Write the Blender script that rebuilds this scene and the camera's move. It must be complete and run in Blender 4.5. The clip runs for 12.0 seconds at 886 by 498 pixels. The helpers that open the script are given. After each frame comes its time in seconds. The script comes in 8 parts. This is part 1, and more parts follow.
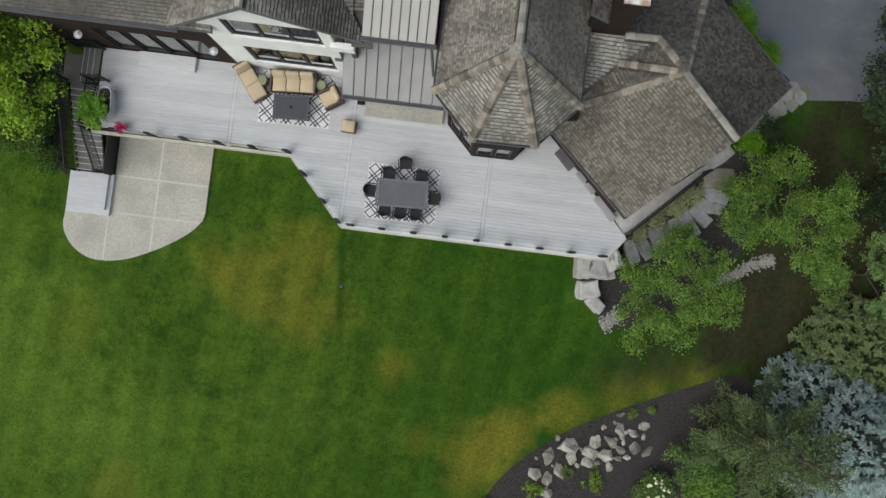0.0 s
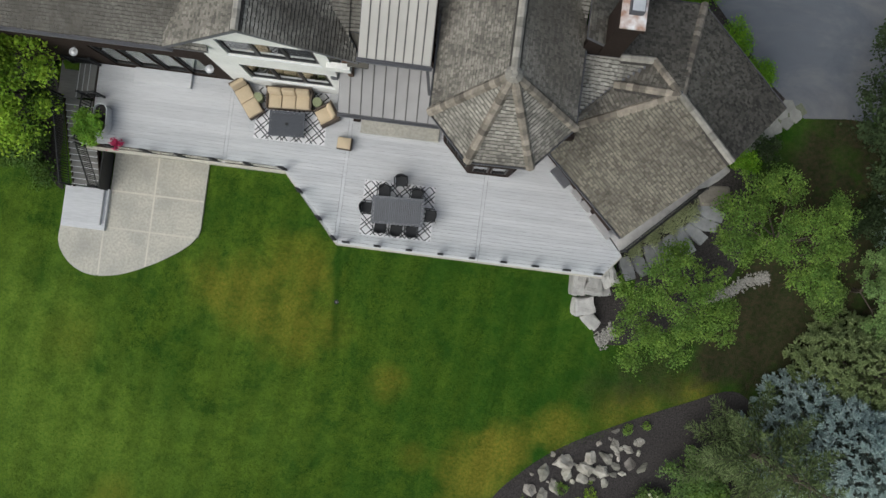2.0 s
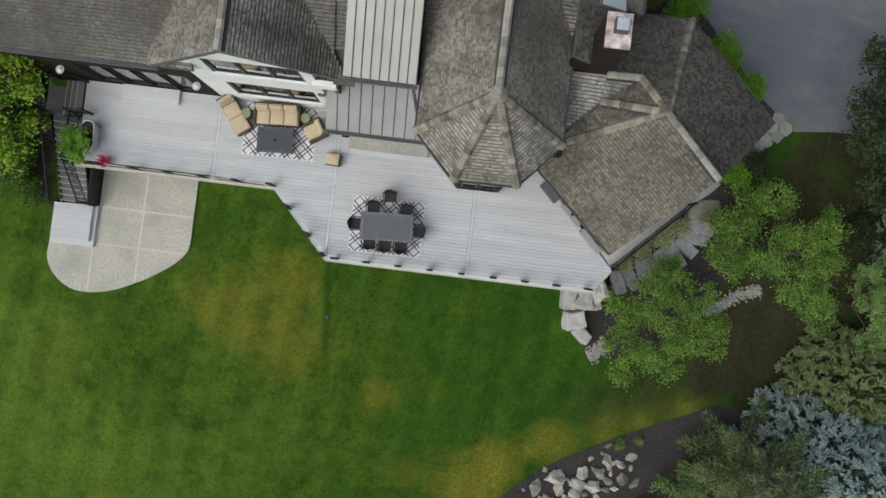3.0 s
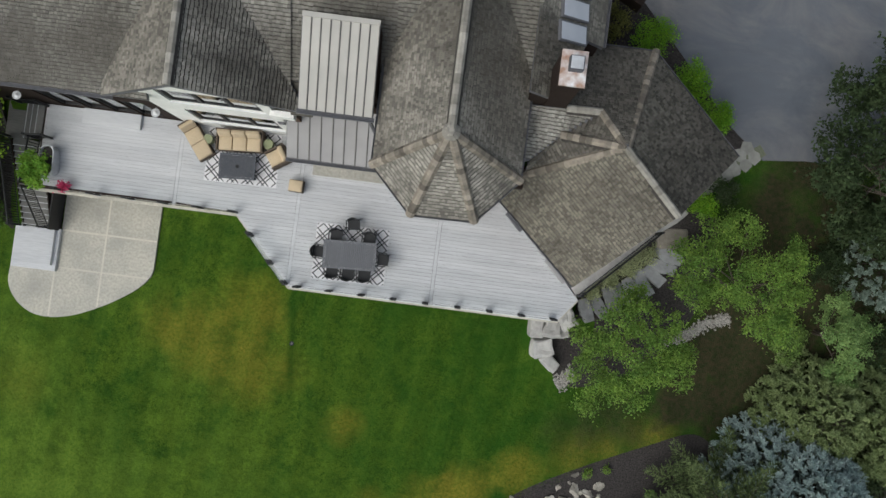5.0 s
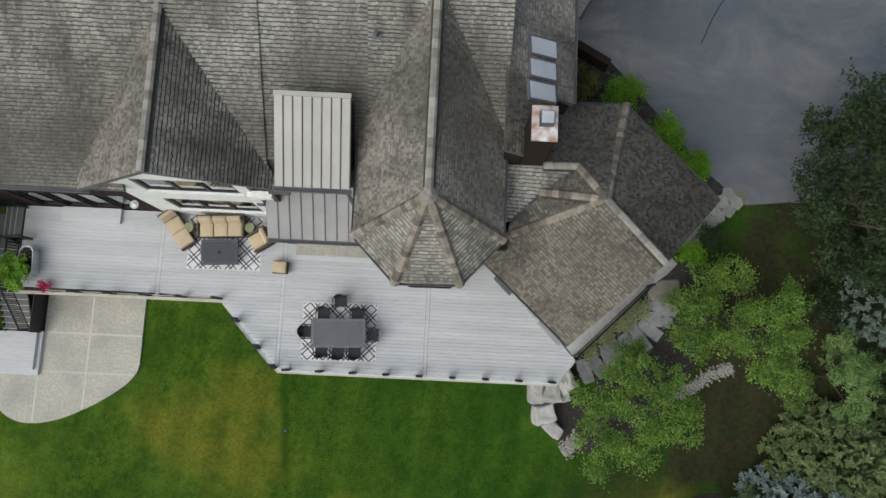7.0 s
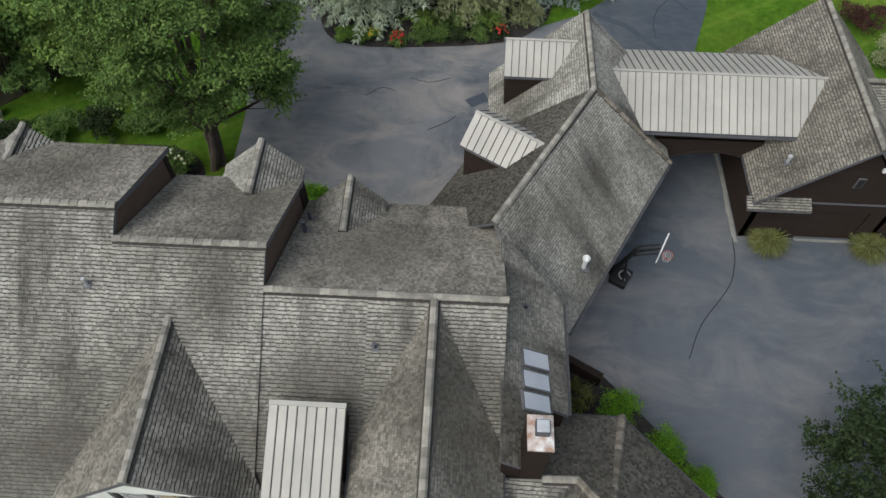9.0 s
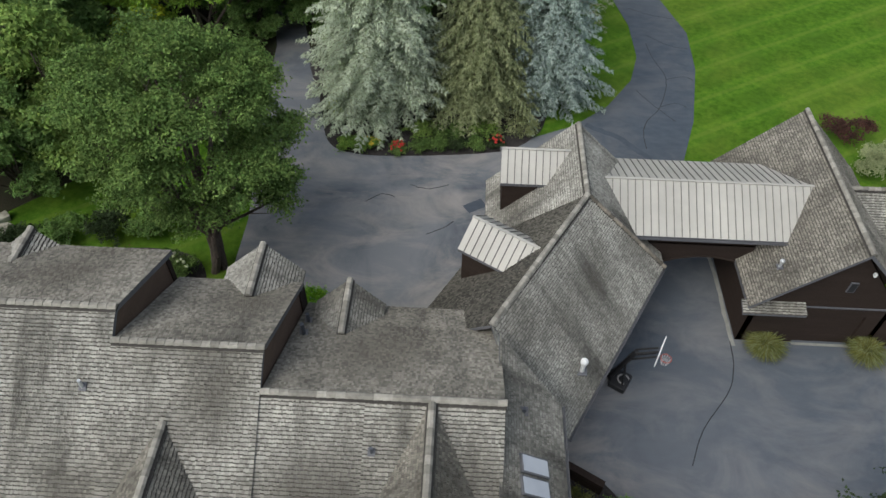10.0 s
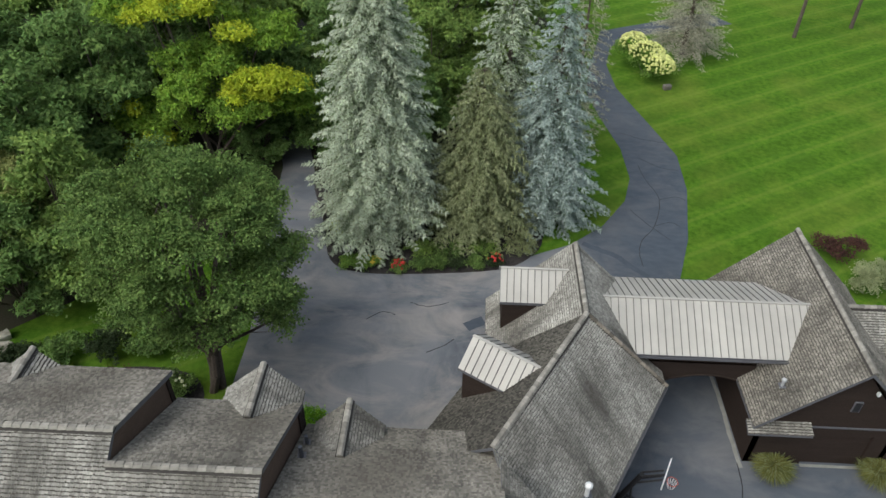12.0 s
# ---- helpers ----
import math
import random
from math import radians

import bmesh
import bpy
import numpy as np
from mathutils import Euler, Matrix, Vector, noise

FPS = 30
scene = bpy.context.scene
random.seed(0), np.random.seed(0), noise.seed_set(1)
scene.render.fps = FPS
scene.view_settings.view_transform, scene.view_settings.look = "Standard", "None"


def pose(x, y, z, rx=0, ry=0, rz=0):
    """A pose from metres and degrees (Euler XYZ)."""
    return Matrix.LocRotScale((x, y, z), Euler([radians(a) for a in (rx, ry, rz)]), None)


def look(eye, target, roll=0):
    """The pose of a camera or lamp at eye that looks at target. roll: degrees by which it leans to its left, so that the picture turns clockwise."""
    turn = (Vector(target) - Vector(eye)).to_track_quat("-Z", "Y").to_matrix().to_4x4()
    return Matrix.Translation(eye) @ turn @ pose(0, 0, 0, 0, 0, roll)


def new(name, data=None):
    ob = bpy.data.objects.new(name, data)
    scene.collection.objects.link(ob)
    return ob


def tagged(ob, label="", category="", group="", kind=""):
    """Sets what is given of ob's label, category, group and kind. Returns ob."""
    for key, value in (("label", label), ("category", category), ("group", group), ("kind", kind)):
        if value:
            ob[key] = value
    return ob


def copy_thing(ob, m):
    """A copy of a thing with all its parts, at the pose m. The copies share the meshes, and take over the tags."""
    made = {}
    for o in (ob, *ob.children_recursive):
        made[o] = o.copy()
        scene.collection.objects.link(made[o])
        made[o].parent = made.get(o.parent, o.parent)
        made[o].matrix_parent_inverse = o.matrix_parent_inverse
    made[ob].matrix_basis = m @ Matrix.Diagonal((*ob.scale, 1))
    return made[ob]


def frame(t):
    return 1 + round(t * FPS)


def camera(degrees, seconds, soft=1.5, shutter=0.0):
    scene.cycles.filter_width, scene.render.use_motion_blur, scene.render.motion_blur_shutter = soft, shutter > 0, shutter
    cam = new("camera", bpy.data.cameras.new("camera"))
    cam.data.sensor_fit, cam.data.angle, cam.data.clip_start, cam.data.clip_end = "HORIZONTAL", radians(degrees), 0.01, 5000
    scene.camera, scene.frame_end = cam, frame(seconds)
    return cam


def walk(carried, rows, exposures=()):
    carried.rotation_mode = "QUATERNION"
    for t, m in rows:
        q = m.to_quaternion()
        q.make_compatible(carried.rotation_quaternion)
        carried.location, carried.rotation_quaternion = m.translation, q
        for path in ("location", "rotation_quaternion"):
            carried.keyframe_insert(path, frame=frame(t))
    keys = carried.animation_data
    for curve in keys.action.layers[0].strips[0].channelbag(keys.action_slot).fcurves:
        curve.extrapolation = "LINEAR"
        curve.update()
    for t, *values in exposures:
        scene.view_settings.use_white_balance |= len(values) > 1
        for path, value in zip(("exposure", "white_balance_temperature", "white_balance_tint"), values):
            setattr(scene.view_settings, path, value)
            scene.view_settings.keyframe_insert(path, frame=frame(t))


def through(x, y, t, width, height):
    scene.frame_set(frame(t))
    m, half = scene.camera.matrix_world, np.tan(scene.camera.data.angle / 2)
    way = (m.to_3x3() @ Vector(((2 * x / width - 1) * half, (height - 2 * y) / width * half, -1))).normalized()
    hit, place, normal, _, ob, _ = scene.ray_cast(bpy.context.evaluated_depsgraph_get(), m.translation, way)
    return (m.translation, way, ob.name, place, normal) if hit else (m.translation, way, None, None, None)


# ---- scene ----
cam = camera(63.0, 12.0)
PATH = [
    (0, (4.058, -1.196, 33.051), (4.049, -1.157, 31.051), -5.9),
    (0.5, (3.998, -1.132, 33.069), (3.994, -1.089, 31.07), 2.4),
    (1, (3.957, -0.981, 33.07), (3.956, -0.937, 31.07), 5.2),
    (1.5, (3.98, -0.75, 33.088), (3.978, -0.707, 31.089), 4.2),
    (2, (4.029, -0.519, 33.073), (4.028, -0.476, 31.073), 5.9),
    (2.5, (4.182, -0.271, 33.029), (4.179, -0.224, 31.029), 3.3),
    (4.5, (5.326, 1.151, 32.717), (5.326, 1.21, 30.718), 7.1),
    (5, (5.556, 1.348, 32.646), (5.565, 1.404, 30.647), 16.4),
    (5.5, (5.669, 1.278, 32.516), (5.679, 1.336, 30.517), 14.1),
    (6, (5.753, 1.177, 32.385), (5.765, 1.236, 30.386), 13.8),
    (6.5, (5.818, 0.977, 32.267), (5.832, 1.066, 30.269), 11.3),
    (7, (5.94, 0.867, 32.191), (5.941, 1.15, 30.211), 2.9),
    (7.2, (5.935, 0.796, 32.164), (5.935, 1.144, 30.195), 2.8),
    (8.8, (6.066, 0.479, 32.157), (6.03, 1.5, 30.438), 0.9),
    (9, (6.057, 0.492, 32.166), (6.022, 1.588, 30.493), 1.1),
    (9.5, (6.063, 0.338, 32.235), (6.019, 1.62, 30.701), 1.1),
    (10, (6.073, 0.261, 32.36), (6.03, 1.585, 30.863), 1.2),
    (10.5, (6.06, 0.292, 32.535), (6.017, 1.645, 31.063), 1.2),
    (11, (6.01, 0.329, 32.664), (5.961, 1.803, 31.313), 1.1),
    (11.5, (5.997, 0.253, 32.743), (5.944, 1.789, 31.464), 1.0),
    (12, (6.034, 0.163, 32.77), (5.979, 1.706, 31.498), 1.0),
]
walk(cam, [(t, look(eye, target, roll)) for t, eye, target, roll in PATH], [(0.0, 0.0, 6400, 4), (7.0, 0.0, 6400, 4), (9.2, 0.25, 6400, 4), (10.2, 0.33, 6400, 4), (12.0, 0.38, 6400, 4)])

# ---- world and light: a bright overcast sky ----
world = bpy.data.worlds.new("overcast_sky")
scene.world = world
world.use_nodes = True
wn = world.node_tree
sky = wn.nodes.new("ShaderNodeTexSky")
sky.sky_type = "NISHITA"
sky.sun_disc = False
sky.sun_elevation, sky.sun_rotation = radians(52), radians(228)
sky.air_density, sky.dust_density, sky.ozone_density = 1.0, 4.0, 1.0
soft_sky = wn.nodes.new("ShaderNodeHueSaturation")
soft_sky.inputs["Saturation"].default_value = 0.62
wn.links.new(sky.outputs[0], soft_sky.inputs["Color"])
wn.links.new(soft_sky.outputs[0], wn.nodes["Background"].inputs[0])
wn.nodes["Background"].inputs[1].default_value = 0.13
sun = new("sun", bpy.data.lights.new("sun", "SUN"))
sun.data.energy, sun.data.angle, sun.data.color = 1.3, radians(65), (1.0, 0.985, 0.96)
sun.matrix_world = pose(0, 0, 60, 38, 0, -48)

# ---- materials ----


def material(name, c1, c2, fine=6.0, coarse=0.5, rough=0.8, bump=0.0, grain=40.0, island=0.0, objects=0.0,
             metal=0.0, c3=None, c3_amount=0.5, stretch=(1, 1, 1), hue=0.0, streaks=0.0):
    """Two scales of noise between two or three colours, with fine relief and variation from piece to piece."""
    m = bpy.data.materials.new(name)
    m.use_nodes = True
    nt = m.node_tree
    n, l = nt.nodes, nt.links
    bsdf = n["Principled BSDF"]
    geo = n.new("ShaderNodeNewGeometry")
    mapping = n.new("ShaderNodeMapping")
    mapping.inputs["Scale"].default_value = stretch
    l.new(geo.outputs["Position"], mapping.inputs["Vector"])

    def noise_at(scale, detail=4.0):
        t = n.new("ShaderNodeTexNoise")
        t.inputs["Scale"].default_value, t.inputs["Detail"].default_value = scale, detail
        l.new(mapping.outputs[0], t.inputs["Vector"])
        return t.outputs["Fac"]

    def ramp(src, lo, hi):
        r = n.new("ShaderNodeMapRange")
        r.inputs["From Min"].default_value, r.inputs["From Max"].default_value = lo, hi
        l.new(src, r.inputs["Value"])
        return r.outputs[0]

    def mix(fac, a, b, blend="MIX"):
        x = n.new("ShaderNodeMix")
        x.data_type, x.blend_type = "RGBA", blend
        for sock, v in ((x.inputs[0], fac), (x.inputs[6], a), (x.inputs[7], b)):
            if isinstance(v, (tuple, float, int)):
                sock.default_value = (*v, 1) if isinstance(v, tuple) else v
            else:
                l.new(v, sock)
        return x.outputs[2]

    col = mix(ramp(noise_at(fine), 0.3, 0.7), c1, c2)
    if c3:
        big = ramp(noise_at(coarse, 5.0), 0.42, 0.68)
        k = n.new("ShaderNodeMath")
        k.operation = "MULTIPLY"
        l.new(big, k.inputs[0])
        k.inputs[1].default_value = c3_amount
        col = mix(k.outputs[0], col, c3)
    else:
        hs0 = n.new("ShaderNodeHueSaturation")
        l.new(ramp(noise_at(coarse), 0.0, 1.0), hs0.inputs["Value"])
        v0 = n.new("ShaderNodeMapRange")
        v0.inputs["To Min"].default_value, v0.inputs["To Max"].default_value = 0.78, 1.22
        l.new(noise_at(coarse), v0.inputs["Value"])
        l.new(v0.outputs[0], hs0.inputs["Value"])
        l.new(col, hs0.inputs["Color"])
        col = hs0.outputs[0]
    if streaks:
        # stains that run down the slope: noise stretched along the fall line
        across = n.new("ShaderNodeVectorMath")
        across.operation = "CROSS_PRODUCT"
        l.new(geo.outputs["Normal"], across.inputs[0])
        across.inputs[1].default_value = (0, 0, 1)
        unit = n.new("ShaderNodeVectorMath")
        unit.operation = "NORMALIZE"
        l.new(across.outputs[0], unit.inputs[0])
        along = n.new("ShaderNodeVectorMath")
        along.operation = "DOT_PRODUCT"
        l.new(unit.outputs[0], along.inputs[0])
        l.new(geo.outputs["Position"], along.inputs[1])
        parts = n.new("ShaderNodeSeparateXYZ")
        l.new(geo.outputs["Position"], parts.inputs[0])
        low = n.new("ShaderNodeMath")
        low.operation = "MULTIPLY"
        low.inputs[1].default_value = 0.22
        l.new(parts.outputs["Z"], low.inputs[0])
        join = n.new("ShaderNodeCombineXYZ")
        l.new(along.outputs["Value"], join.inputs["X"])
        l.new(low.outputs[0], join.inputs["Y"])
        run = n.new("ShaderNodeTexNoise")
        run.inputs["Scale"].default_value, run.inputs["Detail"].default_value = 0.9, 4.0
        l.new(join.outputs[0], run.inputs["Vector"])
        k2 = n.new("ShaderNodeMapRange")
        k2.inputs["From Min"].default_value, k2.inputs["From Max"].default_value = 0.5, 0.72
        k2.inputs["To Max"].default_value = streaks
        l.new(run.outputs["Fac"], k2.inputs["Value"])
        col = mix(k2.outputs[0], col, (0.06, 0.057, 0.05))
    if island or objects:
        hs = n.new("ShaderNodeHueSaturation")
        vr = n.new("ShaderNodeMapRange")
        amount = island or objects
        vr.inputs["To Min"].default_value, vr.inputs["To Max"].default_value = 1 - amount, 1 + amount
        if island:
            src = geo.outputs["Random Per Island"]
        else:
            src = n.new("ShaderNodeObjectInfo").outputs["Random"]
        l.new(src, vr.inputs["Value"])
        l.new(vr.outputs[0], hs.inputs["Value"])
        if hue:
            hr = n.new("ShaderNodeMapRange")
            hr.inputs["To Min"].default_value, hr.inputs["To Max"].default_value = 0.5 - hue, 0.5 + hue
            frac = n.new("ShaderNodeMath")
            frac.operation = "PINGPONG"
            frac.inputs[1].default_value = 0.13
            l.new(src, frac.inputs[0])
            hr.inputs["From Max"].default_value = 0.13
            l.new(frac.outputs[0], hr.inputs["Value"])
            l.new(hr.outputs[0], hs.inputs["Hue"])
        l.new(col, hs.inputs["Color"])
        col = hs.outputs[0]
    l.new(col, bsdf.inputs["Base Color"])
    bsdf.inputs["Roughness"].default_value = rough
    bsdf.inputs["Metallic"].default_value = metal
    bsdf.inputs["Specular IOR Level"].default_value = 0.3
    if bump:
        b = n.new("ShaderNodeBump")
        b.inputs["Strength"].default_value, b.inputs["Distance"].default_value = bump, 0.03
        l.new(noise_at(grain), b.inputs["Height"])
        l.new(b.outputs[0], bsdf.inputs["Normal"])
    return m


SHINGLE_LOOK = dict(fine=0.9, coarse=0.24, rough=0.92, bump=0.35, grain=30, c3=(0.085, 0.077, 0.063), c3_amount=0.72, hue=0.008)
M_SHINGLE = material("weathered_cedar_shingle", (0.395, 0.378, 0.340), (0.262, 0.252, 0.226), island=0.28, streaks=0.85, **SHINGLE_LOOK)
M_SHINGLE_PIECE = material("weathered_cedar_single_shingle", (0.315, 0.295, 0.258), (0.212, 0.198, 0.172), objects=0.34, streaks=0.6, **SHINGLE_LOOK)
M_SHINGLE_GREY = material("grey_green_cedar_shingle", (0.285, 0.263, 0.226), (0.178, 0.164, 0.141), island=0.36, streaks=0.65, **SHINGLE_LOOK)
# Darkest shingles for north-facing slopes: lichen, and shade put into the colour.
M_MOSS_SHADE = material("dark_shade_lichen_shingle", (0.085, 0.078, 0.066), (0.055, 0.051, 0.043), island=0.5, hue=0.01, fine=1.2, coarse=0.3, rough=0.95,
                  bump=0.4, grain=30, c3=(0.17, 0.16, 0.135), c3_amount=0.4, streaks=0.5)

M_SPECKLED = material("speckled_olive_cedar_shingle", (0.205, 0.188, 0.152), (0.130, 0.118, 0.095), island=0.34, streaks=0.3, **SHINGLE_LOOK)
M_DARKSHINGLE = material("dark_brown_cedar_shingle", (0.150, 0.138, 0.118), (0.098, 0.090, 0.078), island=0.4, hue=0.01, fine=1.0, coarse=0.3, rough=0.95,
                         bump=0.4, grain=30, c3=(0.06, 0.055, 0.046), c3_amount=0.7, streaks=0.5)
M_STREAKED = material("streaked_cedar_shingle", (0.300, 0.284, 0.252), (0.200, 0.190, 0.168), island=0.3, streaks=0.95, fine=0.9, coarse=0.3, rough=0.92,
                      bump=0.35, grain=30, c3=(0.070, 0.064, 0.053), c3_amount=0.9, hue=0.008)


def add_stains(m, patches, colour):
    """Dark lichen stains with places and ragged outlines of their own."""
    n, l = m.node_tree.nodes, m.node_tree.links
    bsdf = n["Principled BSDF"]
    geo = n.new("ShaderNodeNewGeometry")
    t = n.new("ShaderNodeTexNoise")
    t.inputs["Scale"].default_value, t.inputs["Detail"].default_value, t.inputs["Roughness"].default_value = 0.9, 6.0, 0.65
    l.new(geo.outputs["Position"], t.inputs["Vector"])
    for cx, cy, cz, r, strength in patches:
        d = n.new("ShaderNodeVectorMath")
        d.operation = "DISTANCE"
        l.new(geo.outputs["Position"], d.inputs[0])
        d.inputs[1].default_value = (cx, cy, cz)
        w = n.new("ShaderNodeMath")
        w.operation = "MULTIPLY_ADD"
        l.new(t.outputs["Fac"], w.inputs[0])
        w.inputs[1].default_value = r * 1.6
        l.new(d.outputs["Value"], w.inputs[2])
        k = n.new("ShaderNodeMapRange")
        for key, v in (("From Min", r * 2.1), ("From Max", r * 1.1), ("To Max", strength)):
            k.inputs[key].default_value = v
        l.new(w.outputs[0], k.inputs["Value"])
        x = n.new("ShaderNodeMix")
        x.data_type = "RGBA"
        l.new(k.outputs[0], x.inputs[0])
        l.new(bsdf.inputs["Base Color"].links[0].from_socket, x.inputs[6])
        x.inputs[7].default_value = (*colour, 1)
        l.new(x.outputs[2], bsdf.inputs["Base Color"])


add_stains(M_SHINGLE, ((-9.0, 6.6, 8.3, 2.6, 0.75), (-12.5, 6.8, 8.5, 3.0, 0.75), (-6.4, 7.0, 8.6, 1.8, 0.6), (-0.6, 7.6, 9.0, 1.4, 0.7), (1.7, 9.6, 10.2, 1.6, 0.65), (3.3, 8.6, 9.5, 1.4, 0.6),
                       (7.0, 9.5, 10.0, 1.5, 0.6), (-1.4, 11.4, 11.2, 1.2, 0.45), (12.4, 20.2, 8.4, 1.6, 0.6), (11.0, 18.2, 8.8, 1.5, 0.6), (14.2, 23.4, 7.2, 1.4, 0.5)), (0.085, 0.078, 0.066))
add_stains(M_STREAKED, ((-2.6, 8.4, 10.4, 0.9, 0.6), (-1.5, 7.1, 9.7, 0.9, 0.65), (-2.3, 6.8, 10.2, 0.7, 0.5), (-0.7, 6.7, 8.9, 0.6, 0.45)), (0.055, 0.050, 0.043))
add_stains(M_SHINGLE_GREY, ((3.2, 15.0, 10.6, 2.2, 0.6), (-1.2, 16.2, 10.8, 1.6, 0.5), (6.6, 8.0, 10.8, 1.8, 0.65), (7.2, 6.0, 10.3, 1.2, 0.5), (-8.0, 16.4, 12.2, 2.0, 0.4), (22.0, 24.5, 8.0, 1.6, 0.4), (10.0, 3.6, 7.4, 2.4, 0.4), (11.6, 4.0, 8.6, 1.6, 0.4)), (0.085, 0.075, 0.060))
# Dark butt edges: end grain, plus course shadow lines put into the colour.
M_BUTT_SHADE = material("dark_butt_shadow_line", (0.100, 0.092, 0.080), (0.066, 0.060, 0.052), fine=3, rough=0.95, island=0.2)
M_CAP = material("pale_ridge_cap", (0.315, 0.295, 0.260), (0.205, 0.192, 0.168), fine=5, rough=0.85, bump=0.2, objects=0.3)
M_HIP = material("weathered_hip_cap", (0.255, 0.222, 0.182), (0.150, 0.132, 0.110), fine=5, rough=0.9, bump=0.3, objects=0.45)
M_RIDGE_SHADOW = material("dark_ridge_shadow_line", (0.06, 0.055, 0.05), (0.045, 0.04, 0.037), rough=0.95)
M_METAL_LIGHT = material("pale_standing_seam_metal", (0.435, 0.415, 0.382), (0.40, 0.384, 0.354), fine=1.5, coarse=0.4, rough=0.5, objects=0.03)
M_METAL_DARK = material("grey_standing_seam_metal", (0.33, 0.32, 0.32), (0.30, 0.29, 0.29), fine=1.5, coarse=0.4, rough=0.5, objects=0.03)
# Darker grey on the seams paints the shadow lines beside the upstands.
M_SEAM_SHADE = material("shadow_dark_seam", (0.20, 0.19, 0.178), (0.15, 0.143, 0.135), fine=2, rough=0.6)
M_TRIM = material("slate_grey_trim", (0.13, 0.13, 0.145), (0.11, 0.11, 0.12), rough=0.55)
M_BROWN = material("dark_brown_siding", (0.044, 0.032, 0.027), (0.030, 0.022, 0.019), fine=8, rough=0.85, bump=0.2, stretch=(1, 1, 6))
M_BROWN.node_tree.nodes["Principled BSDF"].inputs["Specular IOR Level"].default_value = 0.08
# Lighter, redder siding for the east ends; light they catch is in the colour.
M_REDBROWN = material("lit_red_brown_siding", (0.135, 0.088, 0.064), (0.095, 0.062, 0.046), fine=6, rough=0.85, bump=0.2, stretch=(1, 1, 6))
M_WHITE = material("white_stucco", (0.88, 0.87, 0.84), (0.80, 0.79, 0.755), fine=12, coarse=0.8, rough=0.9, bump=0.5, grain=25)
M_BLACK = material("black_powder_coat", (0.025, 0.025, 0.027), (0.018, 0.018, 0.02), rough=0.45)
M_DECK = material("grey_composite_decking", (0.548, 0.552, 0.570), (0.444, 0.448, 0.465), fine=7, coarse=0.5, rough=0.75, bump=0.2,
                  grain=18, objects=0.045, stretch=(0.35, 4, 4), c3=(0.64, 0.638, 0.645), c3_amount=0.5)
M_CREAM = material("cream_stone_fascia", (0.52, 0.49, 0.42), (0.42, 0.395, 0.34), fine=7, rough=0.9, bump=0.3)
M_CONCRETE = material("washed_concrete", (0.53, 0.505, 0.44), (0.375, 0.357, 0.31), fine=9, coarse=0.7, rough=0.9, bump=0.4, grain=60,
                      objects=0.05, c3=(0.30, 0.29, 0.265), c3_amount=0.6)
M_JOINT = material("pale_joint_sand", (0.58, 0.55, 0.48), (0.50, 0.475, 0.41), fine=12, rough=0.95)
M_ASPHALT = material("blue_grey_asphalt", (0.070, 0.087, 0.112), (0.052, 0.066, 0.088), fine=2.6, coarse=0.13, rough=0.9, bump=0.3,
                     grain=80, c3=(0.105, 0.115, 0.133), c3_amount=0.8, stretch=(0.5, 1.0, 1))


def add_scuffs(m, pale, lo, hi, amount, scale, stretch, south):
    """Worn pale scuffs in the asphalt, most in the north court; masked to darken shaded places."""
    n, l = m.node_tree.nodes, m.node_tree.links
    bsdf = n["Principled BSDF"]
    geo = n.new("ShaderNodeNewGeometry")
    mp = n.new("ShaderNodeMapping")
    mp.inputs["Scale"].default_value = stretch
    mp.inputs["Rotation"].default_value = (0, 0, 0.5)
    l.new(geo.outputs["Position"], mp.inputs["Vector"])
    t = n.new("ShaderNodeTexNoise")
    t.inputs["Scale"].default_value, t.inputs["Detail"].default_value, t.inputs["Roughness"].default_value = scale, 9.0, 0.68
    t.inputs["Distortion"].default_value = 0.6
    l.new(mp.outputs[0], t.inputs["Vector"])
    r = n.new("ShaderNodeMapRange")
    r.inputs["From Min"].default_value, r.inputs["From Max"].default_value, r.inputs["To Max"].default_value = lo, hi, amount
    l.new(t.outputs["Fac"], r.inputs["Value"])
    sep = n.new("ShaderNodeSeparateXYZ")
    l.new(geo.outputs["Position"], sep.inputs[0])
    # Scuffs thin out near the arch, so shade there is put into the colour.
    g = n.new("ShaderNodeMapRange")
    for key, v in (("From Min", 15.0), ("From Max", 12.5), ("To Min", south), ("To Max", 1.0)):
        g.inputs[key].default_value = v
    l.new(sep.outputs["X"], g.inputs["Value"])
    yard = n.new("ShaderNodeMapRange")
    for key, v in (("From Min", 22.0), ("From Max", 14.0), ("To Max", 0.38)):
        yard.inputs[key].default_value = v
    l.new(sep.outputs["Y"], yard.inputs["Value"])
    most = n.new("ShaderNodeMath")
    most.operation = "MAXIMUM"
    l.new(g.outputs[0], most.inputs[0])
    l.new(yard.outputs[0], most.inputs[1])
    # Fewer scuffs farther north darken the drive as if under trees.
    far = n.new("ShaderNodeMapRange")
    for key, v in (("From Min", 33.0), ("From Max", 38.0), ("To Min", 1.0), ("To Max", 0.5)):
        far.inputs[key].default_value = v
    l.new(sep.outputs["Y"], far.inputs["Value"])
    reach = n.new("ShaderNodeMath")
    reach.operation = "MULTIPLY"
    l.new(most.outputs[0], reach.inputs[0])
    l.new(far.outputs[0], reach.inputs[1])
    k = n.new("ShaderNodeMath")
    k.operation = "MULTIPLY"
    l.new(r.outputs[0], k.inputs[0])
    l.new(reach.outputs[0], k.inputs[1])
    x = n.new("ShaderNodeMix")
    x.data_type = "RGBA"
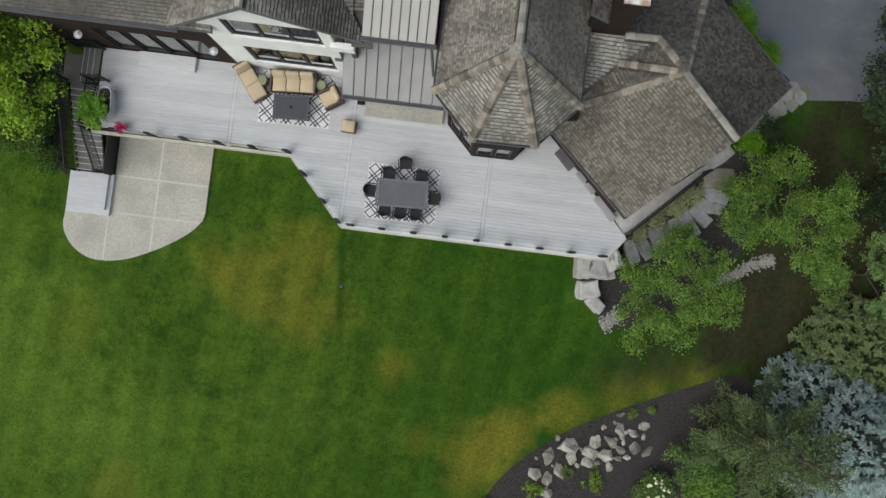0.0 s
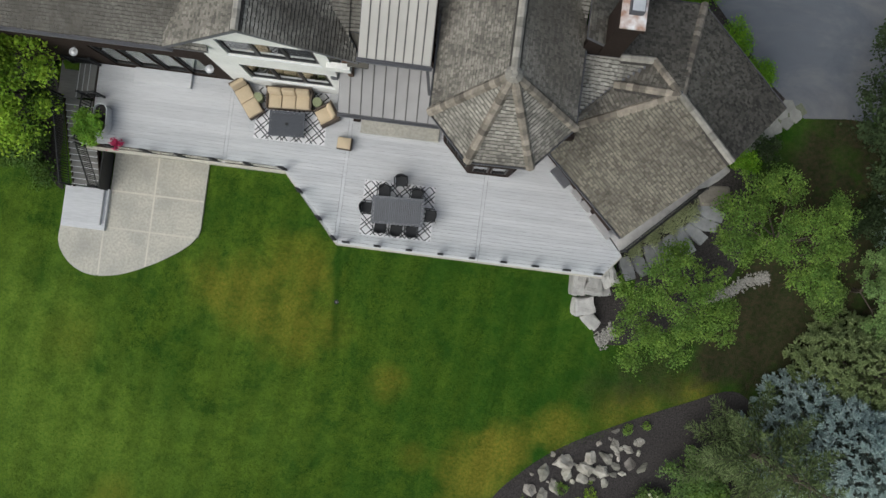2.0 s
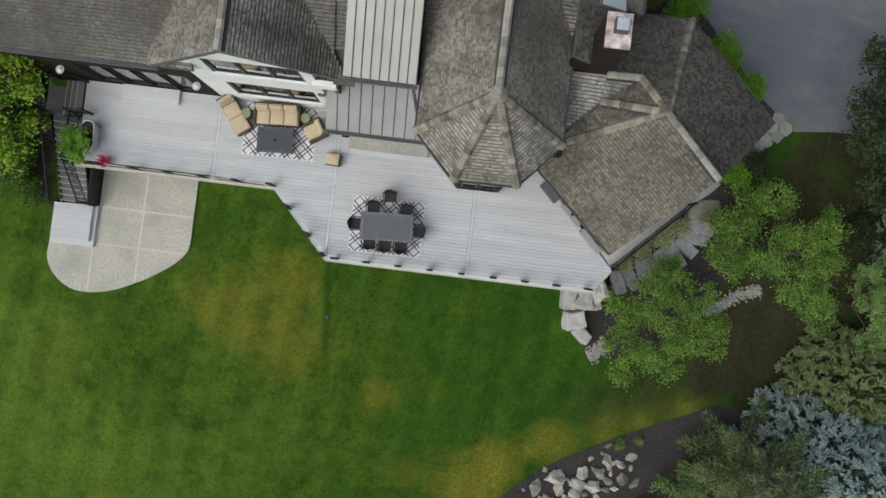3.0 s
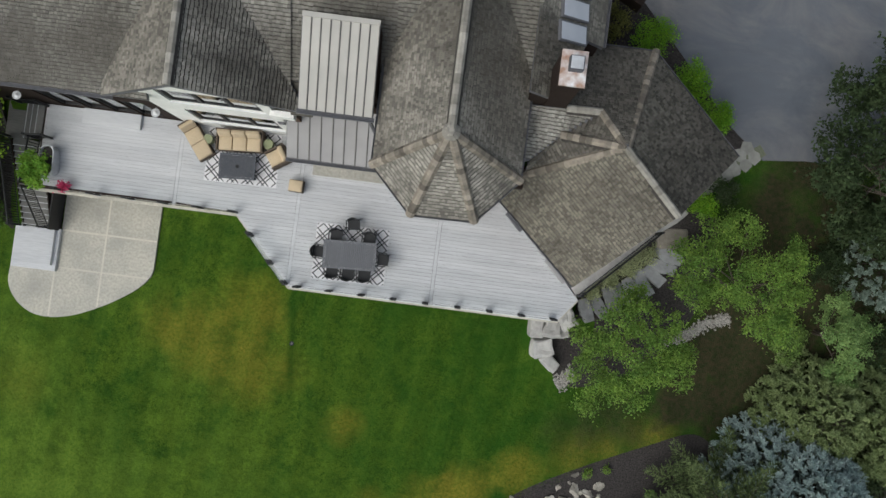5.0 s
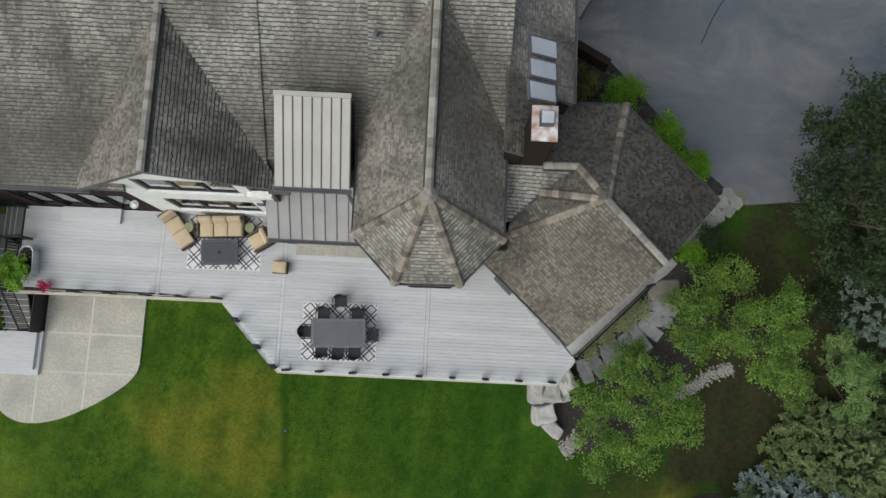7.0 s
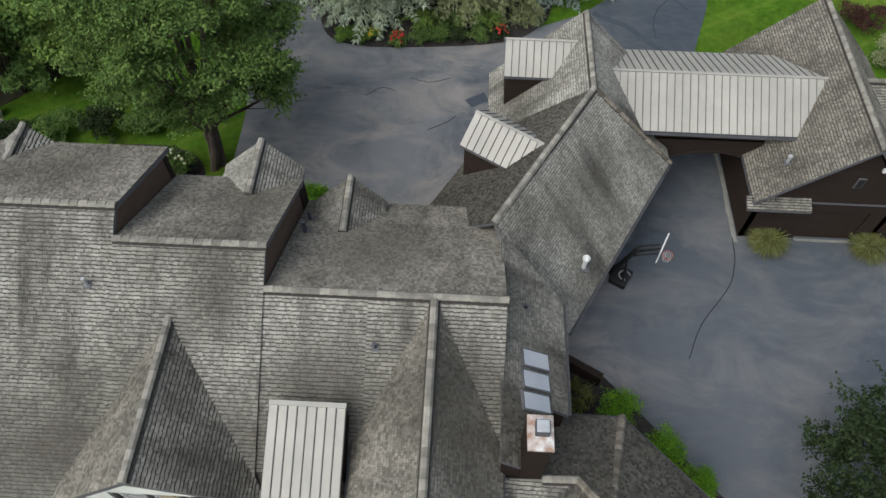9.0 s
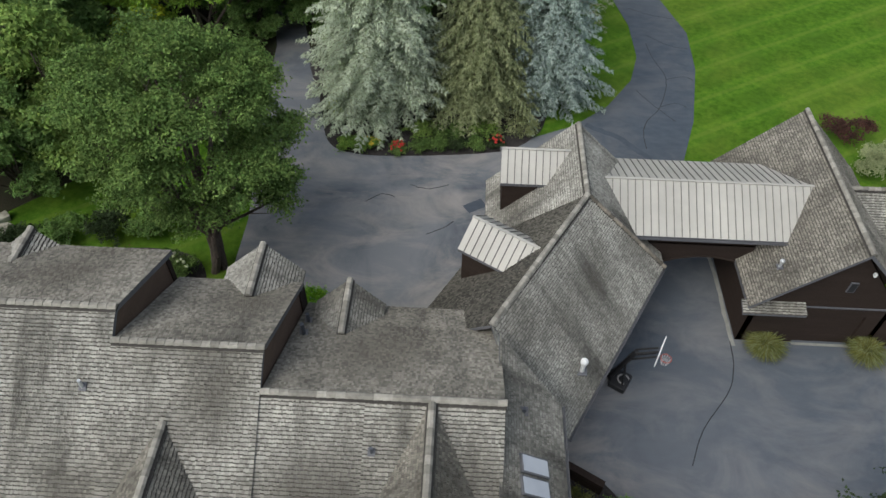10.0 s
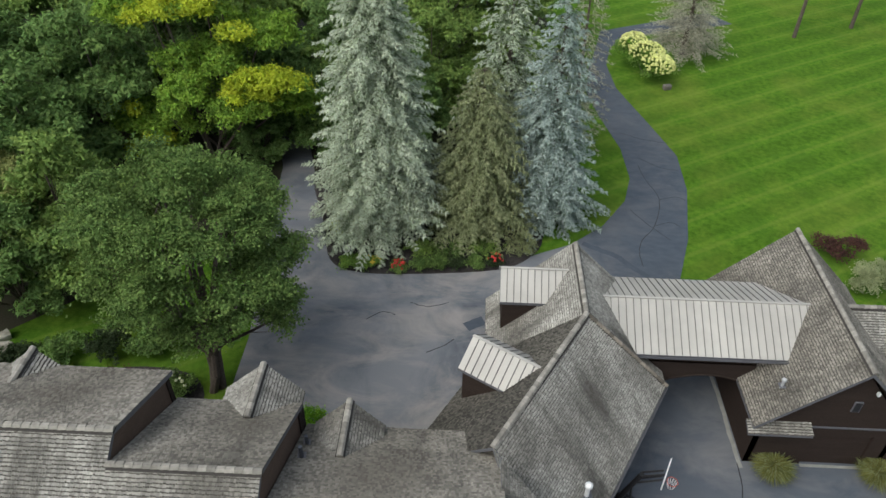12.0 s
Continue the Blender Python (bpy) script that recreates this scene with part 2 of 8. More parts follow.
    l.new(k.outputs[0], x.inputs[0])
    l.new(bsdf.inputs["Base Color"].links[0].from_socket, x.inputs[6])
    x.inputs[7].default_value = (*pale, 1)
    l.new(x.outputs[2], bsdf.inputs["Base Color"])


add_scuffs(M_ASPHALT, (0.205, 0.210, 0.228), 0.28, 0.55, 0.9, 0.16, (1, 1, 1), 0.08)
add_scuffs(M_ASPHALT, (0.34, 0.31, 0.29), 0.44, 0.70, 0.85, 0.32, (0.7, 1.3, 1), 0.3)
M_CRACK = material("tar_crack", (0.02, 0.022, 0.028), (0.03, 0.032, 0.036), rough=0.7)
M_TAR = material("dark_tar_patch", (0.070, 0.084, 0.108), (0.056, 0.068, 0.088), fine=3, rough=0.85)
M_MULCH = material("dark_mulch", (0.062, 0.054, 0.052), (0.018, 0.016, 0.016), fine=14, coarse=1.2, rough=0.95, bump=1.0, grain=24)
M_SOIL = material("bare_soil", (0.052, 0.042, 0.028), (0.032, 0.034, 0.017), fine=10, coarse=0.6, rough=0.95, bump=0.8, grain=20,
                  c3=(0.03, 0.045, 0.014), c3_amount=0.8)
M_ROCK = material("pale_fieldstone", (0.44, 0.41, 0.36), (0.17, 0.155, 0.135), fine=2.4, coarse=1.6, rough=0.92, bump=1.0, grain=14, objects=0.45, hue=0.025, c3=(0.15, 0.14, 0.11), c3_amount=0.6)
M_PAVING = material("pale_grey_paving_stone", (0.27, 0.27, 0.25), (0.20, 0.20, 0.185), fine=4, rough=0.88, bump=0.5, grain=12, objects=0.15)
M_JOINTDARK = material("mossy_joint", (0.16, 0.17, 0.12), (0.11, 0.12, 0.08), fine=12, rough=0.95)
M_SLATE = material("grey_flagstone", (0.285, 0.29, 0.30), (0.19, 0.195, 0.205), fine=3, rough=0.85, bump=0.5, grain=12, objects=0.3)
M_LANDING = material("brownish_flagstone", (0.26, 0.235, 0.20), (0.17, 0.155, 0.13), fine=4, rough=0.88, bump=0.5, grain=12)
M_PALESTONE = material("pale_flagstone", (0.45, 0.435, 0.42), (0.33, 0.32, 0.31), fine=4, rough=0.85, bump=0.4, grain=12, objects=0.12)
M_CUSHION = material("tan_cushion", (0.56, 0.45, 0.31), (0.50, 0.40, 0.275), fine=20, rough=0.95, bump=0.3, grain=60)
M_WICKER = material("brown_wicker", (0.15, 0.115, 0.09), (0.09, 0.07, 0.055), fine=60, rough=0.8, bump=0.6, grain=80)
M_CHARCOAL = material("charcoal_aluminium", (0.085, 0.09, 0.105), (0.07, 0.075, 0.09), fine=20, rough=0.5, objects=0.06)
M_TABLEGREY = material("grey_slatted_aluminium", (0.15, 0.152, 0.165), (0.13, 0.133, 0.145), fine=20, rough=0.5, objects=0.06)
M_RUG = material("pale_grey_rug", (0.74, 0.73, 0.74), (0.66, 0.65, 0.67), fine=25, rough=0.95, bump=0.3, grain=90)
M_RUGLINE = material("black_rug_pattern", (0.035, 0.035, 0.04), (0.05, 0.05, 0.055), fine=25, rough=0.95)
M_WHITEPAINT = material("white_paint", (0.80, 0.80, 0.80), (0.74, 0.74, 0.75), rough=0.5)
M_RUST = material("rusty_chimney_cap", (0.70, 0.69, 0.70), (0.30, 0.14, 0.07), fine=3.5, coarse=2.0, rough=0.6, bump=0.2)
M_STEEL = material("galvanised_steel", (0.62, 0.63, 0.65), (0.50, 0.51, 0.53), rough=0.4, metal=0.45)
M_BARK = material("grey_brown_bark", (0.13, 0.105, 0.085), (0.075, 0.06, 0.05), fine=14, rough=0.95, bump=0.8, grain=25, stretch=(1, 1, 0.3))
M_PINK = material("pink_flower", (0.62, 0.06, 0.16), (0.45, 0.03, 0.10), rough=0.7, island=0.2)
M_REDFLOWER = material("red_flower", (0.50, 0.05, 0.035), (0.35, 0.03, 0.03), rough=0.7, island=0.25)
M_YELLOWFLOWER = material("yellow_flower", (0.62, 0.46, 0.05), (0.45, 0.36, 0.04), rough=0.7, island=0.2)
M_CREAMFLOWER = material("cream_yellow_blossom", (0.66, 0.66, 0.28), (0.50, 0.54, 0.16), rough=0.8, island=0.2)
M_WHITEFLOWER = material("white_blossom", (0.72, 0.74, 0.55), (0.60, 0.65, 0.36), rough=0.8, island=0.15)
M_RIM = material("orange_red_rim", (0.62, 0.12, 0.08), (0.5, 0.09, 0.06), rough=0.5)


def leaf_material(name, c1, c2, var=0.4, hue=0.012, coarse=0.9, through=0.35):
    """Leaves and needles: varied from leaf to leaf, letting some light through."""
    m = material(name, c1, c2, fine=1.3, coarse=coarse, rough=0.75, island=var, hue=hue)
    n, l = m.node_tree.nodes, m.node_tree.links
    bsdf = n["Principled BSDF"]
    bsdf.inputs["Specular IOR Level"].default_value = 0.2
    thin = n.new("ShaderNodeBsdfTranslucent")
    l.new(bsdf.inputs["Base Color"].links[0].from_socket, thin.inputs["Color"])
    both = n.new("ShaderNodeMixShader")
    both.inputs[0].default_value = through
    l.new(bsdf.outputs[0], both.inputs[1])
    l.new(thin.outputs[0], both.inputs[2])
    l.new(both.outputs[0], n["Material Output"].inputs["Surface"])
    return m


L_MAPLE = leaf_material("maple_leaf", (0.180, 0.266, 0.072), (0.095, 0.162, 0.043))
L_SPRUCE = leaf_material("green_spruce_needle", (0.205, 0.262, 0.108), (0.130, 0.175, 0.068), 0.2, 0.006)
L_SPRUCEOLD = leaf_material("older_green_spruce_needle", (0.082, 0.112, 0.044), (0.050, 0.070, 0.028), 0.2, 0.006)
L_FOREST = leaf_material("forest_leaf", (0.240, 0.344, 0.080), (0.128, 0.208, 0.052), 0.3)
L_FORESTDARK = leaf_material("shaded_forest_leaf", (0.190, 0.300, 0.082), (0.105, 0.180, 0.054), 0.32)
L_YELLOW = leaf_material("yellowing_leaf", (0.504, 0.558, 0.045), (0.360, 0.450, 0.036), 0.15)
L_YGREEN = leaf_material("yellow_green_leaf", (0.275, 0.425, 0.052), (0.150, 0.265, 0.040), 0.3)
L_PALE = leaf_material("pale_green_leaf", (0.36, 0.38, 0.13), (0.22, 0.26, 0.09), 0.25)
L_FEATHER = leaf_material("feathery_leaf", (0.255, 0.375, 0.130), (0.150, 0.245, 0.078), 0.25)
L_SERVICE = leaf_material("small_tree_leaf", (0.225, 0.350, 0.066), (0.105, 0.192, 0.040), 0.35)
L_LIME = leaf_material("lime_leaf", (0.224, 0.416, 0.032), (0.120, 0.272, 0.020), 0.35)
L_BRIGHT = leaf_material("bright_leaf", (0.34, 0.50, 0.05), (0.16, 0.28, 0.03), 0.35)
L_WEED = leaf_material("weedy_green_leaf", (0.115, 0.195, 0.040), (0.060, 0.115, 0.024), 0.35)
L_POT = leaf_material("fresh_potted_leaf", (0.26, 0.44, 0.06), (0.14, 0.29, 0.035), 0.3)
L_DARK = leaf_material("dark_leaf", (0.055, 0.082, 0.033), (0.031, 0.050, 0.020))
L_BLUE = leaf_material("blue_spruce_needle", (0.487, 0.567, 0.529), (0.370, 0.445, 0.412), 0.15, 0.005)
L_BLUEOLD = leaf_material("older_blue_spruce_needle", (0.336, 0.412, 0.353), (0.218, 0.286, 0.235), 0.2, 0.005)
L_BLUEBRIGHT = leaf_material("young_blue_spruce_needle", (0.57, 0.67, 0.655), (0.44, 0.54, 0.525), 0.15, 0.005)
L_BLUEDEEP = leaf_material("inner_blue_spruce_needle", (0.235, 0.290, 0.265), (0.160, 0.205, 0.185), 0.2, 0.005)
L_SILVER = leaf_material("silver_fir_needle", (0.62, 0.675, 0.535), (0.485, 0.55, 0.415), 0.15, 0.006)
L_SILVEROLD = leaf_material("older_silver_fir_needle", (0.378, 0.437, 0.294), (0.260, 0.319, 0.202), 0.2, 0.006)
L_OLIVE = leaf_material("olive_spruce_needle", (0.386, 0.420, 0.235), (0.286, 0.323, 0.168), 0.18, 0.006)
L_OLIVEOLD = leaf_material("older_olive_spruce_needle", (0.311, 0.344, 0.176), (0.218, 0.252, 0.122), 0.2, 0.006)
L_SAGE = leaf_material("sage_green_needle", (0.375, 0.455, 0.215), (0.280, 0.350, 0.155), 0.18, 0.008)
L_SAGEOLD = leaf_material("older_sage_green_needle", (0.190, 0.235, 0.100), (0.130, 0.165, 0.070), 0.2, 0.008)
L_DEAD = leaf_material("sparse_grey_needle", (0.52, 0.50, 0.40), (0.36, 0.35, 0.27))
L_RED = leaf_material("purple_red_leaf", (0.12, 0.055, 0.045), (0.07, 0.035, 0.03))
L_GRASS = leaf_material("dry_ornamental_grass", (0.20, 0.20, 0.06), (0.12, 0.13, 0.035))


def lawn_material():
    """Mown turf: blade-scale and patch-scale noise, mowing stripes and dry, yellowing patches."""
    m = bpy.data.materials.new("mown_lawn")
    m.use_nodes = True
    nt = m.node_tree
    n, l = nt.nodes, nt.links
    bsdf = n["Principled BSDF"]
    geo = n.new("ShaderNodeNewGeometry")

    def noise_at(scale, detail=5.0, rough=0.6):
        t = n.new("ShaderNodeTexNoise")
        t.inputs["Scale"].default_value, t.inputs["Detail"].default_value, t.inputs["Roughness"].default_value = scale, detail, rough
        l.new(geo.outputs["Position"], t.inputs["Vector"])
        return t.outputs["Fac"]

    def ramp(src, lo, hi, a=0.0, b=1.0):
        r = n.new("ShaderNodeMapRange")
        for key, v in (("From Min", lo), ("From Max", hi), ("To Min", a), ("To Max", b)):
            r.inputs[key].default_value = v
        l.new(src, r.inputs["Value"])
        return r.outputs[0]

    def mix(fac, a, b):
        x = n.new("ShaderNodeMix")
        x.data_type = "RGBA"
        for sock, v in ((x.inputs[0], fac), (x.inputs[6], a), (x.inputs[7], b)):
            if isinstance(v, (tuple, float)):
                sock.default_value = (*v, 1) if isinstance(v, tuple) else v
            else:
                l.new(v, sock)
        return x.outputs[2]

    def maths(op, a, b):
        x = n.new("ShaderNodeMath")
        x.operation = op
        x.use_clamp = op == "ADD"
        for sock, v in ((x.inputs[0], a), (x.inputs[1], b)):
            if isinstance(v, float):
                sock.default_value = v
            else:
                l.new(v, sock)
        return x.outputs[0]

    sep = n.new("ShaderNodeSeparateXYZ")
    l.new(geo.outputs["Position"], sep.inputs[0])
    north = ramp(sep.outputs["Y"], 20.0, 24.0)
    fine = mix(ramp(noise_at(19.0, 7.0, 0.85), 0.43, 0.57), (0.112, 0.180, 0.022), (0.006, 0.028, 0.004))
    tufts = mix(ramp(noise_at(3.6, 7.0, 0.8), 0.42, 0.60), (0.088, 0.146, 0.014), (0.017, 0.052, 0.006))
    green = mix(0.5, fine, tufts)
    green = mix(ramp(noise_at(1.3, 8.0, 0.8), 0.47, 0.60, 0.0, 0.35), green, (0.092, 0.160, 0.018))
    green = mix(ramp(noise_at(0.8, 8.0, 0.8), 0.50, 0.62, 0.0, 0.6), green, (0.014, 0.052, 0.008))
    far = mix(ramp(noise_at(2.4, 7.0, 0.75), 0.38, 0.62), (0.098, 0.190, 0.018), (0.048, 0.118, 0.010))
    base = mix(north, green, far)
    dry_far = ramp(noise_at(0.13, 6.0), 0.47, 0.70, 0.0, 0.55)
    base = mix(maths("MULTIPLY", dry_far, north), base, (0.175, 0.215, 0.036))
    lush = ramp(noise_at(0.35, 3.0), 0.45, 0.7, 0.0, 0.6)
    base = mix(lush, base, mix(north, (0.021, 0.066, 0.009), (0.06, 0.13, 0.014)))
    # darker green towards the east end, broken up by noise
    east_dark = maths("MULTIPLY", ramp(sep.outputs["X"], -1.0, 9.0, 0.0, 0.75), ramp(noise_at(0.6, 7.0, 0.75), 0.3, 0.6))
    base = mix(maths("MULTIPLY", east_dark, ramp(sep.outputs["Y"], 6.0, 10.0, 1.0, 0.0)), base, (0.020, 0.066, 0.008))
    # dry patches with their own places and ragged edges
    ragged = ramp(noise_at(0.8, 4.0), 0.25, 0.75, -1.0, 1.0)
    dry = 0.0
    for cx, cy, r, strength in DRY_PATCHES:
        d = n.new("ShaderNodeVectorMath")
        d.operation = "DISTANCE"
        flat = n.new("ShaderNodeCombineXYZ")
        l.new(sep.outputs["X"], flat.inputs["X"])
        l.new(sep.outputs["Y"], flat.inputs["Y"])
        l.new(flat.outputs[0], d.inputs[0])
        d.inputs[1].default_value = (cx, cy, 0)
        w = maths("ADD", maths("MULTIPLY", ragged, 0.35 * r), d.outputs["Value"])
        n_add = w.node
        n_add.use_clamp = False
        p = ramp(w, r * 1.25, r * 0.3, 0.0, strength)
        dry = p if isinstance(dry, float) else maths("ADD", dry, p)
    fresh = 0.0
    for cx, cy, r, strength in FRESH_PATCHES:
        d = n.new("ShaderNodeVectorMath")
        d.operation = "DISTANCE"
        flat = n.new("ShaderNodeCombineXYZ")
        l.new(sep.outputs["X"], flat.inputs["X"])
        l.new(sep.outputs["Y"], flat.inputs["Y"])
        l.new(flat.outputs[0], d.inputs[0])
        d.inputs[1].default_value = (cx, cy, 0)
        w = maths("ADD", maths("MULTIPLY", ragged, 0.4 * r), d.outputs["Value"])
        w.node.use_clamp = False
        p = ramp(w, r * 1.3, r * 0.1, 0.0, strength)
        fresh = p if isinstance(fresh, float) else maths("ADD", fresh, p)
    base = mix(fresh, base, mix(ramp(noise_at(9.0, 6.0, 0.75), 0.35, 0.65), (0.152, 0.230, 0.032), (0.066, 0.128, 0.015)))
    # brown worn ground, its colour darkened further for shade among the trees
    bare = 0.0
    for cx, cy, r, strength in SOIL_SHADE_PATCHES:
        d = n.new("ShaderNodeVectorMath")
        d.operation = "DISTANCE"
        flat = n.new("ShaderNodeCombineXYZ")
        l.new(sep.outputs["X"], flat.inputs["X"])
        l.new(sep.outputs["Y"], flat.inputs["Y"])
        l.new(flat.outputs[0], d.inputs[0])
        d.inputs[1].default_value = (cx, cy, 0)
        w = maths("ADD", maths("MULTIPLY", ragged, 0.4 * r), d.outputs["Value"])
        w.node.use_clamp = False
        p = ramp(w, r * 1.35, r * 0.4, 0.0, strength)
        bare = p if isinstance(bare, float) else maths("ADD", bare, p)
    shaded_earth = mix(ramp(noise_at(5.0, 6.0, 0.75), 0.35, 0.65), (0.052, 0.040, 0.024), (0.018, 0.030, 0.010))
    straw = mix(ramp(noise_at(7.0, 5.0, 0.7), 0.35, 0.65), (0.205, 0.180, 0.026), (0.092, 0.118, 0.014))
    base = mix(dry, base, straw)
    # fine broken lines left by the mower's wheels
    mp = n.new("ShaderNodeMapping")
    mp.inputs["Rotation"].default_value = (0, 0, 0.13)
    l.new(geo.outputs["Position"], mp.inputs["Vector"])
    wheel = n.new("ShaderNodeTexWave")
    wheel.inputs["Scale"].default_value, wheel.inputs["Distortion"].default_value = 0.42, 1.6
    wheel.inputs["Detail"].default_value, wheel.inputs["Detail Scale"].default_value = 3.0, 0.8
    l.new(mp.outputs[0], wheel.inputs["Vector"])
    track = maths("MULTIPLY", ramp(wheel.outputs["Fac"], 0.85, 1.0, 0.0, 0.09), ramp(noise_at(0.5, 5.0), 0.42, 0.65))
    base = mix(maths("MULTIPLY", track, ramp(sep.outputs["Y"], 20.0, 24.0, 1.0, 0.0)), base, (0.14, 0.215, 0.03))
    base = mix(bare, base, shaded_earth)
    # a narrow line of darker, taller turf over an old trench
    across = maths("ADD", maths("ADD", sep.outputs["X"], 0.739), maths("MULTIPLY", sep.outputs["Y"], 0.074))
    for step_node in (across.node, across.node.inputs[0].links[0].from_node):
        step_node.use_clamp = False
    trench = ramp(maths("ABSOLUTE", across, 0.0), 0.26, 0.06, 0.0, 0.6)
    trench = maths("MULTIPLY", trench, maths("MULTIPLY", ramp(sep.outputs["Y"], -5.6, -4.2), ramp(sep.outputs["Y"], 0.4, -0.2)))
    base = mix(trench, base, (0.016, 0.055, 0.007))
    # stripes left by the mower
    for rot, scale, lo, hi, side in ((0.1, 0.2, 0.93, 1.06, "s"), (MOW_ANGLE, MOW_SCALE, 0.92, 1.07, "n")):
        mp = n.new("ShaderNodeMapping")
        mp.inputs["Rotation"].default_value = (0, 0, rot)
        l.new(geo.outputs["Position"], mp.inputs["Vector"])
        wv = n.new("ShaderNodeTexWave")
        wv.inputs["Scale"].default_value, wv.inputs["Distortion"].default_value = scale, 0.35
        wv.inputs["Detail"].default_value, wv.inputs["Detail Scale"].default_value = 2.0, 0.6
        l.new(mp.outputs[0], wv.inputs["Vector"])
        hs = n.new("ShaderNodeHueSaturation")
        v = ramp(wv.outputs["Fac"], 0.3, 0.7, lo - 1.0, hi - 1.0)
        gate = north if side == "n" else ramp(sep.outputs["Y"], 20.0, 24.0, 1.0, 0.0)
        l.new(maths("MULTIPLY", v, gate), hs.inputs["Value"])
        one = n.new("ShaderNodeMath")
        one.operation = "ADD"
        one.inputs[1].default_value = 1.0
        l.new(hs.inputs["Value"].links[0].from_socket, one.inputs[0])
        l.new(one.outputs[0], hs.inputs["Value"])
        l.new(base, hs.inputs["Color"])
        base = hs.outputs[0]
        if side == "n":
            # thin pale lines where two mower tracks meet
            edge = ramp(wv.outputs["Fac"], 0.94, 0.995, 0.0, 0.22)
            base = mix(maths("MULTIPLY", edge, north), base, (0.20, 0.26, 0.05))
    l.new(base, bsdf.inputs["Base Color"])
    bsdf.inputs["Roughness"].default_value = 0.9
    bsdf.inputs["Specular IOR Level"].default_value = 0.05
    b = n.new("ShaderNodeBump")
    b.inputs["Strength"].default_value, b.inputs["Distance"].default_value = 0.8, 0.05
    l.new(noise_at(16.0, 6.0, 0.75), b.inputs["Height"])
    l.new(b.outputs[0], bsdf.inputs["Normal"])
    return m


SOIL_SHADE_PATCHES = ((20.6, -3.2, 2.2, 1.0), (24.4, -1.0, 3.0, 1.0), (17.4, -3.5, 1.4, 0.6), (24.2, -4.4, 2.4, 1.0), (18.6, 5.4, 1.3, 0.55), (20.6, 8.2, 1.6, 0.5), (18.0, 4.0, 1.2, 0.8), (17.6, -2.4, 2.0, 0.7), (20.2, -0.6, 2.3, 1.0), (22.3, 2.4, 2.6, 1.0), (23.4, 5.6, 2.4, 0.9), (20.0, 6.4, 1.8, 0.65), (19.6, 3.4, 2.0, 0.8), (25.5, 4.0, 2.6, 1.0), (14.6, -4.3, 1.6, 0.65), (12.2, -5.2, 1.3, 0.35), (18.4, 0.4, 1.6, 0.8))
FRESH_PATCHES = ((-15.0, -9.0, 5.0, 0.75), (-9.0, -11.0, 4.0, 0.6), (-12.0, -4.8, 2.4, 0.35), (-3.0, -8.5, 3.0, 0.3), (-5.0, -3.4, 2.5, 0.35), (-16.5, -3.5, 3.0, 0.5))
DRY_PATCHES = ((14.2, -5.7, 0.8, 0.75), (16.6, -4.7, 0.8, 0.6), (-2.6, -1.2, 1.6, 0.5), (-4.6, -3.0, 1.8, 0.75), (-6.5, -2.6, 1.3, 0.4), (-2.3, -4.2, 1.7, 0.7), (-1.6, -1.8, 1.0, 0.4), (2.2, -6.2, 0.9, 0.6), (3.9, -9.4, 0.8, 0.4), (6.6, -10.0, 1.7, 1.0), (7.4, -9.0, 1.0, 0.8),
               (8.2, -8.3, 1.2, 0.95), (10.3, -7.3, 1.1, 0.85), (12.6, -6.2, 1.0, 0.6), (-9.6, -13.0, 1.2, 0.4), (15.6, -5.0, 1.0, 0.5),
               (-0.4, -4.2, 0.9, 0.3), (-12.5, -6.0, 1.4, 0.25))
MOW_ANGLE, MOW_SCALE = radians(59.3), 0.110
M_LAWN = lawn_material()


def glass_material(name, tint=(0.9, 0.95, 0.95)):
    m = bpy.data.materials.new(name)
    m.use_nodes = True
    b = m.node_tree.nodes["Principled BSDF"]
    b.inputs["Base Color"].default_value = (*tint, 1)
    b.inputs["Roughness"].default_value = 0.03
    b.inputs["Transmission Weight"].default_value = 1.0
    b.inputs["IOR"].default_value = 1.45
    return m


M_GLASS = glass_material("clear_glass")
M_SKYLIGHT = material("milky_skylight_glass", (0.55, 0.57, 0.62), (0.48, 0.50, 0.56), fine=0.8, rough=0.15)

# ---- building helpers ----


def mesh_object(name, verts, faces, mat, parent=None, smooth=False):
    me = bpy.data.meshes.new(name)
    me.from_pydata([tuple(v) for v in verts], [], faces)
    me.update()
    if mat:
        me.materials.append(mat)
    if smooth:
        me.shade_smooth()
    ob = new(name, me)
    if parent:
        ob.parent = parent
    return ob


def quads_object(name, verts, mat, parent=None, sides=4):
    """Many loose polygons of the same number of sides from an (n * sides, 3) array."""
    verts = np.asarray(verts, dtype=np.float32).reshape(-1, 3)
    count = len(verts) // sides
    me = bpy.data.meshes.new(name)
    me.vertices.add(len(verts))
    me.vertices.foreach_set("co", verts.ravel())
    me.loops.add(len(verts))
    me.loops.foreach_set("vertex_index", np.arange(len(verts), dtype=np.int32))
    me.polygons.add(count)
    me.polygons.foreach_set("loop_start", np.arange(0, len(verts), sides, dtype=np.int32))
    me.materials.append(mat)
    me.update(calc_edges=True)
    ob = new(name, me)
    if parent:
        ob.parent = parent
    return ob


def empty(name, x=0, y=0, z=0, turn=0):
    ob = new(name)
    ob.empty_display_size = 0.2
    ob.matrix_basis = pose(x, y, z, 0, 0, turn)
    return ob


def part(name, bm, mat, parent=None, label="", smooth=False):
    """One bmesh as one mesh object under a thing or a part."""
    me = bpy.data.meshes.new(name)
    bmesh.ops.recalc_face_normals(bm, faces=bm.faces)
    bm.to_mesh(me)
    bm.free()
    me.materials.append(mat)
    if smooth:
        me.shade_smooth()
    ob = new(name, me)
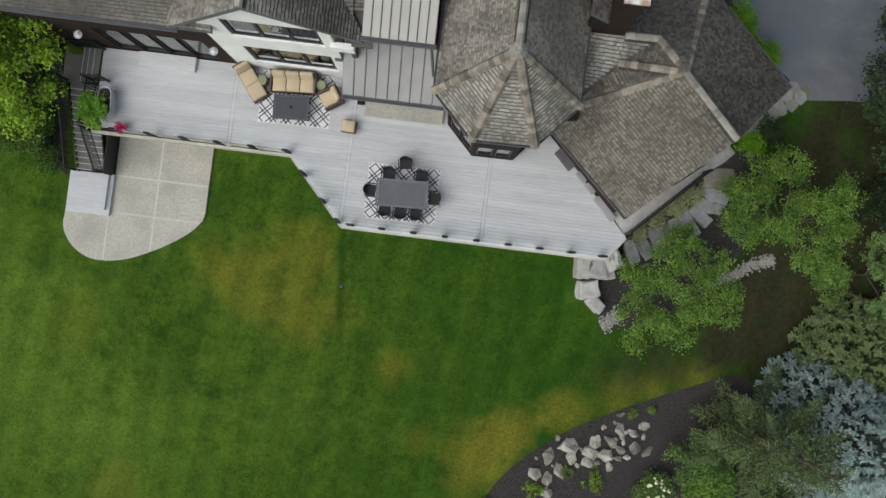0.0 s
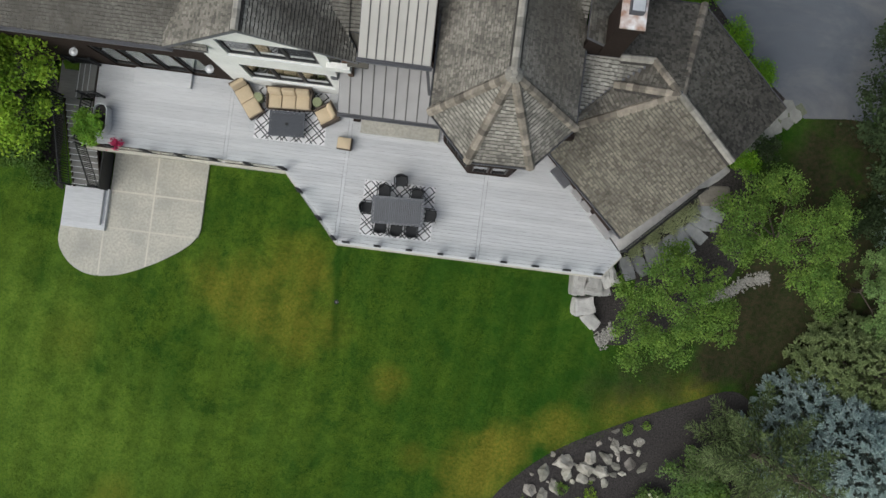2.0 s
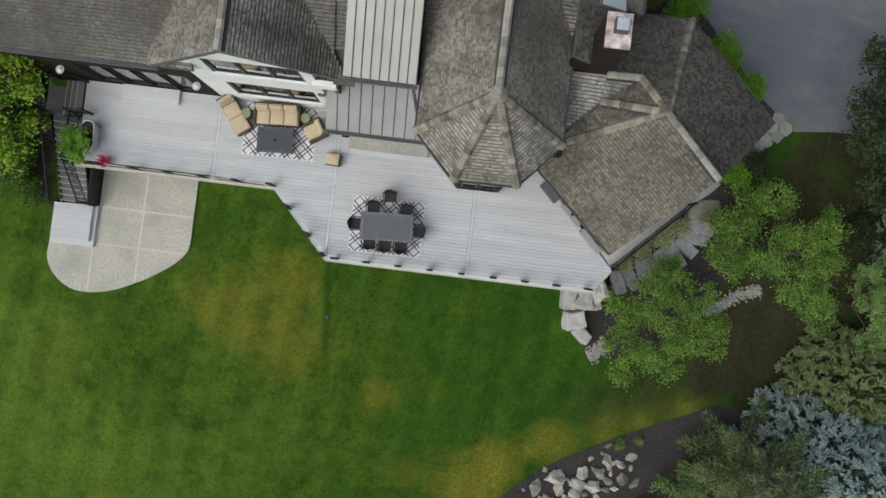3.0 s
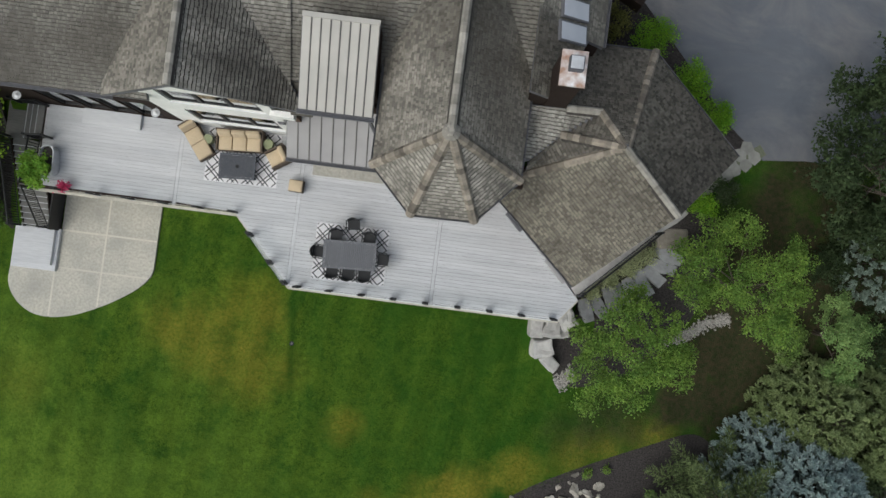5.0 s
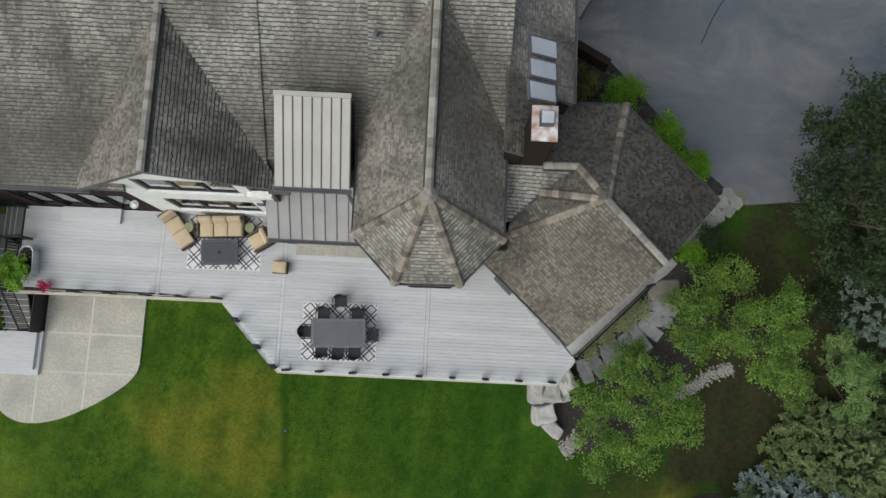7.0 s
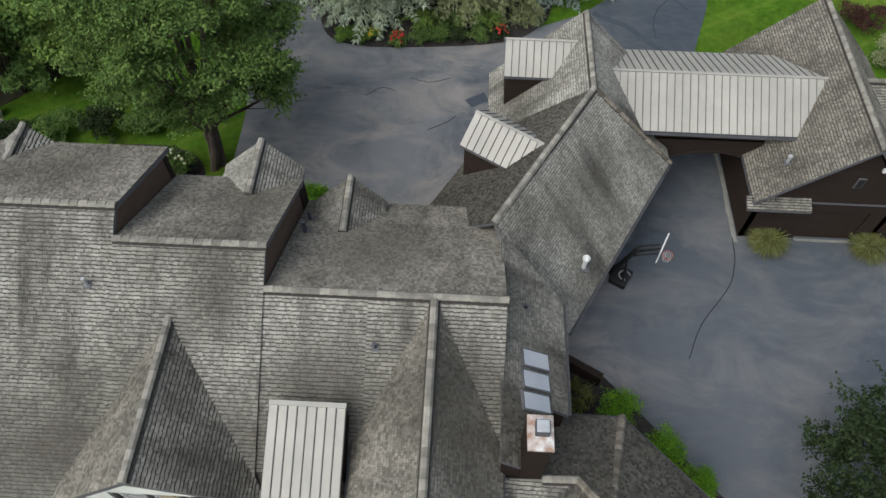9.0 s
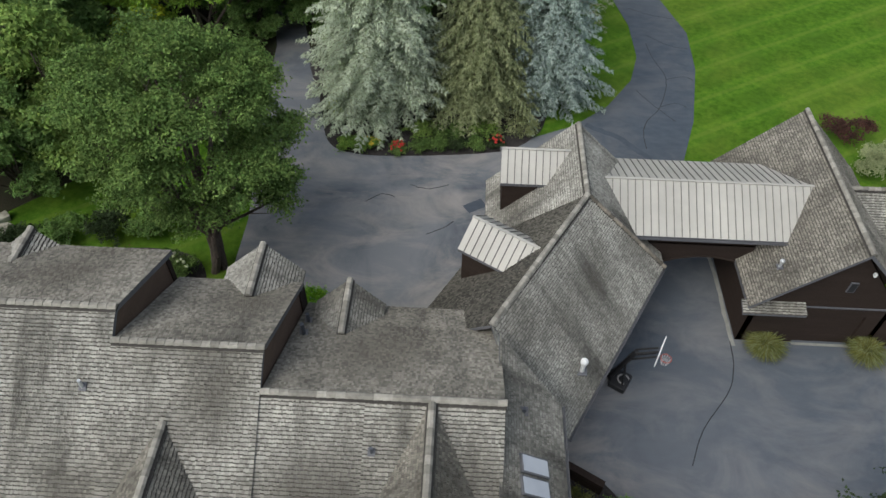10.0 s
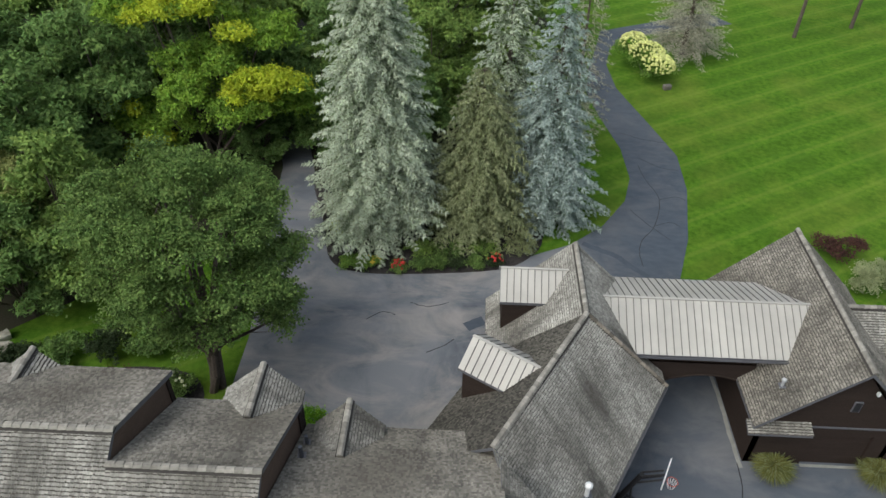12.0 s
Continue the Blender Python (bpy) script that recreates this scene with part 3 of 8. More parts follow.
    if parent:
        ob.parent = parent
    if label:
        ob["label"] = label
    return ob


def box(bm, size, m=None, bevel=0.0):
    """A box of that size, centred, moved by the pose m."""
    tmp = bmesh.new()
    bmesh.ops.create_cube(tmp, size=1.0)
    bmesh.ops.scale(tmp, vec=size, verts=tmp.verts)
    if bevel:
        bmesh.ops.bevel(tmp, geom=tmp.edges[:], offset=bevel, segments=2, affect="EDGES", profile=0.6)
    if m is not None:
        bmesh.ops.transform(tmp, matrix=m, verts=tmp.verts)
    add_mesh(bm, tmp)
    return bm


def add_mesh(bm, tmp):
    me = bpy.data.meshes.new("scratch")
    tmp.to_mesh(me)
    tmp.free()
    bm.from_mesh(me)
    bpy.data.meshes.remove(me)


def boxes(*items, bevel=0.0):
    bm = bmesh.new()
    for size, m in items:
        box(bm, size, m, bevel)
    return bm


def cyl(bm, r1, r2, a, b, sides=10):
    """A tapered round bar from a to b."""
    a, b = Vector(a), Vector(b)
    d = b - a
    m = Matrix.Translation((a + b) / 2) @ d.to_track_quat("Z", "Y").to_matrix().to_4x4()
    tmp = bmesh.new()
    bmesh.ops.create_cone(tmp, cap_ends=True, segments=sides, radius1=r1, radius2=r2, depth=d.length, matrix=m)
    add_mesh(bm, tmp)
    return bm


def extruded(poly, z0, z1):
    """A closed prism over a plan polygon, between two heights."""
    bm = bmesh.new()
    low = [bm.verts.new((x, y, z0)) for x, y in poly]
    top = [bm.verts.new((x, y, z1)) for x, y in poly]
    bm.faces.new(low[::-1])
    bm.faces.new(top)
    for i in range(len(poly)):
        j = (i + 1) % len(poly)
        bm.faces.new((low[i], low[j], top[j], top[i]))
    return bm


def slab(points, thick):
    """A sloping slab under a planar polygon of 3D points."""
    pts = [Vector(p) for p in points]
    nrm = (pts[1] - pts[0]).cross(pts[2] - pts[0]).normalized()
    if nrm.z < 0:
        pts.reverse()
        nrm = -nrm
    bm = bmesh.new()
    top = [bm.verts.new(p) for p in pts]
    low = [bm.verts.new(p - Vector((0, 0, thick))) for p in pts]
    bm.faces.new(top)
    bm.faces.new(low[::-1])
    for i in range(len(pts)):
        j = (i + 1) % len(pts)
        bm.faces.new((low[i], low[j], top[j], top[i]))
    return bm


def smooth01(v, a, b):
    t = min(1.0, max(0.0, (v - a) / (b - a)))
    return t * t * (3 - 2 * t)


DRIVE_Z, DECK_Z = 2.4, 2.7


def terrain(x, y):
    """The lie of the land: the lower lawn to the south, the drive level to the north."""
    if x > 10:
        k = smooth01(x, 10, 13)
        a, b = 2.9 - 4.4 * k, 5.8 - 0.8 * k
    elif x < -13.2:
        k = smooth01(-x, 13.2, 15)
        a, b = 2.9 - 0.6 * k, 6.0 + 5 * k
    else:
        a, b = 2.9, 5.8
    z = -0.12 + (DRIVE_Z - 0.03 + 0.12) * smooth01(y, a, b)
    if y < 3:
        z += 0.05 * math.sin(x * 0.21 + 1) * math.sin(y * 0.17)
    return z


def draped(name, poly, lift, mat, parent=None, step=1.0, thick=0.12):
    """A sheet with an edge that follows the terrain inside a plan polygon."""
    bm = bmesh.new()
    bm.faces.new([bm.verts.new((x, y, 0)) for x, y in poly])
    xs, ys = [p[0] for p in poly], [p[1] for p in poly]
    for lo, hi, axis in ((min(xs), max(xs), (1, 0, 0)), (min(ys), max(ys), (0, 1, 0))):
        v = math.floor(lo) + step
        while v < hi:
            bmesh.ops.bisect_plane(bm, geom=bm.verts[:] + bm.edges[:] + bm.faces[:], plane_co=Vector(axis) * v, plane_no=axis)
            v += step
    rim = [e for e in bm.edges if e.is_boundary]
    ret = bmesh.ops.extrude_edge_only(bm, edges=rim)
    low = {v for v in ret["geom"] if isinstance(v, bmesh.types.BMVert)}
    for v in bm.verts:
        v.co.z = terrain(v.co.x, v.co.y) + lift - (thick if v in low else 0)
    bmesh.ops.recalc_face_normals(bm, faces=bm.faces)
    if sum(f.normal.z for f in bm.faces) < 0:
        bmesh.ops.reverse_faces(bm, faces=bm.faces)
    me = bpy.data.meshes.new(name)
    bm.to_mesh(me)
    bm.free()
    me.materials.append(mat)
    ob = new(name, me)
    if parent:
        ob.parent = parent
    return ob


def curve_points(points, steps=6, closed=True):
    """Catmull-Rom smoothing of a plan outline."""
    out, k = [], len(points)
    span = range(k) if closed else range(k - 1)
    for i in span:
        p = [Vector(points[(i + d) % k] if closed else points[min(max(i + d, 0), k - 1)]) for d in (-1, 0, 1, 2)]
        for s in range(steps):
            t = s / steps
            q = 0.5 * ((2 * p[1]) + (p[2] - p[0]) * t + (2 * p[0] - 5 * p[1] + 4 * p[2] - p[3]) * t * t + (3 * p[1] - p[0] - 3 * p[2] + p[3]) * t ** 3)
            out.append(tuple(q))
    if not closed:
        out.append(tuple(points[-1]))
    return out


# ---- roofs ----


def interval(poly, v):
    """Where the line at height v cuts a convex outline of (u, v) points."""
    hits = []
    for i in range(len(poly)):
        (u0, v0), (u1, v1) = poly[i], poly[(i + 1) % len(poly)]
        if (v0 - v) * (v1 - v) <= 0 and v0 != v1:
            hits.append(u0 + (u1 - u0) * (v - v0) / (v1 - v0))
    return (min(hits), max(hits)) if len(hits) > 1 else None


def shingles(points, rng, course=0.132, lift=0.012):
    """Loose overlapping shingles in courses over a sloping convex polygon: vertices and faces."""
    pts = [Vector(p) for p in points]
    nrm = (pts[1] - pts[0]).cross(pts[2] - pts[0]).normalized()
    if nrm.z < 0:
        nrm = -nrm
    up = (Vector((0, 0, 1)) - nrm * nrm.z).normalized()
    along = up.cross(nrm).normalized()
    o = min(pts, key=lambda p: p.z)
    flat = [((p - o).dot(along), (p - o).dot(up)) for p in pts]
    top = max(v for _, v in flat)
    verts, faces, ends = [], [], []
    row = 0
    v = 0.0
    while v < top - 0.02:
        v2 = min(v + course * 1.25, top)
        wob = rng.uniform(-0.006, 0.006)
        a, b = interval(flat, v + 0.002), interval(flat, v2 - 0.002)
        if a and b and a[1] - a[0] > 0.05:
            cuts = [a[0] - 0.01]
            u = a[0] + rng.uniform(0.05, 0.22)
            while u < a[1] - 0.06:
                cuts.append(u)
                u += rng.choice((0.07, 0.08, 0.095, 0.11, 0.13)) * rng.uniform(0.9, 1.1)
            cuts.append(a[1] + 0.01)
            for c0, c1 in zip(cuts, cuts[1:]):
                t0, t1 = min(max(c0, b[0]), b[1]), min(max(c1, b[0]), b[1])
                g = rng.uniform(0.002, 0.005)
                h = lift + rng.uniform(0.024, 0.046)
                drop = rng.uniform(-0.018, 0.012) + wob
                k = len(verts)
                e = rng.uniform(0.038, 0.054)
                for uu, vv, hh in ((c0 + g, v + drop + e, h), (c1 - g, v + drop + e, h), (t1 - g, v2, lift + 0.004), (t0 + g, v2, lift + 0.004),
                                   (c0 + g, v + drop, 0.0), (c1 - g, v + drop, 0.0), (c0 + g, v + drop, h * 0.45), (c1 - g, v + drop, h * 0.45)):
                    verts.append(o + along * uu + up * vv + nrm * hh)
                faces += [(k, k + 1, k + 2, k + 3), (k + 6, k + 7, k + 1, k), (k + 4, k + 5, k + 7, k + 6), (k + 4, k + 6, k, k + 3), (k + 5, k + 2, k + 1, k + 7)]
                ends += [0, 1, 1, 0, 0]
        v += course
        row += 1
    return verts, faces, ends


roof_rng = random.Random(7)


PIECE_ROOFS = []


def shingle_roof(points, parent, name="roof_slope", thick=0.2, mat=None, pieces=False):
    """A sloping roof slab with a coat of loose shingles."""
    a, b, c = (Vector(p) for p in points[:3])
    nrm = (b - a).cross(c - a)
    flat = [(p[0], p[1], a.z - (nrm.x * (p[0] - a.x) + nrm.y * (p[1] - a.y)) / nrm.z) for p in points]
    deck = part(name, slab(flat, thick), M_TRIM, parent)
    if pieces:
        PIECE_ROOFS.append((points, deck))
        return deck
    v, f, ends = shingles(points, roof_rng)
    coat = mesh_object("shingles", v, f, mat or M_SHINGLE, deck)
    coat.data.materials.append(M_BUTT_SHADE)
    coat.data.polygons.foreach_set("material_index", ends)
    tagged(coat, kind="stuff")
    return deck


CAP_MESH = {}


def ridge_caps(a, b, parent, mat=None, width=0.25, length=0.30, drop=0.075, name="ridge_cap"):
    """Short bent caps laid end over end along a ridge or hip."""
    mat = mat or M_CAP
    a, b = Vector(a), Vector(b)
    d = b - a
    count = max(1, round(d.length / length))
    key = (mat.name, width, drop, round(d.length / count, 2))
    if key not in CAP_MESH:
        w, t, ln = width / 2, 0.035, d.length / count * 1.06
        prof = [(-w, -drop), (-w * 0.45, 0), (w * 0.45, 0), (w, -drop), (w * 0.9, -drop - t), (-w * 0.9, -drop - t)]
        vs = [(x, y * ln, z + (0.035 if y > 0 else 0.0)) for y in (-0.5, 0.5) for x, z in prof]
        fs = [(i, (i + 1) % 6, 6 + (i + 1) % 6, 6 + i) for i in range(6)] + [(5, 4, 3, 2, 1, 0), (6, 7, 8, 9, 10, 11)]
        me = bpy.data.meshes.new(name)
        me.from_pydata(vs, [], fs)
        me.materials.append(mat)
        CAP_MESH[key] = me
    y = d.normalized()
    x = y.cross(Vector((0, 0, 1))).normalized()
    z = x.cross(y)
    # Wider dark strip below the caps draws the shadow gap along both sides.
    wb = width / 2 + 0.055
    vs = [p + x * s + z * h for p in (a, b) for s, h in ((-wb, 0.05 - drop * 1.25), (0, 0.085), (wb, 0.05 - drop * 1.25))]
    mesh_object("ridge_board", vs, [(0, 1, 4, 3), (1, 2, 5, 4), (0, 3, 5, 2), (0, 2, 1), (3, 4, 5)], M_RIDGE_SHADOW, parent)
    turn = Matrix((x, y, z)).transposed().to_4x4()
    for i in range(count):
        ob = new(name, CAP_MESH[key])
        ob.matrix_basis = Matrix.Translation(a + d * ((i + 0.5) / count) + z * 0.125) @ turn
        ob.parent = parent


def seam_roof(points, parent, mat, seam=0.42, name="roof_slope"):
    """Standing-seam metal: one flat pan with an upstand per panel, clipped to a convex outline. The slab is the roof part."""
    pts = [Vector(p) for p in points]
    nrm = (pts[1] - pts[0]).cross(pts[2] - pts[0]).normalized()
    if nrm.z < 0:
        nrm = -nrm
    up = (Vector((0, 0, 1)) - nrm * nrm.z).normalized()
    along = up.cross(nrm).normalized()
    o = min(pts, key=lambda p: p.z)
    deck = part(name, slab([p - nrm * 0.012 for p in pts], 0.16), M_TRIM, parent)
    flat = [((p - o).dot(up), (p - o).dot(along)) for p in pts]
    lo, hi = min(f[1] for f in flat), max(f[1] for f in flat)
    count = max(1, round((hi - lo) / seam))
    w = (hi - lo) / count
    for i in range(count):
        u0, u1 = lo + i * w + 0.016, lo + (i + 1) * w - 0.004
        a, b = interval(flat, u0 + 0.003), interval(flat, u1 - 0.003)
        if not a or not b:
            continue
        bm = bmesh.new()

        def P(u, v, h):
            return bm.verts.new(o + along * u + up * v + nrm * h)
        ring = []
        for h in (0.0, 0.006):
            ring.append([P(u0, a[0], h), P(u1, b[0], h), P(u1, b[1], h), P(u0, a[1], h)])
        bm.faces.new(ring[0][::-1])
        bm.faces.new(ring[1])
        for k in range(4):
            bm.faces.new((ring[0][k], ring[0][(k + 1) % 4], ring[1][(k + 1) % 4], ring[1][k]))
        s = [P(u1 - 0.022, b[0], 0.0), P(u1, b[0], 0.0), P(u1, b[0], 0.045), P(u1 - 0.022, b[0], 0.045),
             P(u1 - 0.022, b[1], 0.0), P(u1, b[1], 0.0), P(u1, b[1], 0.045), P(u1 - 0.022, b[1], 0.045)]
        for f in ((0, 1, 2, 3), (7, 6, 5, 4), (0, 4, 5, 1), (1, 5, 6, 2), (2, 6, 7, 3), (3, 7, 4, 0)):
            bm.faces.new([s[k] for k in f]).material_index = 1
        panel = part("metal_panel", bm, mat, deck)
        panel.data.materials.append(M_SEAM_SHADE)
    return deck


def wall(parent, a, b, z0, z1, mat, thick=0.25, name="wall", openings=()):
    """A wall between two plan points, outer face on the line (outside to the right of a->b), with real openings (u0, u1, z0, z1)."""
    a, b = Vector(a), Vector(b)
    ln = (b - a).length
    ang = math.degrees(math.atan2(b.y - a.y, b.x - a.x))
    us = sorted({0.0, ln, *[o[0] for o in openings], *[o[1] for o in openings]})
    zs = sorted({z0, z1, *[o[2] for o in openings], *[o[3] for o in openings]})
    bm = bmesh.new()
    for u0, u1 in zip(us, us[1:]):
        for w0, w1 in zip(zs, zs[1:]):
            uc, wc = (u0 + u1) / 2, (w0 + w1) / 2
            if any(o[0] < uc < o[1] and o[2] < wc < o[3] for o in openings):
                continue
            box(bm, (u1 - u0, thick, w1 - w0), pose(uc, thick / 2, wc))
    bmesh.ops.transform(bm, matrix=pose(a.x, a.y, 0, 0, 0, ang), verts=bm.verts)
    bmesh.ops.remove_doubles(bm, verts=bm.verts, dist=0.0005)
    return part(name, bm, mat, parent)


def window(parent, a, b, u0, u1, z0, z1, panes=1, mat=None, name="window", depth=0.1):
    """A framed window with glass in an opening of the wall a->b."""
    mat = mat or M_BLACK
    a, b = Vector(a), Vector(b)
    ang = math.degrees(math.atan2(b.y - a.y, b.x - a.x))
    base = pose(a.x, a.y, 0, 0, 0, ang)
    f = 0.07 if panes == 1 else 0.13
    w, h = u1 - u0, z1 - z0
    frame_ob = part(name, boxes(((w, 0.1, f), base @ pose((u0 + u1) / 2, depth, z0 + f / 2))), mat, parent)
    part("frame", boxes(((w, 0.1, f), base @ pose((u0 + u1) / 2, depth, z1 - f / 2))), mat, frame_ob)
    for i in range(panes + 1):
        u = u0 + f / 2 + (w - f) * i / panes
        part("mullion" if 0 < i < panes else "frame", boxes(((f, 0.098, h - 2 * f), base @ pose(u, depth, (z0 + z1) / 2))), mat, frame_ob)
    for i in range(panes):
        uc = u0 + f / 2 + (w - f) * (i + 0.5) / panes
        g = part("pane", boxes(((( w - f) / panes - f + 0.02, 0.012, h - 2 * f + 0.02), base @ pose(uc, depth, (z0 + z1) / 2))), M_GLASS, frame_ob)
        g.visible_shadow = False
    return frame_ob


def gutter(parent, a, b, name="gutter"):
    a, b = Vector(a), Vector(b)
    d = b - a
    y = d.normalized()
    x = y.cross(Vector((0, 0, 1))).normalized()
    m = Matrix((x, y, x.cross(y))).transposed().to_4x4()
    bm = bmesh.new()
    c = Matrix.Translation((a + b) / 2) @ m
    for size, off in (((0.13, d.length, 0.015), (0, 0, -0.11)), ((0.015, d.length, 0.12), (-0.065, 0, -0.05)), ((0.015, d.length, 0.12), (0.065, 0, -0.05))):
        box(bm, size, c @ Matrix.Translation(off))
    return part(name, bm, M_TRIM, parent)

# ---- ground: one sheet to the horizon ----


def build_ground():
    xs = [-900, -400, -200, -120, -80] + [v for v in np.arange(-60, 62, 1.0)] + [80, 120, 200, 400, 900]
    ys = [-900, -400, -200, -100, -60] + [v for v in np.arange(-30, 92, 1.0)] + [110, 140, 200, 400, 1500]
    verts = [(float(x), float(y), terrain(x, y)) for y in ys for x in xs]
    w = len(xs)
    faces = [(j * w + i, j * w + i + 1, (j + 1) * w + i + 1, (j + 1) * w + i) for j in range(len(ys) - 1) for i in range(w - 1)]
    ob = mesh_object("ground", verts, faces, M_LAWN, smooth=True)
    return tagged(ob, "mown green lawn with dry yellow patches", "lawn", kind="structure")


build_ground()

DRIVE_N = [(-6.0, 19.5), (-6.0, 28.3), (-6.9, 36.0), (-7.5, 41.0), (-7.9, 46.0), (-9.5, 52.0), (-7.5, 53.0), (-5.4, 45.7), (-3.5, 38.9), (-2.6, 35.6),
           (-1.2, 34.5), (1.8, 34.3), (8.2, 35.1), (10.8, 36.8), (13.2, 38.0), (15.6, 40.2), (17.6, 43.3), (18.4, 46.3), (18.3, 50.5), (17.2, 55.7),
           (16.6, 60.0), (17.2, 64.5), (18.6, 70.0), (19.5, 74.0), (32.0, 80.0), (34.0, 77.0), (23.0, 73.0), (20.0, 70.0), (19.1, 65.8), (19.4, 61.0),
           (21.2, 54.8), (22.6, 49.7), (22.4, 45.0), (21.2, 39.0), (19.8, 34.8), (20.6, 31.0), (20.6, 21.9), (36.0, 21.6), (36.0, 7.9),
           (20.4, 7.8), (18.6, 7.6), (16.9, 9.0), (15.5, 10.7), (13.8, 12.6), (12.8, 13.7), (9.8, 14.6), (6.0, 18.5)]
road = draped("road", DRIVE_N, 0.03, M_ASPHALT, step=2.0)
tagged(road, "blue-grey asphalt drive with cracks and pale scuffs", "driveway", kind="structure")


def ribbon(name, points, width, z_lift, mat, parent):
    """A thin wandering strip lying on the ground."""
    pts = curve_points(points, 8, closed=False)
    vs, fs = [], []
    for i, p in enumerate(pts):
        q0, q1 = Vector(pts[max(i - 1, 0)]), Vector(pts[min(i + 1, len(pts) - 1)])
        d = (q1 - q0).normalized()
        n = Vector((-d.y, d.x)) * width * 0.5 * (0.6 + 0.7 * noise.noise((p[0] * 2, p[1] * 2, 3)) ** 2 + 0.4)
        jig = 0.05 * noise.noise((p[0] * 3, p[1] * 3, 9))
        for s in (-1, 1):
            x, y = p[0] + n.x * s + jig, p[1] + n.y * s + jig
            vs.append((x, y, terrain(x, y) + z_lift))
    for i in range(len(pts) - 1):
        fs.append((2 * i, 2 * i + 1, 2 * i + 3, 2 * i + 2))
    return mesh_object(name, vs, fs, mat, parent)


CRACKS = (((16.77, 14.7), (17.6, 16.5), (19.2, 18.6), (19.75, 20.2), (19.85, 21.5)), ((19.3, 48.1), (19.5, 46.3), (20.1, 43.6), (19.2, 40.4), (18.1, 38.8), (17.7, 37.4), (17.7, 36.0)),
          ((17.8, 42.2), (18.7, 40.7), (20.0, 38.9)), ((19.5, 49.2), (21.0, 47.9), (22.3, 47.6)), ((20.1, 43.6), (21.4, 44.0), (22.0, 43.6)), ((4.2, 27.8), (5.2, 28.4), (5.7, 28.9)), ((18.6, 53.0), (20.2, 52.1), (22.2, 51.6)),
          ((0.5, 30.2), (1.4, 30.9), (2.2, 30.7)), ((19.2, 40.4), (20.4, 40.9), (21.0, 40.4)), ((3.0, 31.8), (4.1, 31.5), (5.3, 31.9)))
for line in CRACKS:
    ribbon("crack", line, 0.05, 0.037, M_CRACK, road)
for line, w in ((((14.0, 38.2), (15.2, 37.5), (16.05, 37.0), (16.84, 36.1), (17.9, 35.0)), 0.42), (((20.5, 46.4), (21.4, 45.7), (21.9, 44.7)), 0.3), (((6.4, 29.9), (7.0, 30.3), (7.4, 30.5)), 0.7)):
    ribbon("tar_patch", line, w, 0.034, M_TAR, road)

ribbon("concrete_apron", ((19.95, 21.2), (19.92, 23.0), (19.96, 25.0), (19.88, 27.5), (19.93, 30.0)), 0.2, 0.036, M_PAVING, road)

# beds
BED_SE = curve_points([(5.5, -16.0), (7.3, -11.4), (8.9, -9.4), (10.7, -8.0), (13.1, -6.7), (15.9, -5.4), (18.0, -4.6), (19.4, -5.4), (21.5, -6.4), (25, -5.6), (30, -7.0), (24.0, -18.0), (12.0, -19.0)], 5)
tagged(draped("mulch_bed", BED_SE, 0.012, M_MULCH), "dark mulch bed along the lawn edge", "bed", kind="structure")
BED_E = curve_points([(11.4, -0.2), (10.9, -1.6), (11.9, -3.2), (14.5, -2.4), (16.4, -0.8), (17.2, 1.2), (17.3, 3.6), (16.5, 5.4), (14.9, 4.6), (12.8, 2.3)], 5)
tagged(draped("mulch_bed", BED_E, 0.03, M_MULCH), "dark mulch bed beside the stone steps", "bed", kind="structure")
BED_N = curve_points([(-3.5, 39.0), (-2.58, 35.6), (-1.1, 34.52), (1.8, 34.32), (8.25, 35.12), (10.7, 36.85), (11.5, 39.0), (12.0, 42.5), (9.0, 46.0), (0.0, 46.9), (-5.2, 45.8)], 5)
tagged(draped("mulch_bed", BED_N, 0.04, M_MULCH), "dark mulch island bed in the drive", "bed", kind="structure")
BED_HEDGE = [(10.3, 15.0), (12.9, 13.9), (14.2, 12.7), (15.9, 10.9), (17.2, 9.2), (18.3, 7.9), (15.9, 6.6), (12.6, 10.4), (10.3, 10.6)]
tagged(draped("mulch_bed", BED_HEDGE, 0.012, M_MULCH), "dark mulch strip between house and drive", "bed", kind="structure")
BED_NW = curve_points([(-22, 20), (-8.5, 20), (-7.2, 23.5), (-8.5, 25.5), (-12, 25.8), (-16, 24.5), (-22, 25)], 4)
tagged(draped("mulch_bed", BED_NW, 0.03, M_MULCH), "dark mulch bed behind the house", "bed", kind="structure")
WOOD_FLOOR = [(-70, 26.5), (-20.5, 27.5), (-17.0, 31.0), (-12.5, 34.0), (-6.6, 37.0), (-6.9, 42.0), (-7.2, 46.0), (-8.5, 50.0), (-6.6, 46.3), (-5.0, 45.2), (-2.0, 46.0), (0.0, 47.0), (9.0, 46.5), (12.5, 50.0), (14.5, 58.0), (14.0, 80.0), (-70, 90.0)]
tagged(draped("wood_floor", WOOD_FLOOR, 0.02, M_SOIL, step=3.0), "dark leafy floor of the woods", "ground", kind="structure")
BED_W = curve_points([(-13.7, 0.7), (-14.0, 2.4), (-14.0, 9.0), (-22.0, 9.0), (-24.0, 5.0), (-19.0, 4.2), (-15.6, 2.4)], 4)
tagged(draped("mulch_bed", BED_W, 0.03, M_MULCH), "dark bed beside the stairs", "bed", kind="structure")

# ---- patio of washed concrete slabs ----


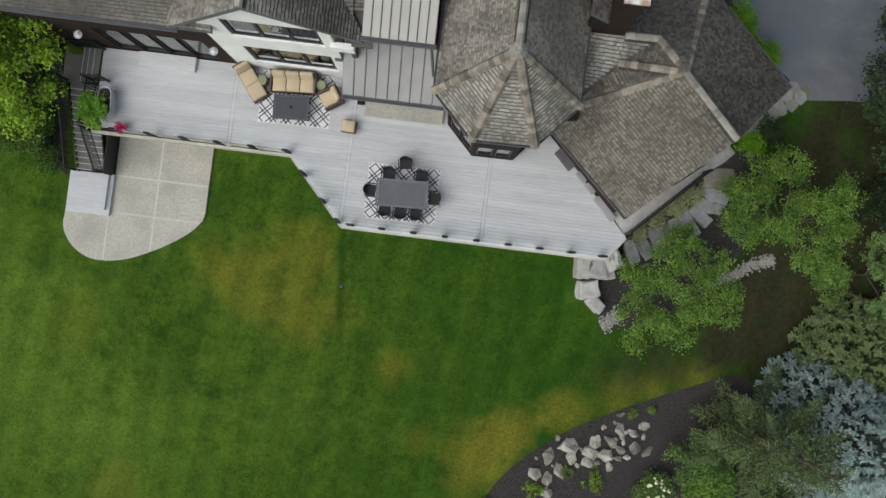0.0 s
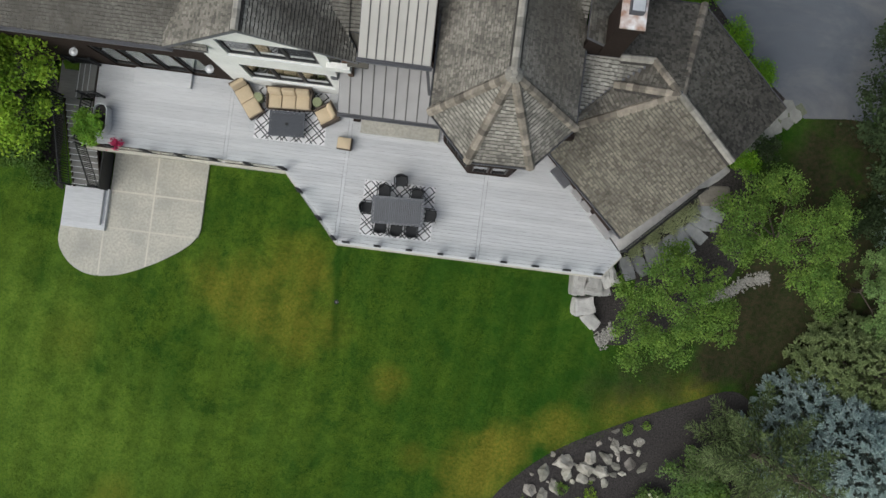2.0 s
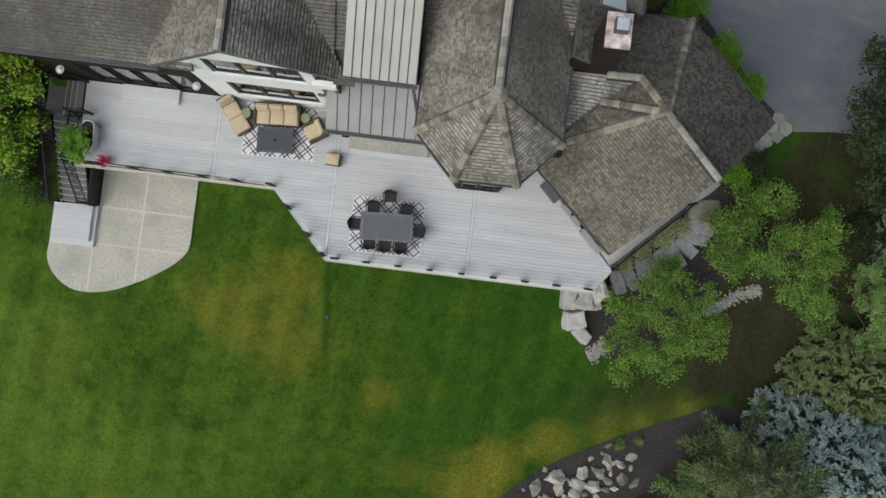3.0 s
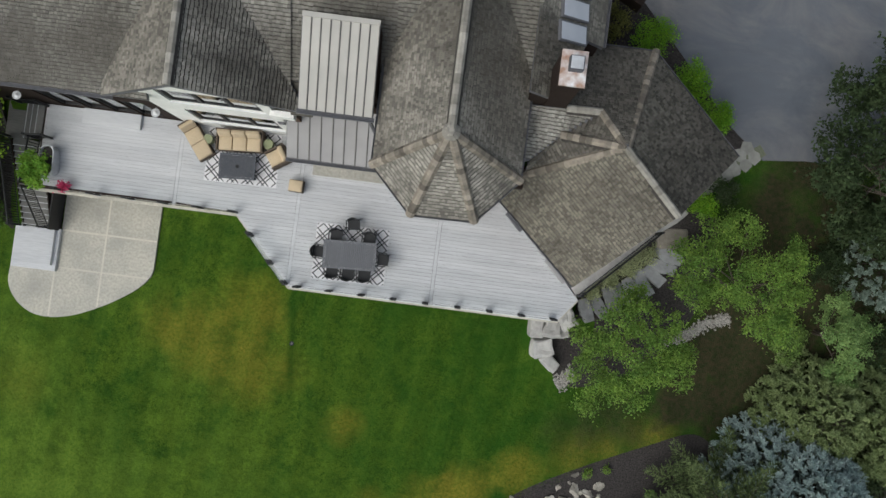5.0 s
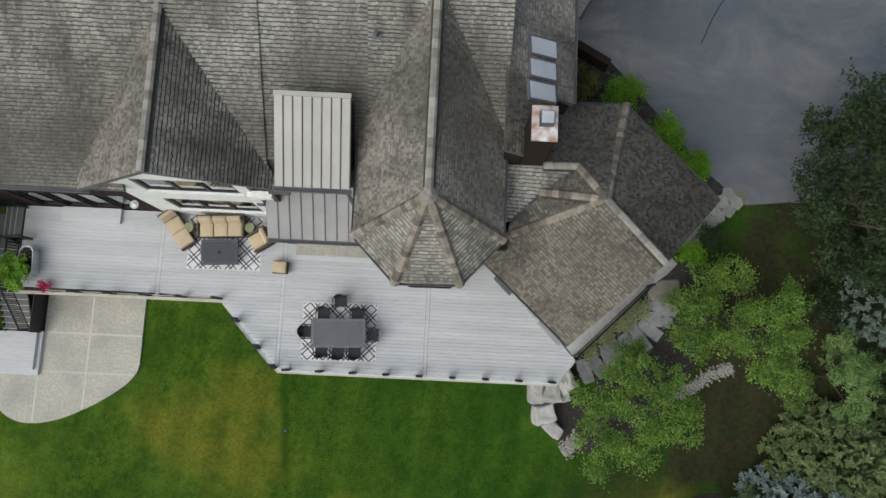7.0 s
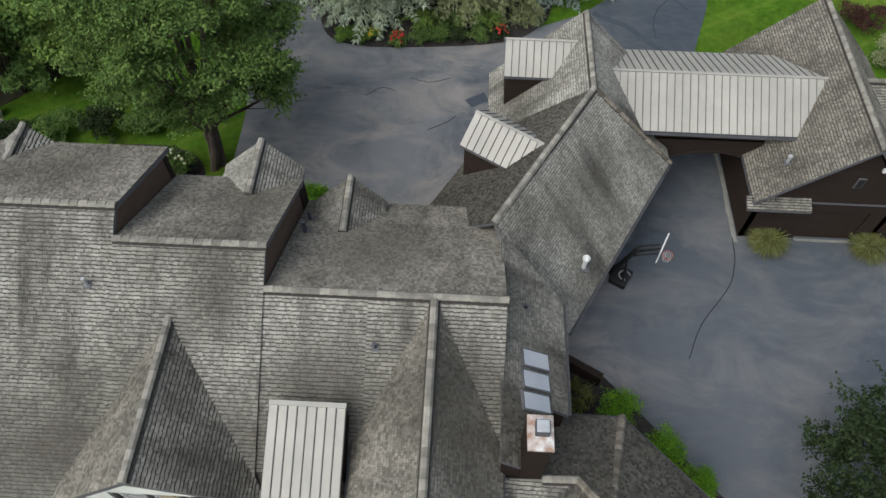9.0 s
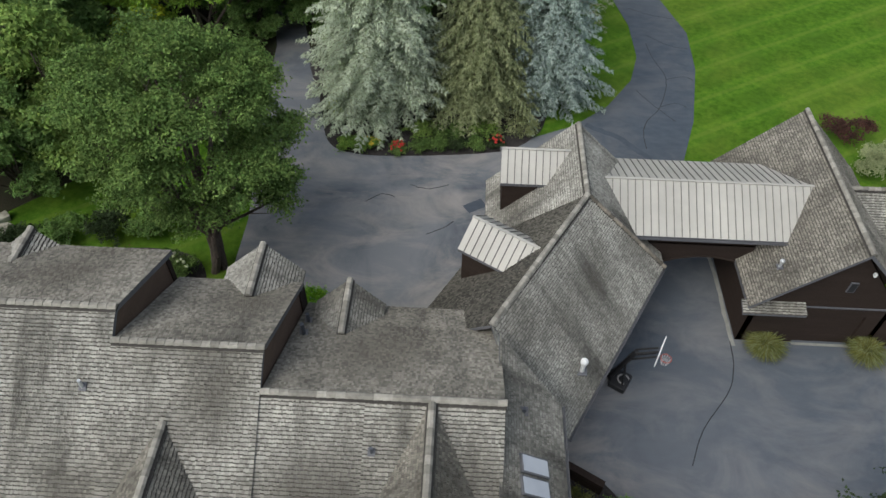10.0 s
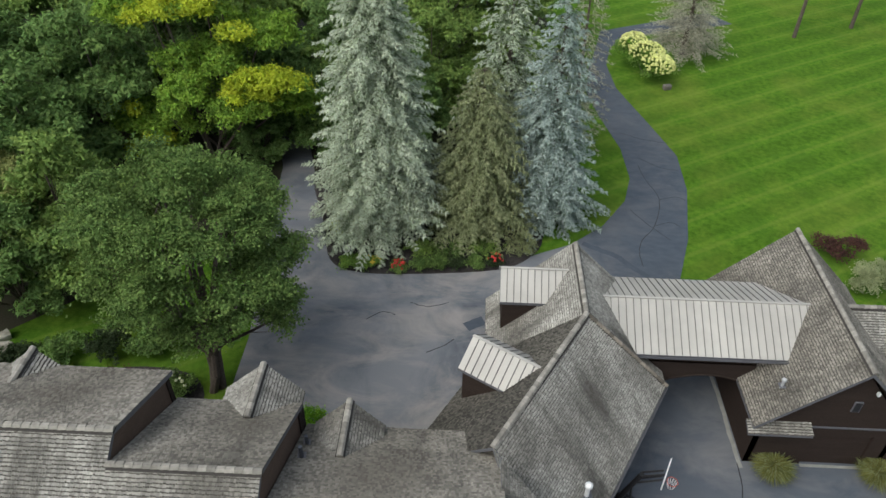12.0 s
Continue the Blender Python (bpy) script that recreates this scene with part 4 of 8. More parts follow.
def build_patio():
    top = empty("patio")
    tagged(top, "washed concrete patio of broad slabs with a rounded edge", "patio", kind="structure")
    edge = curve_points([(-13.45, -0.6), (-13.5, -1.6), (-13.1, -2.35), (-12.4, -2.85), (-11.6, -3.0), (-10.6, -2.85), (-9.6, -2.45), (-8.6, -1.9), (-7.7, -1.25), (-7.2, -0.7)], 4, closed=False)
    outline = [tuple(p[:2]) for p in edge] + [(-7.1, -0.3), (-7.1, 2.9), (-11.42, 2.9), (-11.42, 0.95), (-13.4, 0.95)]
    xs, ys = (-14.0, -11.5, -9.4, -6.9), (-3.5, -0.75, 0.95, 3.1)
    for x0, x1 in zip(xs, xs[1:]):
        for y0, y1 in zip(ys, ys[1:]):
            bm = bmesh.new()
            bm.faces.new([bm.verts.new((x, y, 0)) for x, y in outline])
            for co, no in (((x0 + 0.04, 0, 0), (-1, 0, 0)), ((x1 - 0.04, 0, 0), (1, 0, 0)), ((0, y0 + 0.04, 0), (0, -1, 0)), ((0, y1 - 0.04, 0), (0, 1, 0))):
                bmesh.ops.bisect_plane(bm, geom=bm.verts[:] + bm.edges[:] + bm.faces[:], plane_co=co, plane_no=no, clear_outer=True)
            if not bm.faces:
                bm.free()
                continue
            ret = bmesh.ops.extrude_face_region(bm, geom=bm.faces[:])
            bmesh.ops.translate(bm, vec=(0, 0, -0.2), verts=[v for v in ret["geom"] if isinstance(v, bmesh.types.BMVert)])
            part("slab", bm, M_CONCRETE, top)
    bed = [(x + (0.02 if x < -10.3 else -0.02), y + (0.02 if y < 0 else -0.02)) for x, y in outline]
    part("joint", extruded(bed, -0.19, -0.006), M_JOINT, top)


build_patio()

# ---- house ----
house = tagged(empty("house"), "large brown house with weathered cedar shingle roofs", "house")

WALL_S = 6.12
EAVE_Y, EAVE_Z, PITCH = 5.85, 7.85, 0.65


def south_z(y):
    return EAVE_Z + PITCH * (y - EAVE_Y)


# each ridge: its y, its height and the fall of its north slope
R1 = (14.03, south_z(14.03), 0.48)
R2 = (13.13, south_z(13.13), 0.578)
R3 = (11.98, south_z(11.98) - 0.08, 0.578)
X_W, X_12, X_23, X_E = -24.0, -5.08, -0.10, 7.80
N1, N2, N3 = 18.35, 18.15, 18.4


def north_z(r, y):
    return r[1] - r[2] * (y - r[0])


# south slopes
shingle_roof([(X_W, EAVE_Y, EAVE_Z), (X_12, EAVE_Y, EAVE_Z), (X_12, R1[0], R1[1]), (X_W, R1[0], R1[1])], house)
shingle_roof([(X_12, 6.5, south_z(6.5)), (X_23, 6.5, south_z(6.5)), (X_23, R2[0], R2[1]), (X_12, R2[0], R2[1])], house)
R3_LOW = EAVE_Z - 0.12 + 1.15 * (R3[1] - EAVE_Z + 0.12) / (R3[0] - EAVE_Y)
shingle_roof([(X_23, EAVE_Y + 1.15, R3_LOW), (3.3, EAVE_Y + 1.15, R3_LOW), (3.3, R3[0], R3[1]), (X_23, R3[0], R3[1])], house)
shingle_roof([(3.3, EAVE_Y, EAVE_Z - 0.12), (X_E, EAVE_Y, EAVE_Z - 0.12), (X_E, R3[0], R3[1]), (3.3, R3[0], R3[1])], house)
# north slopes
for x0, x1, r, n in ((X_W, X_12, R1, N1), (X_12, X_23, R2, N2), (X_23, X_E, R3, N3)):
    shingle_roof([(x0, n, north_z(r, n)), (x1, n, north_z(r, n)), (x1, r[0], r[1]), (x0, r[0], r[1])], house, mat=M_SHINGLE_GREY)
ridge_caps((X_W + 9, R1[0], R1[1]), (X_12 + 0.05, R1[0], R1[1]), house)
ridge_caps((X_12, R2[0], R2[1]), (X_23 + 0.05, R2[0], R2[1]), house)
ridge_caps((X_23, R3[0], R3[1]), (X_E + 0.05, R3[0], R3[1]), house)


def gable_wall(parent, axis, at, pts, mat, thick=0.2, name="gable_wall"):
    """A flat wall piece with any outline: pts are (along, z); axis 'x' means the wall lies across x at that place."""
    bm = bmesh.new()
    if axis == "x":
        f = [bm.verts.new((at, u, z)) for u, z in pts]
        off = Vector((-thick, 0, 0))
    else:
        f = [bm.verts.new((u, at, z)) for u, z in pts]
        off = Vector((0, thick, 0))
    b = [bm.verts.new(v.co + off) for v in f]
    bm.faces.new(f)
    bm.faces.new(b[::-1])
    for i in range(len(f)):
        j = (i + 1) % len(f)
        bm.faces.new((f[i], f[j], b[j], b[i]))
    return part(name, bm, mat, parent)


# east ends of the stepped ridges
for x, r, n in ((X_12, R1, N1), (X_23, R2, N2), (X_E, R3, N3)):
    gable_wall(house, "x", x - 0.06, [(WALL_S, 2.4), (WALL_S, south_z(WALL_S) - 0.3), (r[0], r[1] - 0.22), (n - 0.35, north_z(r, n - 0.35) - 0.22), (n - 0.35, 2.4)], M_REDBROWN)
# north walls and west wall
wall(house, (X_E, N3 - 0.35), (X_23, N3 - 0.35), 2.3, north_z(R3, N3) - 0.05, M_BROWN)
wall(house, (X_23, N2 - 0.35), (X_12, N2 - 0.35), 2.3, north_z(R2, N2) - 0.05, M_BROWN)
wall(house, (X_12, N1 - 0.35), (X_W + 0.3, N1 - 0.35), 2.3, north_z(R1, N1) - 0.05, M_BROWN)
wall(house, (X_W + 0.3, N1 - 0.35), (X_W + 0.3, WALL_S), 0, 9.0, M_BROWN)
# south wall with glazed doors onto the deck
south_open = [(24 - 10.6 + i * 1.1, 24 - 10.6 + i * 1.1 + 1.02, DECK_Z + 0.12, DECK_Z + 2.7) for i in range(4)]
SW_A, SW_B = (-24.0, WALL_S), (-5.3, WALL_S)
wall(house, SW_A, SW_B, -0.2, EAVE_Z - 0.12, M_BROWN, openings=south_open)
for o in south_open:
    window(house, SW_A, SW_B, *o, name="glazed_door")
wall(house, (0.0, WALL_S), (3.3, WALL_S), -0.2, 5.4, M_BROWN)
wall(house, (3.3, WALL_S), (X_E, WALL_S), -0.2, EAVE_Z - 0.2, M_BROWN)
wall(house, (X_E, WALL_S), (X_E, N3 - 0.35), 2.0, EAVE_Z - 0.3, M_BROWN)
gutter(house, (X_W, EAVE_Y - 0.07, EAVE_Z), (-6.3, EAVE_Y - 0.07, EAVE_Z))
step = part("door_step", boxes(((2.4, 0.62, 0.15), pose(-8.55, WALL_S - 0.33, DECK_Z + 0.08)), bevel=0.01), M_DECK, house)

# white cross gable, its roof reaching out over the wall
GX, GZ, GH, GE = -3.13, 11.2, 3.4, 8.12
G_FRONT, G_FRONT_E, G_FACE = 5.76, 6.05, 6.05
g_back_ridge = (GZ - EAVE_Z) / PITCH + EAVE_Y
g_back_eave = (GE - EAVE_Z) / PITCH + EAVE_Y
for s in (-1, 1):
    front = G_FRONT if s < 0 else G_FRONT_E
    shingle_roof([(GX, G_FRONT, GZ), (GX + s * GH, front, GE), (GX + s * GH, g_back_eave + 0.1, GE), (GX, g_back_ridge + 0.3, GZ)], house, mat=M_SHINGLE_GREY if s < 0 else M_STREAKED)
ridge_caps((GX, G_FRONT, GZ), (GX, g_back_ridge, GZ), house)
rake = lambda x: GZ - 0.22 - (GZ - GE) / GH * abs(x - GX)
for x1 in (-6.3, 0.1):
    a, b = Vector((GX, G_FRONT + 0.04, rake(GX) + 0.02)), Vector((x1, (G_FRONT if x1 < GX else G_FRONT_E) + 0.04, rake(x1) + 0.02))
    d = b - a
    part("rake_board", cyl(bmesh.new(), 0.05, 0.05, tuple(a), tuple(b), 4), M_TRIM, house)
G_W, G_E = -5.55, -0.78
GA, GB = (G_W, G_FACE), (G_E, G_FACE)
U0, U1 = -4.57, -1.2
low_win, up_win = (U0 - G_W, U1 - G_W, 3.78, 5.78), (U0 - G_W, U1 - G_W, 7.08, 8.85)
wall(house, GA, GB, -0.2, 7.08, M_WHITE, openings=[low_win], name="white_wall")
for pts in ([(G_W, 7.08), (U0, 7.08), (U0, rake(U0)), (G_W, rake(G_W))], [(U1, 7.08), (G_E, 7.08), (G_E, rake(G_E)), (U1, rake(U1))], [(U0, 8.85), (U1, 8.85), (U1, rake(U1)), (GX, rake(GX)), (U0, rake(U0))]):
    gable_wall(house, "y", G_FACE, pts, M_WHITE, 0.25, "white_wall")
for o in (low_win, up_win):
    win = window(house, GA, GB, *o, panes=3)
    part("sill", boxes(((U1 - U0 + 0.1, 0.08, 0.05), pose((U0 + U1) / 2, G_FACE - 0.005, o[2] - 0.035)), bevel=0.008), M_WHITEPAINT, win)
# Dark panel added behind the panes to keep the window openings dark.
gable_wall(house, "y", 6.95, [(-5.3, 2.7), (-1.0, 2.7), (-1.0, 8.5), (GX, 10.4), (-5.3, 8.3)], M_BROWN, 0.1, "inner_wall")
part("eave_return", boxes(((0.85, 0.22, 0.46), pose(-0.48, G_FACE - 0.06, 7.42)), bevel=0.01), M_WHITE, house)
part("valley_wall", boxes(((0.7, 0.8, 3.0), pose(7.85, 4.95, 5.6))), M_BROWN, house)
for x in (G_W + 0.08, G_E - 0.08):
    part("white_wall", boxes(((0.16, 0.6, 8.0), pose(x, G_FACE + 0.56, 3.9))), M_WHITE, house)
part("wall_vent", boxes(((0.26, 0.06, 0.30), pose(-0.92, G_FACE - 0.03, 5.6)), bevel=0.01), M_TRIM, house, "grey louvred wall vent")

part("valley_flashing", slab([(-0.15, 6.0, 7.75), (0.6, 6.0, 7.75), (0.6, 7.2, 8.5), (-0.15, 7.2, 8.5)], 0.1), M_DARKSHINGLE, house)
# pale metal dormer and the lower metal porch roof
DX0, DX1 = 0.42, 2.86
dz0, dz1 = 9.35, 10.45
seam_roof([(DX0, 5.9, dz0), (DX1, 5.9, dz0), (DX1, 8.65, dz1), (DX0, 8.65, dz1)], house, M_METAL_LIGHT, 0.31)
part("ridge_flashing", boxes(((DX1 - DX0, 0.16, 0.05), pose((DX0 + DX1) / 2, 8.66, dz1 + 0.02))), M_METAL_LIGHT, house)
wall(house, (-0.72, 6.72), (3.25, 6.72), 5.2, 7.9, M_BROWN)
wall(house, (DX0 + 0.1, 6.725), (DX1 - 0.1, 6.725), 7.9, dz0 + 0.1, M_BROWN)
for x in (DX0 + 0.1, DX1 - 0.1):
    gable_wall(house, "x", x + 0.1, [(6.72, 7.0), (6.72, dz0 + 0.12), (8.6, dz1 - 0.2), (8.6, 9.0)], M_BROWN)
gutter(house, (DX0 - 0.05, 5.84, dz0 + 0.02), (DX1 + 0.05, 5.84, dz0 + 0.02))
PZ0, PZ1 = 5.0, 6.15
seam_roof([(-0.72, 4.85, PZ0), (3.25, 4.85, PZ0), (3.25, 6.78, PZ1), (-0.72, 6.78, PZ1)], house, M_METAL_DARK, 0.42)
gutter(house, (-0.75, 4.78, PZ0 + 0.02), (3.28, 4.78, PZ0 + 0.02))
part("downpipe", boxes(((0.09, 0.09, 3.6), pose(2.75, 5.86, 7.4))), M_TRIM, house)
part("porch_post", boxes(((0.14, 0.14, 2.2), pose(-0.25, 5.15, DECK_Z + 1.1)), ((0.3, 0.3, 0.12), pose(-0.25, 5.15, DECK_Z + 0.062))), M_BROWN, house)
part("porch_step", boxes(((3.3, 1.1, 0.16), pose(1.6, 5.1, DECK_Z + 0.085)), bevel=0.01), M_CONCRETE, house)

# two-storey turret with a half-octagon front
TZ, TE, TX = 11.75, 9.1, 5.46
T_APEX = (TX, 5.35, TZ)
t_w, t_sw, t_se, t_e = (3.02, 4.47, TE), (4.45, 3.0, TE), (6.55, 3.04, TE), (7.87, 4.54, TE)
t_back = (TZ - EAVE_Z) / PITCH + EAVE_Y
t_eback = (TE - EAVE_Z) / PITCH + EAVE_Y
shingle_roof([t_w, T_APEX, (TX, t_back + 0.25, TZ), (3.02, t_eback + 0.2, TE)], house, mat=M_SHINGLE_GREY)
shingle_roof([t_e, T_APEX, (TX, t_back + 0.25, TZ), (7.87, t_eback + 0.2, TE)], house, mat=M_SHINGLE_GREY)
for a, b in ((t_w, t_sw), (t_sw, t_se), (t_se, t_e)):
    shingle_roof([a, b, T_APEX], house, pieces=True)
for p in (t_w, t_sw, t_se, t_e):
    ridge_caps(T_APEX, p, house, M_HIP, 0.31, 0.22, 0.10)
ridge_caps((TX, 5.2, TZ), (TX, t_back, TZ), house)
part("finial_cap", cyl(bmesh.new(), 0.28, 0.1, (TX, 5.35, TZ - 0.02), (TX, 5.35, TZ + 0.14), 12), M_CAP, house)
for a, b in ((t_w, t_sw), (t_sw, t_se), (t_se, t_e)):
    gutter(house, a, b)
gutter(house, (3.0, t_eback, TE), t_w)
gutter(house, t_e, (7.89, t_eback, TE))


def inset(p, k=0.82):
    return (TX + (p[0] - TX) * k, 5.4 + (p[1] - 5.4) * k)


ring = [(inset(t_w)[0], 6.2), inset(t_w), inset(t_sw), inset(t_se), inset(t_e), (inset(t_e)[0], 6.2)]
for i in range(5):
    a, b = Vector(ring[i]), Vector(ring[i + 1])
    ln = (b - a).length
    ops = [(0.15, ln / 2 - 0.04, 3.0, 5.0), (ln / 2 + 0.04, ln - 0.15, 3.0, 5.0)] if 0 < i < 4 else []
    wall(house, ring[i], ring[i + 1], -0.2, TE - 0.12, M_BROWN, openings=ops)
    for o in ops:
        window(house, ring[i], ring[i + 1], *o)

# east wing, turned 45 degrees, low eaves
W_AP, W_END = (11.11, 5.96, 9.54), (13.02, 3.97, 9.54)
W_S, W_W, W_E, W_N, W_NW = (10.6, 1.31, 6.0), (7.52, 4.19, 6.0), (15.8, 6.7, 6.8), (12.4, 10.1, 6.8), (10.15, 10.1, 6.8)
W_HIP, W_BREAK = (8.2, 5.06, 7.04), (9.18, 6.36, 8.37)
B_W, B_E = (8.9, 7.15, 8.88), (10.3, 7.17, 8.88)
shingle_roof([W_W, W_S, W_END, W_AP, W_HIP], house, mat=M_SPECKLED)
shingle_roof([W_E, W_N, W_AP, W_END], house, mat=M_MOSS_SHADE)
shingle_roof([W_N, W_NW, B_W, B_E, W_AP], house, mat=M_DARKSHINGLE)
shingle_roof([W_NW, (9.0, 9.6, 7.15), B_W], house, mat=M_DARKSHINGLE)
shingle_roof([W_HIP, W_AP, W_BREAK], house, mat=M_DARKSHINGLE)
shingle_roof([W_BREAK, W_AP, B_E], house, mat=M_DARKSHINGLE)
# low pale slope between the turret and the wing
shingle_roof([(7.8, 5.3, 7.66), (8.23, 5.46, 7.77), (9.18, 6.36, 8.36), (10.3, 7.15, 8.88), (7.8, 7.15, 8.88)], house, thick=0.12)
shingle_roof([W_HIP, W_BREAK, (8.2, 5.42, 7.73)], house, mat=M_DARKSHINGLE, thick=0.1)
ridge_caps(W_AP, W_END, house)
ridge_caps(W_AP, W_HIP, house, M_HIP, 0.31, 0.24, 0.10)
ridge_caps(W_AP, W_BREAK, house, M_HIP, 0.28, 0.24, 0.09)
ridge_caps(W_AP, B_E, house, M_HIP, 0.28, 0.24, 0.09)
ridge_caps((9.15, 7.15, 8.88), B_E, house, M_CAP, 0.26)
ridge_caps(W_AP, W_N, house, M_HIP, 0.3, 0.26, 0.09)
for a, b in ((W_W, W_S), (W_N, W_E), (W_NW, W_N)):
    gutter(house, a, b)
for a, b, top in (((7.55, 4.95), (10.75, 1.75), 5.85), ((10.75, 1.75), (15.5, 6.7), 5.85), ((15.5, 6.7), (12.3, 9.8), 6.6), ((12.3, 9.8), (10.2, 9.8), 6.6)):
    wall(house, a, b, 0.0, top, M_BROWN)
# grey sills and vents low on its deck side
wd = Vector((0.7071, -0.7071))
for s, ln, wdt, mat in ((1.55, 0.95, 0.34, M_TRIM), (2.55, 0.5, 0.2, M_METAL_DARK), (3.15, 0.5, 0.2, M_METAL_DARK), (4.2, 1.2, 0.26, M_METAL_DARK)):
    c = Vector((7.55, 4.95)) + wd * s + Vector((-0.7071, -0.7071)) * wdt / 2
    part("wall_sill", boxes(((ln, wdt, 0.25), pose(c.x, c.y, DECK_Z + 0.14, 0, 0, -45)), bevel=0.01), mat, house)
# its gable end
bm = bmesh.new()
pts = [Vector((10.75, 1.75, 5.8)), Vector((15.5, 6.7, 5.8)), Vector((15.5, 6.7, 6.6)), Vector((12.9, 4.0, 9.3))]
f = [bm.verts.new(p) for p in pts]
b = [bm.verts.new(p + Vector((-0.15, 0.15, 0))) for p in pts]
bm.faces.new(f)
bm.faces.new(b[::-1])
for i in range(4):
    bm.faces.new((f[i], f[(i + 1) % 4], b[(i + 1) % 4], b[i]))
part("gable_wall", bm, M_BROWN, house)

# east roof with three roof lights
ER = lambda x: 9.8 - 0.82 * (x - 8.52)
shingle_roof([(10.15, 9.45, ER(10.15)), (10.15, 13.9, ER(10.15)), (7.7, 15.6, ER(7.7)), (7.7, 9.45, ER(7.7))], house, mat=M_STREAKED)
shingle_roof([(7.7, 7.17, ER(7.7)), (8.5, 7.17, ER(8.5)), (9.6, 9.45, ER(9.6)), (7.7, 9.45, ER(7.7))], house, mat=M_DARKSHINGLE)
gable_wall(house, "y", 9.5, [(8.3, 6.8), (10.05, 6.8), (10.05, ER(10.05) - 0.22), (8.3, ER(8.3) - 0.22)], M_BROWN)
gable_wall(house, "y", 7.2, [(7.8, 6.8), (8.45, 6.8), (8.45, ER(8.45) - 0.22), (7.8, ER(7.8) - 0.22)], M_BROWN)
wall(house, (10.0, 9.6), (10.0, 14.2), 2.0, ER(10.15) - 0.2, M_BROWN)
gutter(house, (10.2, 9.5, ER(10.15)), (10.2, 13.9, ER(10.15)))
for y in (9.43, 10.19, 10.95):
    at = pose(8.92, y, ER(8.92) + 0.09, 0, 39.4, 0) @ pose(0, 0, 0, 0, 0, 7)
    sl = part("skylight", boxes(((1.30, 0.66, 0.14), at), bevel=0.02), M_TRIM, house, "white-glazed roof light")
    part("pane", boxes(((1.18, 0.54, 0.02), at @ pose(0, 0, 0.075))), M_SKYLIGHT, sl)

# chimney
ch = part("chimney", boxes(((0.72, 0.92, 5.4), pose(8.73, 7.61, 9.1)), ((0.80, 1.08, 0.16), pose(8.73, 7.57, 11.84))), M_BROWN, house, "dark brown chimney with a rusty metal cap")
part("cap", boxes(((0.76, 1.06, 0.10), pose(8.73, 7.57, 11.97)), bevel=0.01), M_RUST, ch)
bm = boxes(((0.42, 0.42, 0.30), pose(8.77, 7.66, 12.16)), bevel=0.02)
part("flue", bm, M_CHARCOAL, ch)
part("flue_lid", boxes(((0.36, 0.36, 0.04), pose(8.77, 7.66, 12.33)), bevel=0.01), M_STEEL, ch)


def small_gable(parent, ax, y_back, y_front, z, half, fall):
    """A little shingled gable that looks north, its ridge along y."""
    for s in (-1, 1):
        shingle_roof([(ax, y_front, z), (ax + s * half, y_front - 0.35, z - fall), (ax + s * half, y_back + 1.0, z - fall), (ax, y_back, z)], parent, thick=0.1)
    ridge_caps((ax, y_back, z), (ax, y_front, z), parent, M_CAP, 0.26)
    gable_wall(parent, "y", y_front - 0.5, [(ax - half + 0.2, 2.4), (ax + half - 0.2, 2.4), (ax + half - 0.2, z - fall), (ax, z - 0.15), (ax - half + 0.2, z - fall)], M_BROWN)
    for s in (-1, 1):
        gable_wall(parent, "x", ax + s * (half - 0.2), [(y_back + 0.6, z - fall - 2), (y_front - 0.5, z - fall - 2), (y_front - 0.5, z - fall), (y_back + 0.6, z - fall)], M_BROWN)


small_gable(house, -1.76, 16.65, 19.3, 10.65, 1.6, 1.2)
small_gable(house, 1.76, 15.85, 18.5, 9.62, 1.42, 1.1)
small_gable(house, -10.45, 16.7, 18.6, 11.75, 1.5, 1.05)

# ---- garage wing, turned 60 degrees, then north ----
garage_wing = tagged(empty("garage_wing"), "brown wing with steep shingle roof and two metal dormers", "house")
GWZ, GWE = 10.0, 5.8
A, B, C = Vector((7.45, 16.3, GWZ)), Vector((11.69, 23.62, GWZ)), Vector((11.67, 28.6, GWZ))
u = (B - A).normalized()
nrm = Vector((u.y, -u.x, 0))
HW = 4.2
SE0, SE1 = Vector((10.79, 13.93, GWE)), Vector((16.0, 23.22, GWE))
NW0 = A - nrm * HW
NWV = NW0 + u * ((7.37 - NW0.x) / u.x)
NW0.z = NWV.z = GWE
shingle_roof([tuple(SE0), tuple(SE1), tuple(B), tuple(A)], garage_wing)
shingle_roof([tuple(A), tuple(SE0), (8.6, 13.2, 8.6)], garage_wing)
shingle_roof([tuple(B), tuple(SE1), (15.9, 28.75, GWE), (11.67, 28.75, GWZ)], garage_wing)
shingle_roof([tuple(NW0), tuple(NWV), tuple(B), tuple(A)], garage_wing, mat=M_MOSS_SHADE)
shingle_roof([tuple(NWV), (7.37, 28.75, GWE), (11.67, 28.75, GWZ), tuple(B)], garage_wing)
ridge_caps(A, B, garage_wing)
ridge_caps(B, C, garage_wing)
ridge_caps(B, SE1, garage_wing, M_HIP, 0.22)
inner = [tuple((SE0 - nrm * 0.5).xy), tuple((SE1 - nrm * 0.45).xy), (15.4, 28.4), (7.85, 28.4), (7.85, 24.9), tuple((NW0 + nrm * 0.5).xy)]
for i in range(5):
    wall(garage_wing, inner[i], inner[i + 1], 2.2, GWE - 0.15, M_BROWN)
gable_wall(garage_wing, "y", 28.4, [(7.85, GWE - 0.2), (15.4, GWE - 0.2), (11.67, GWZ - 0.3)], M_BROWN)
gutter(garage_wing, SE0 + nrm * 0.05, SE1 + nrm * 0.05)


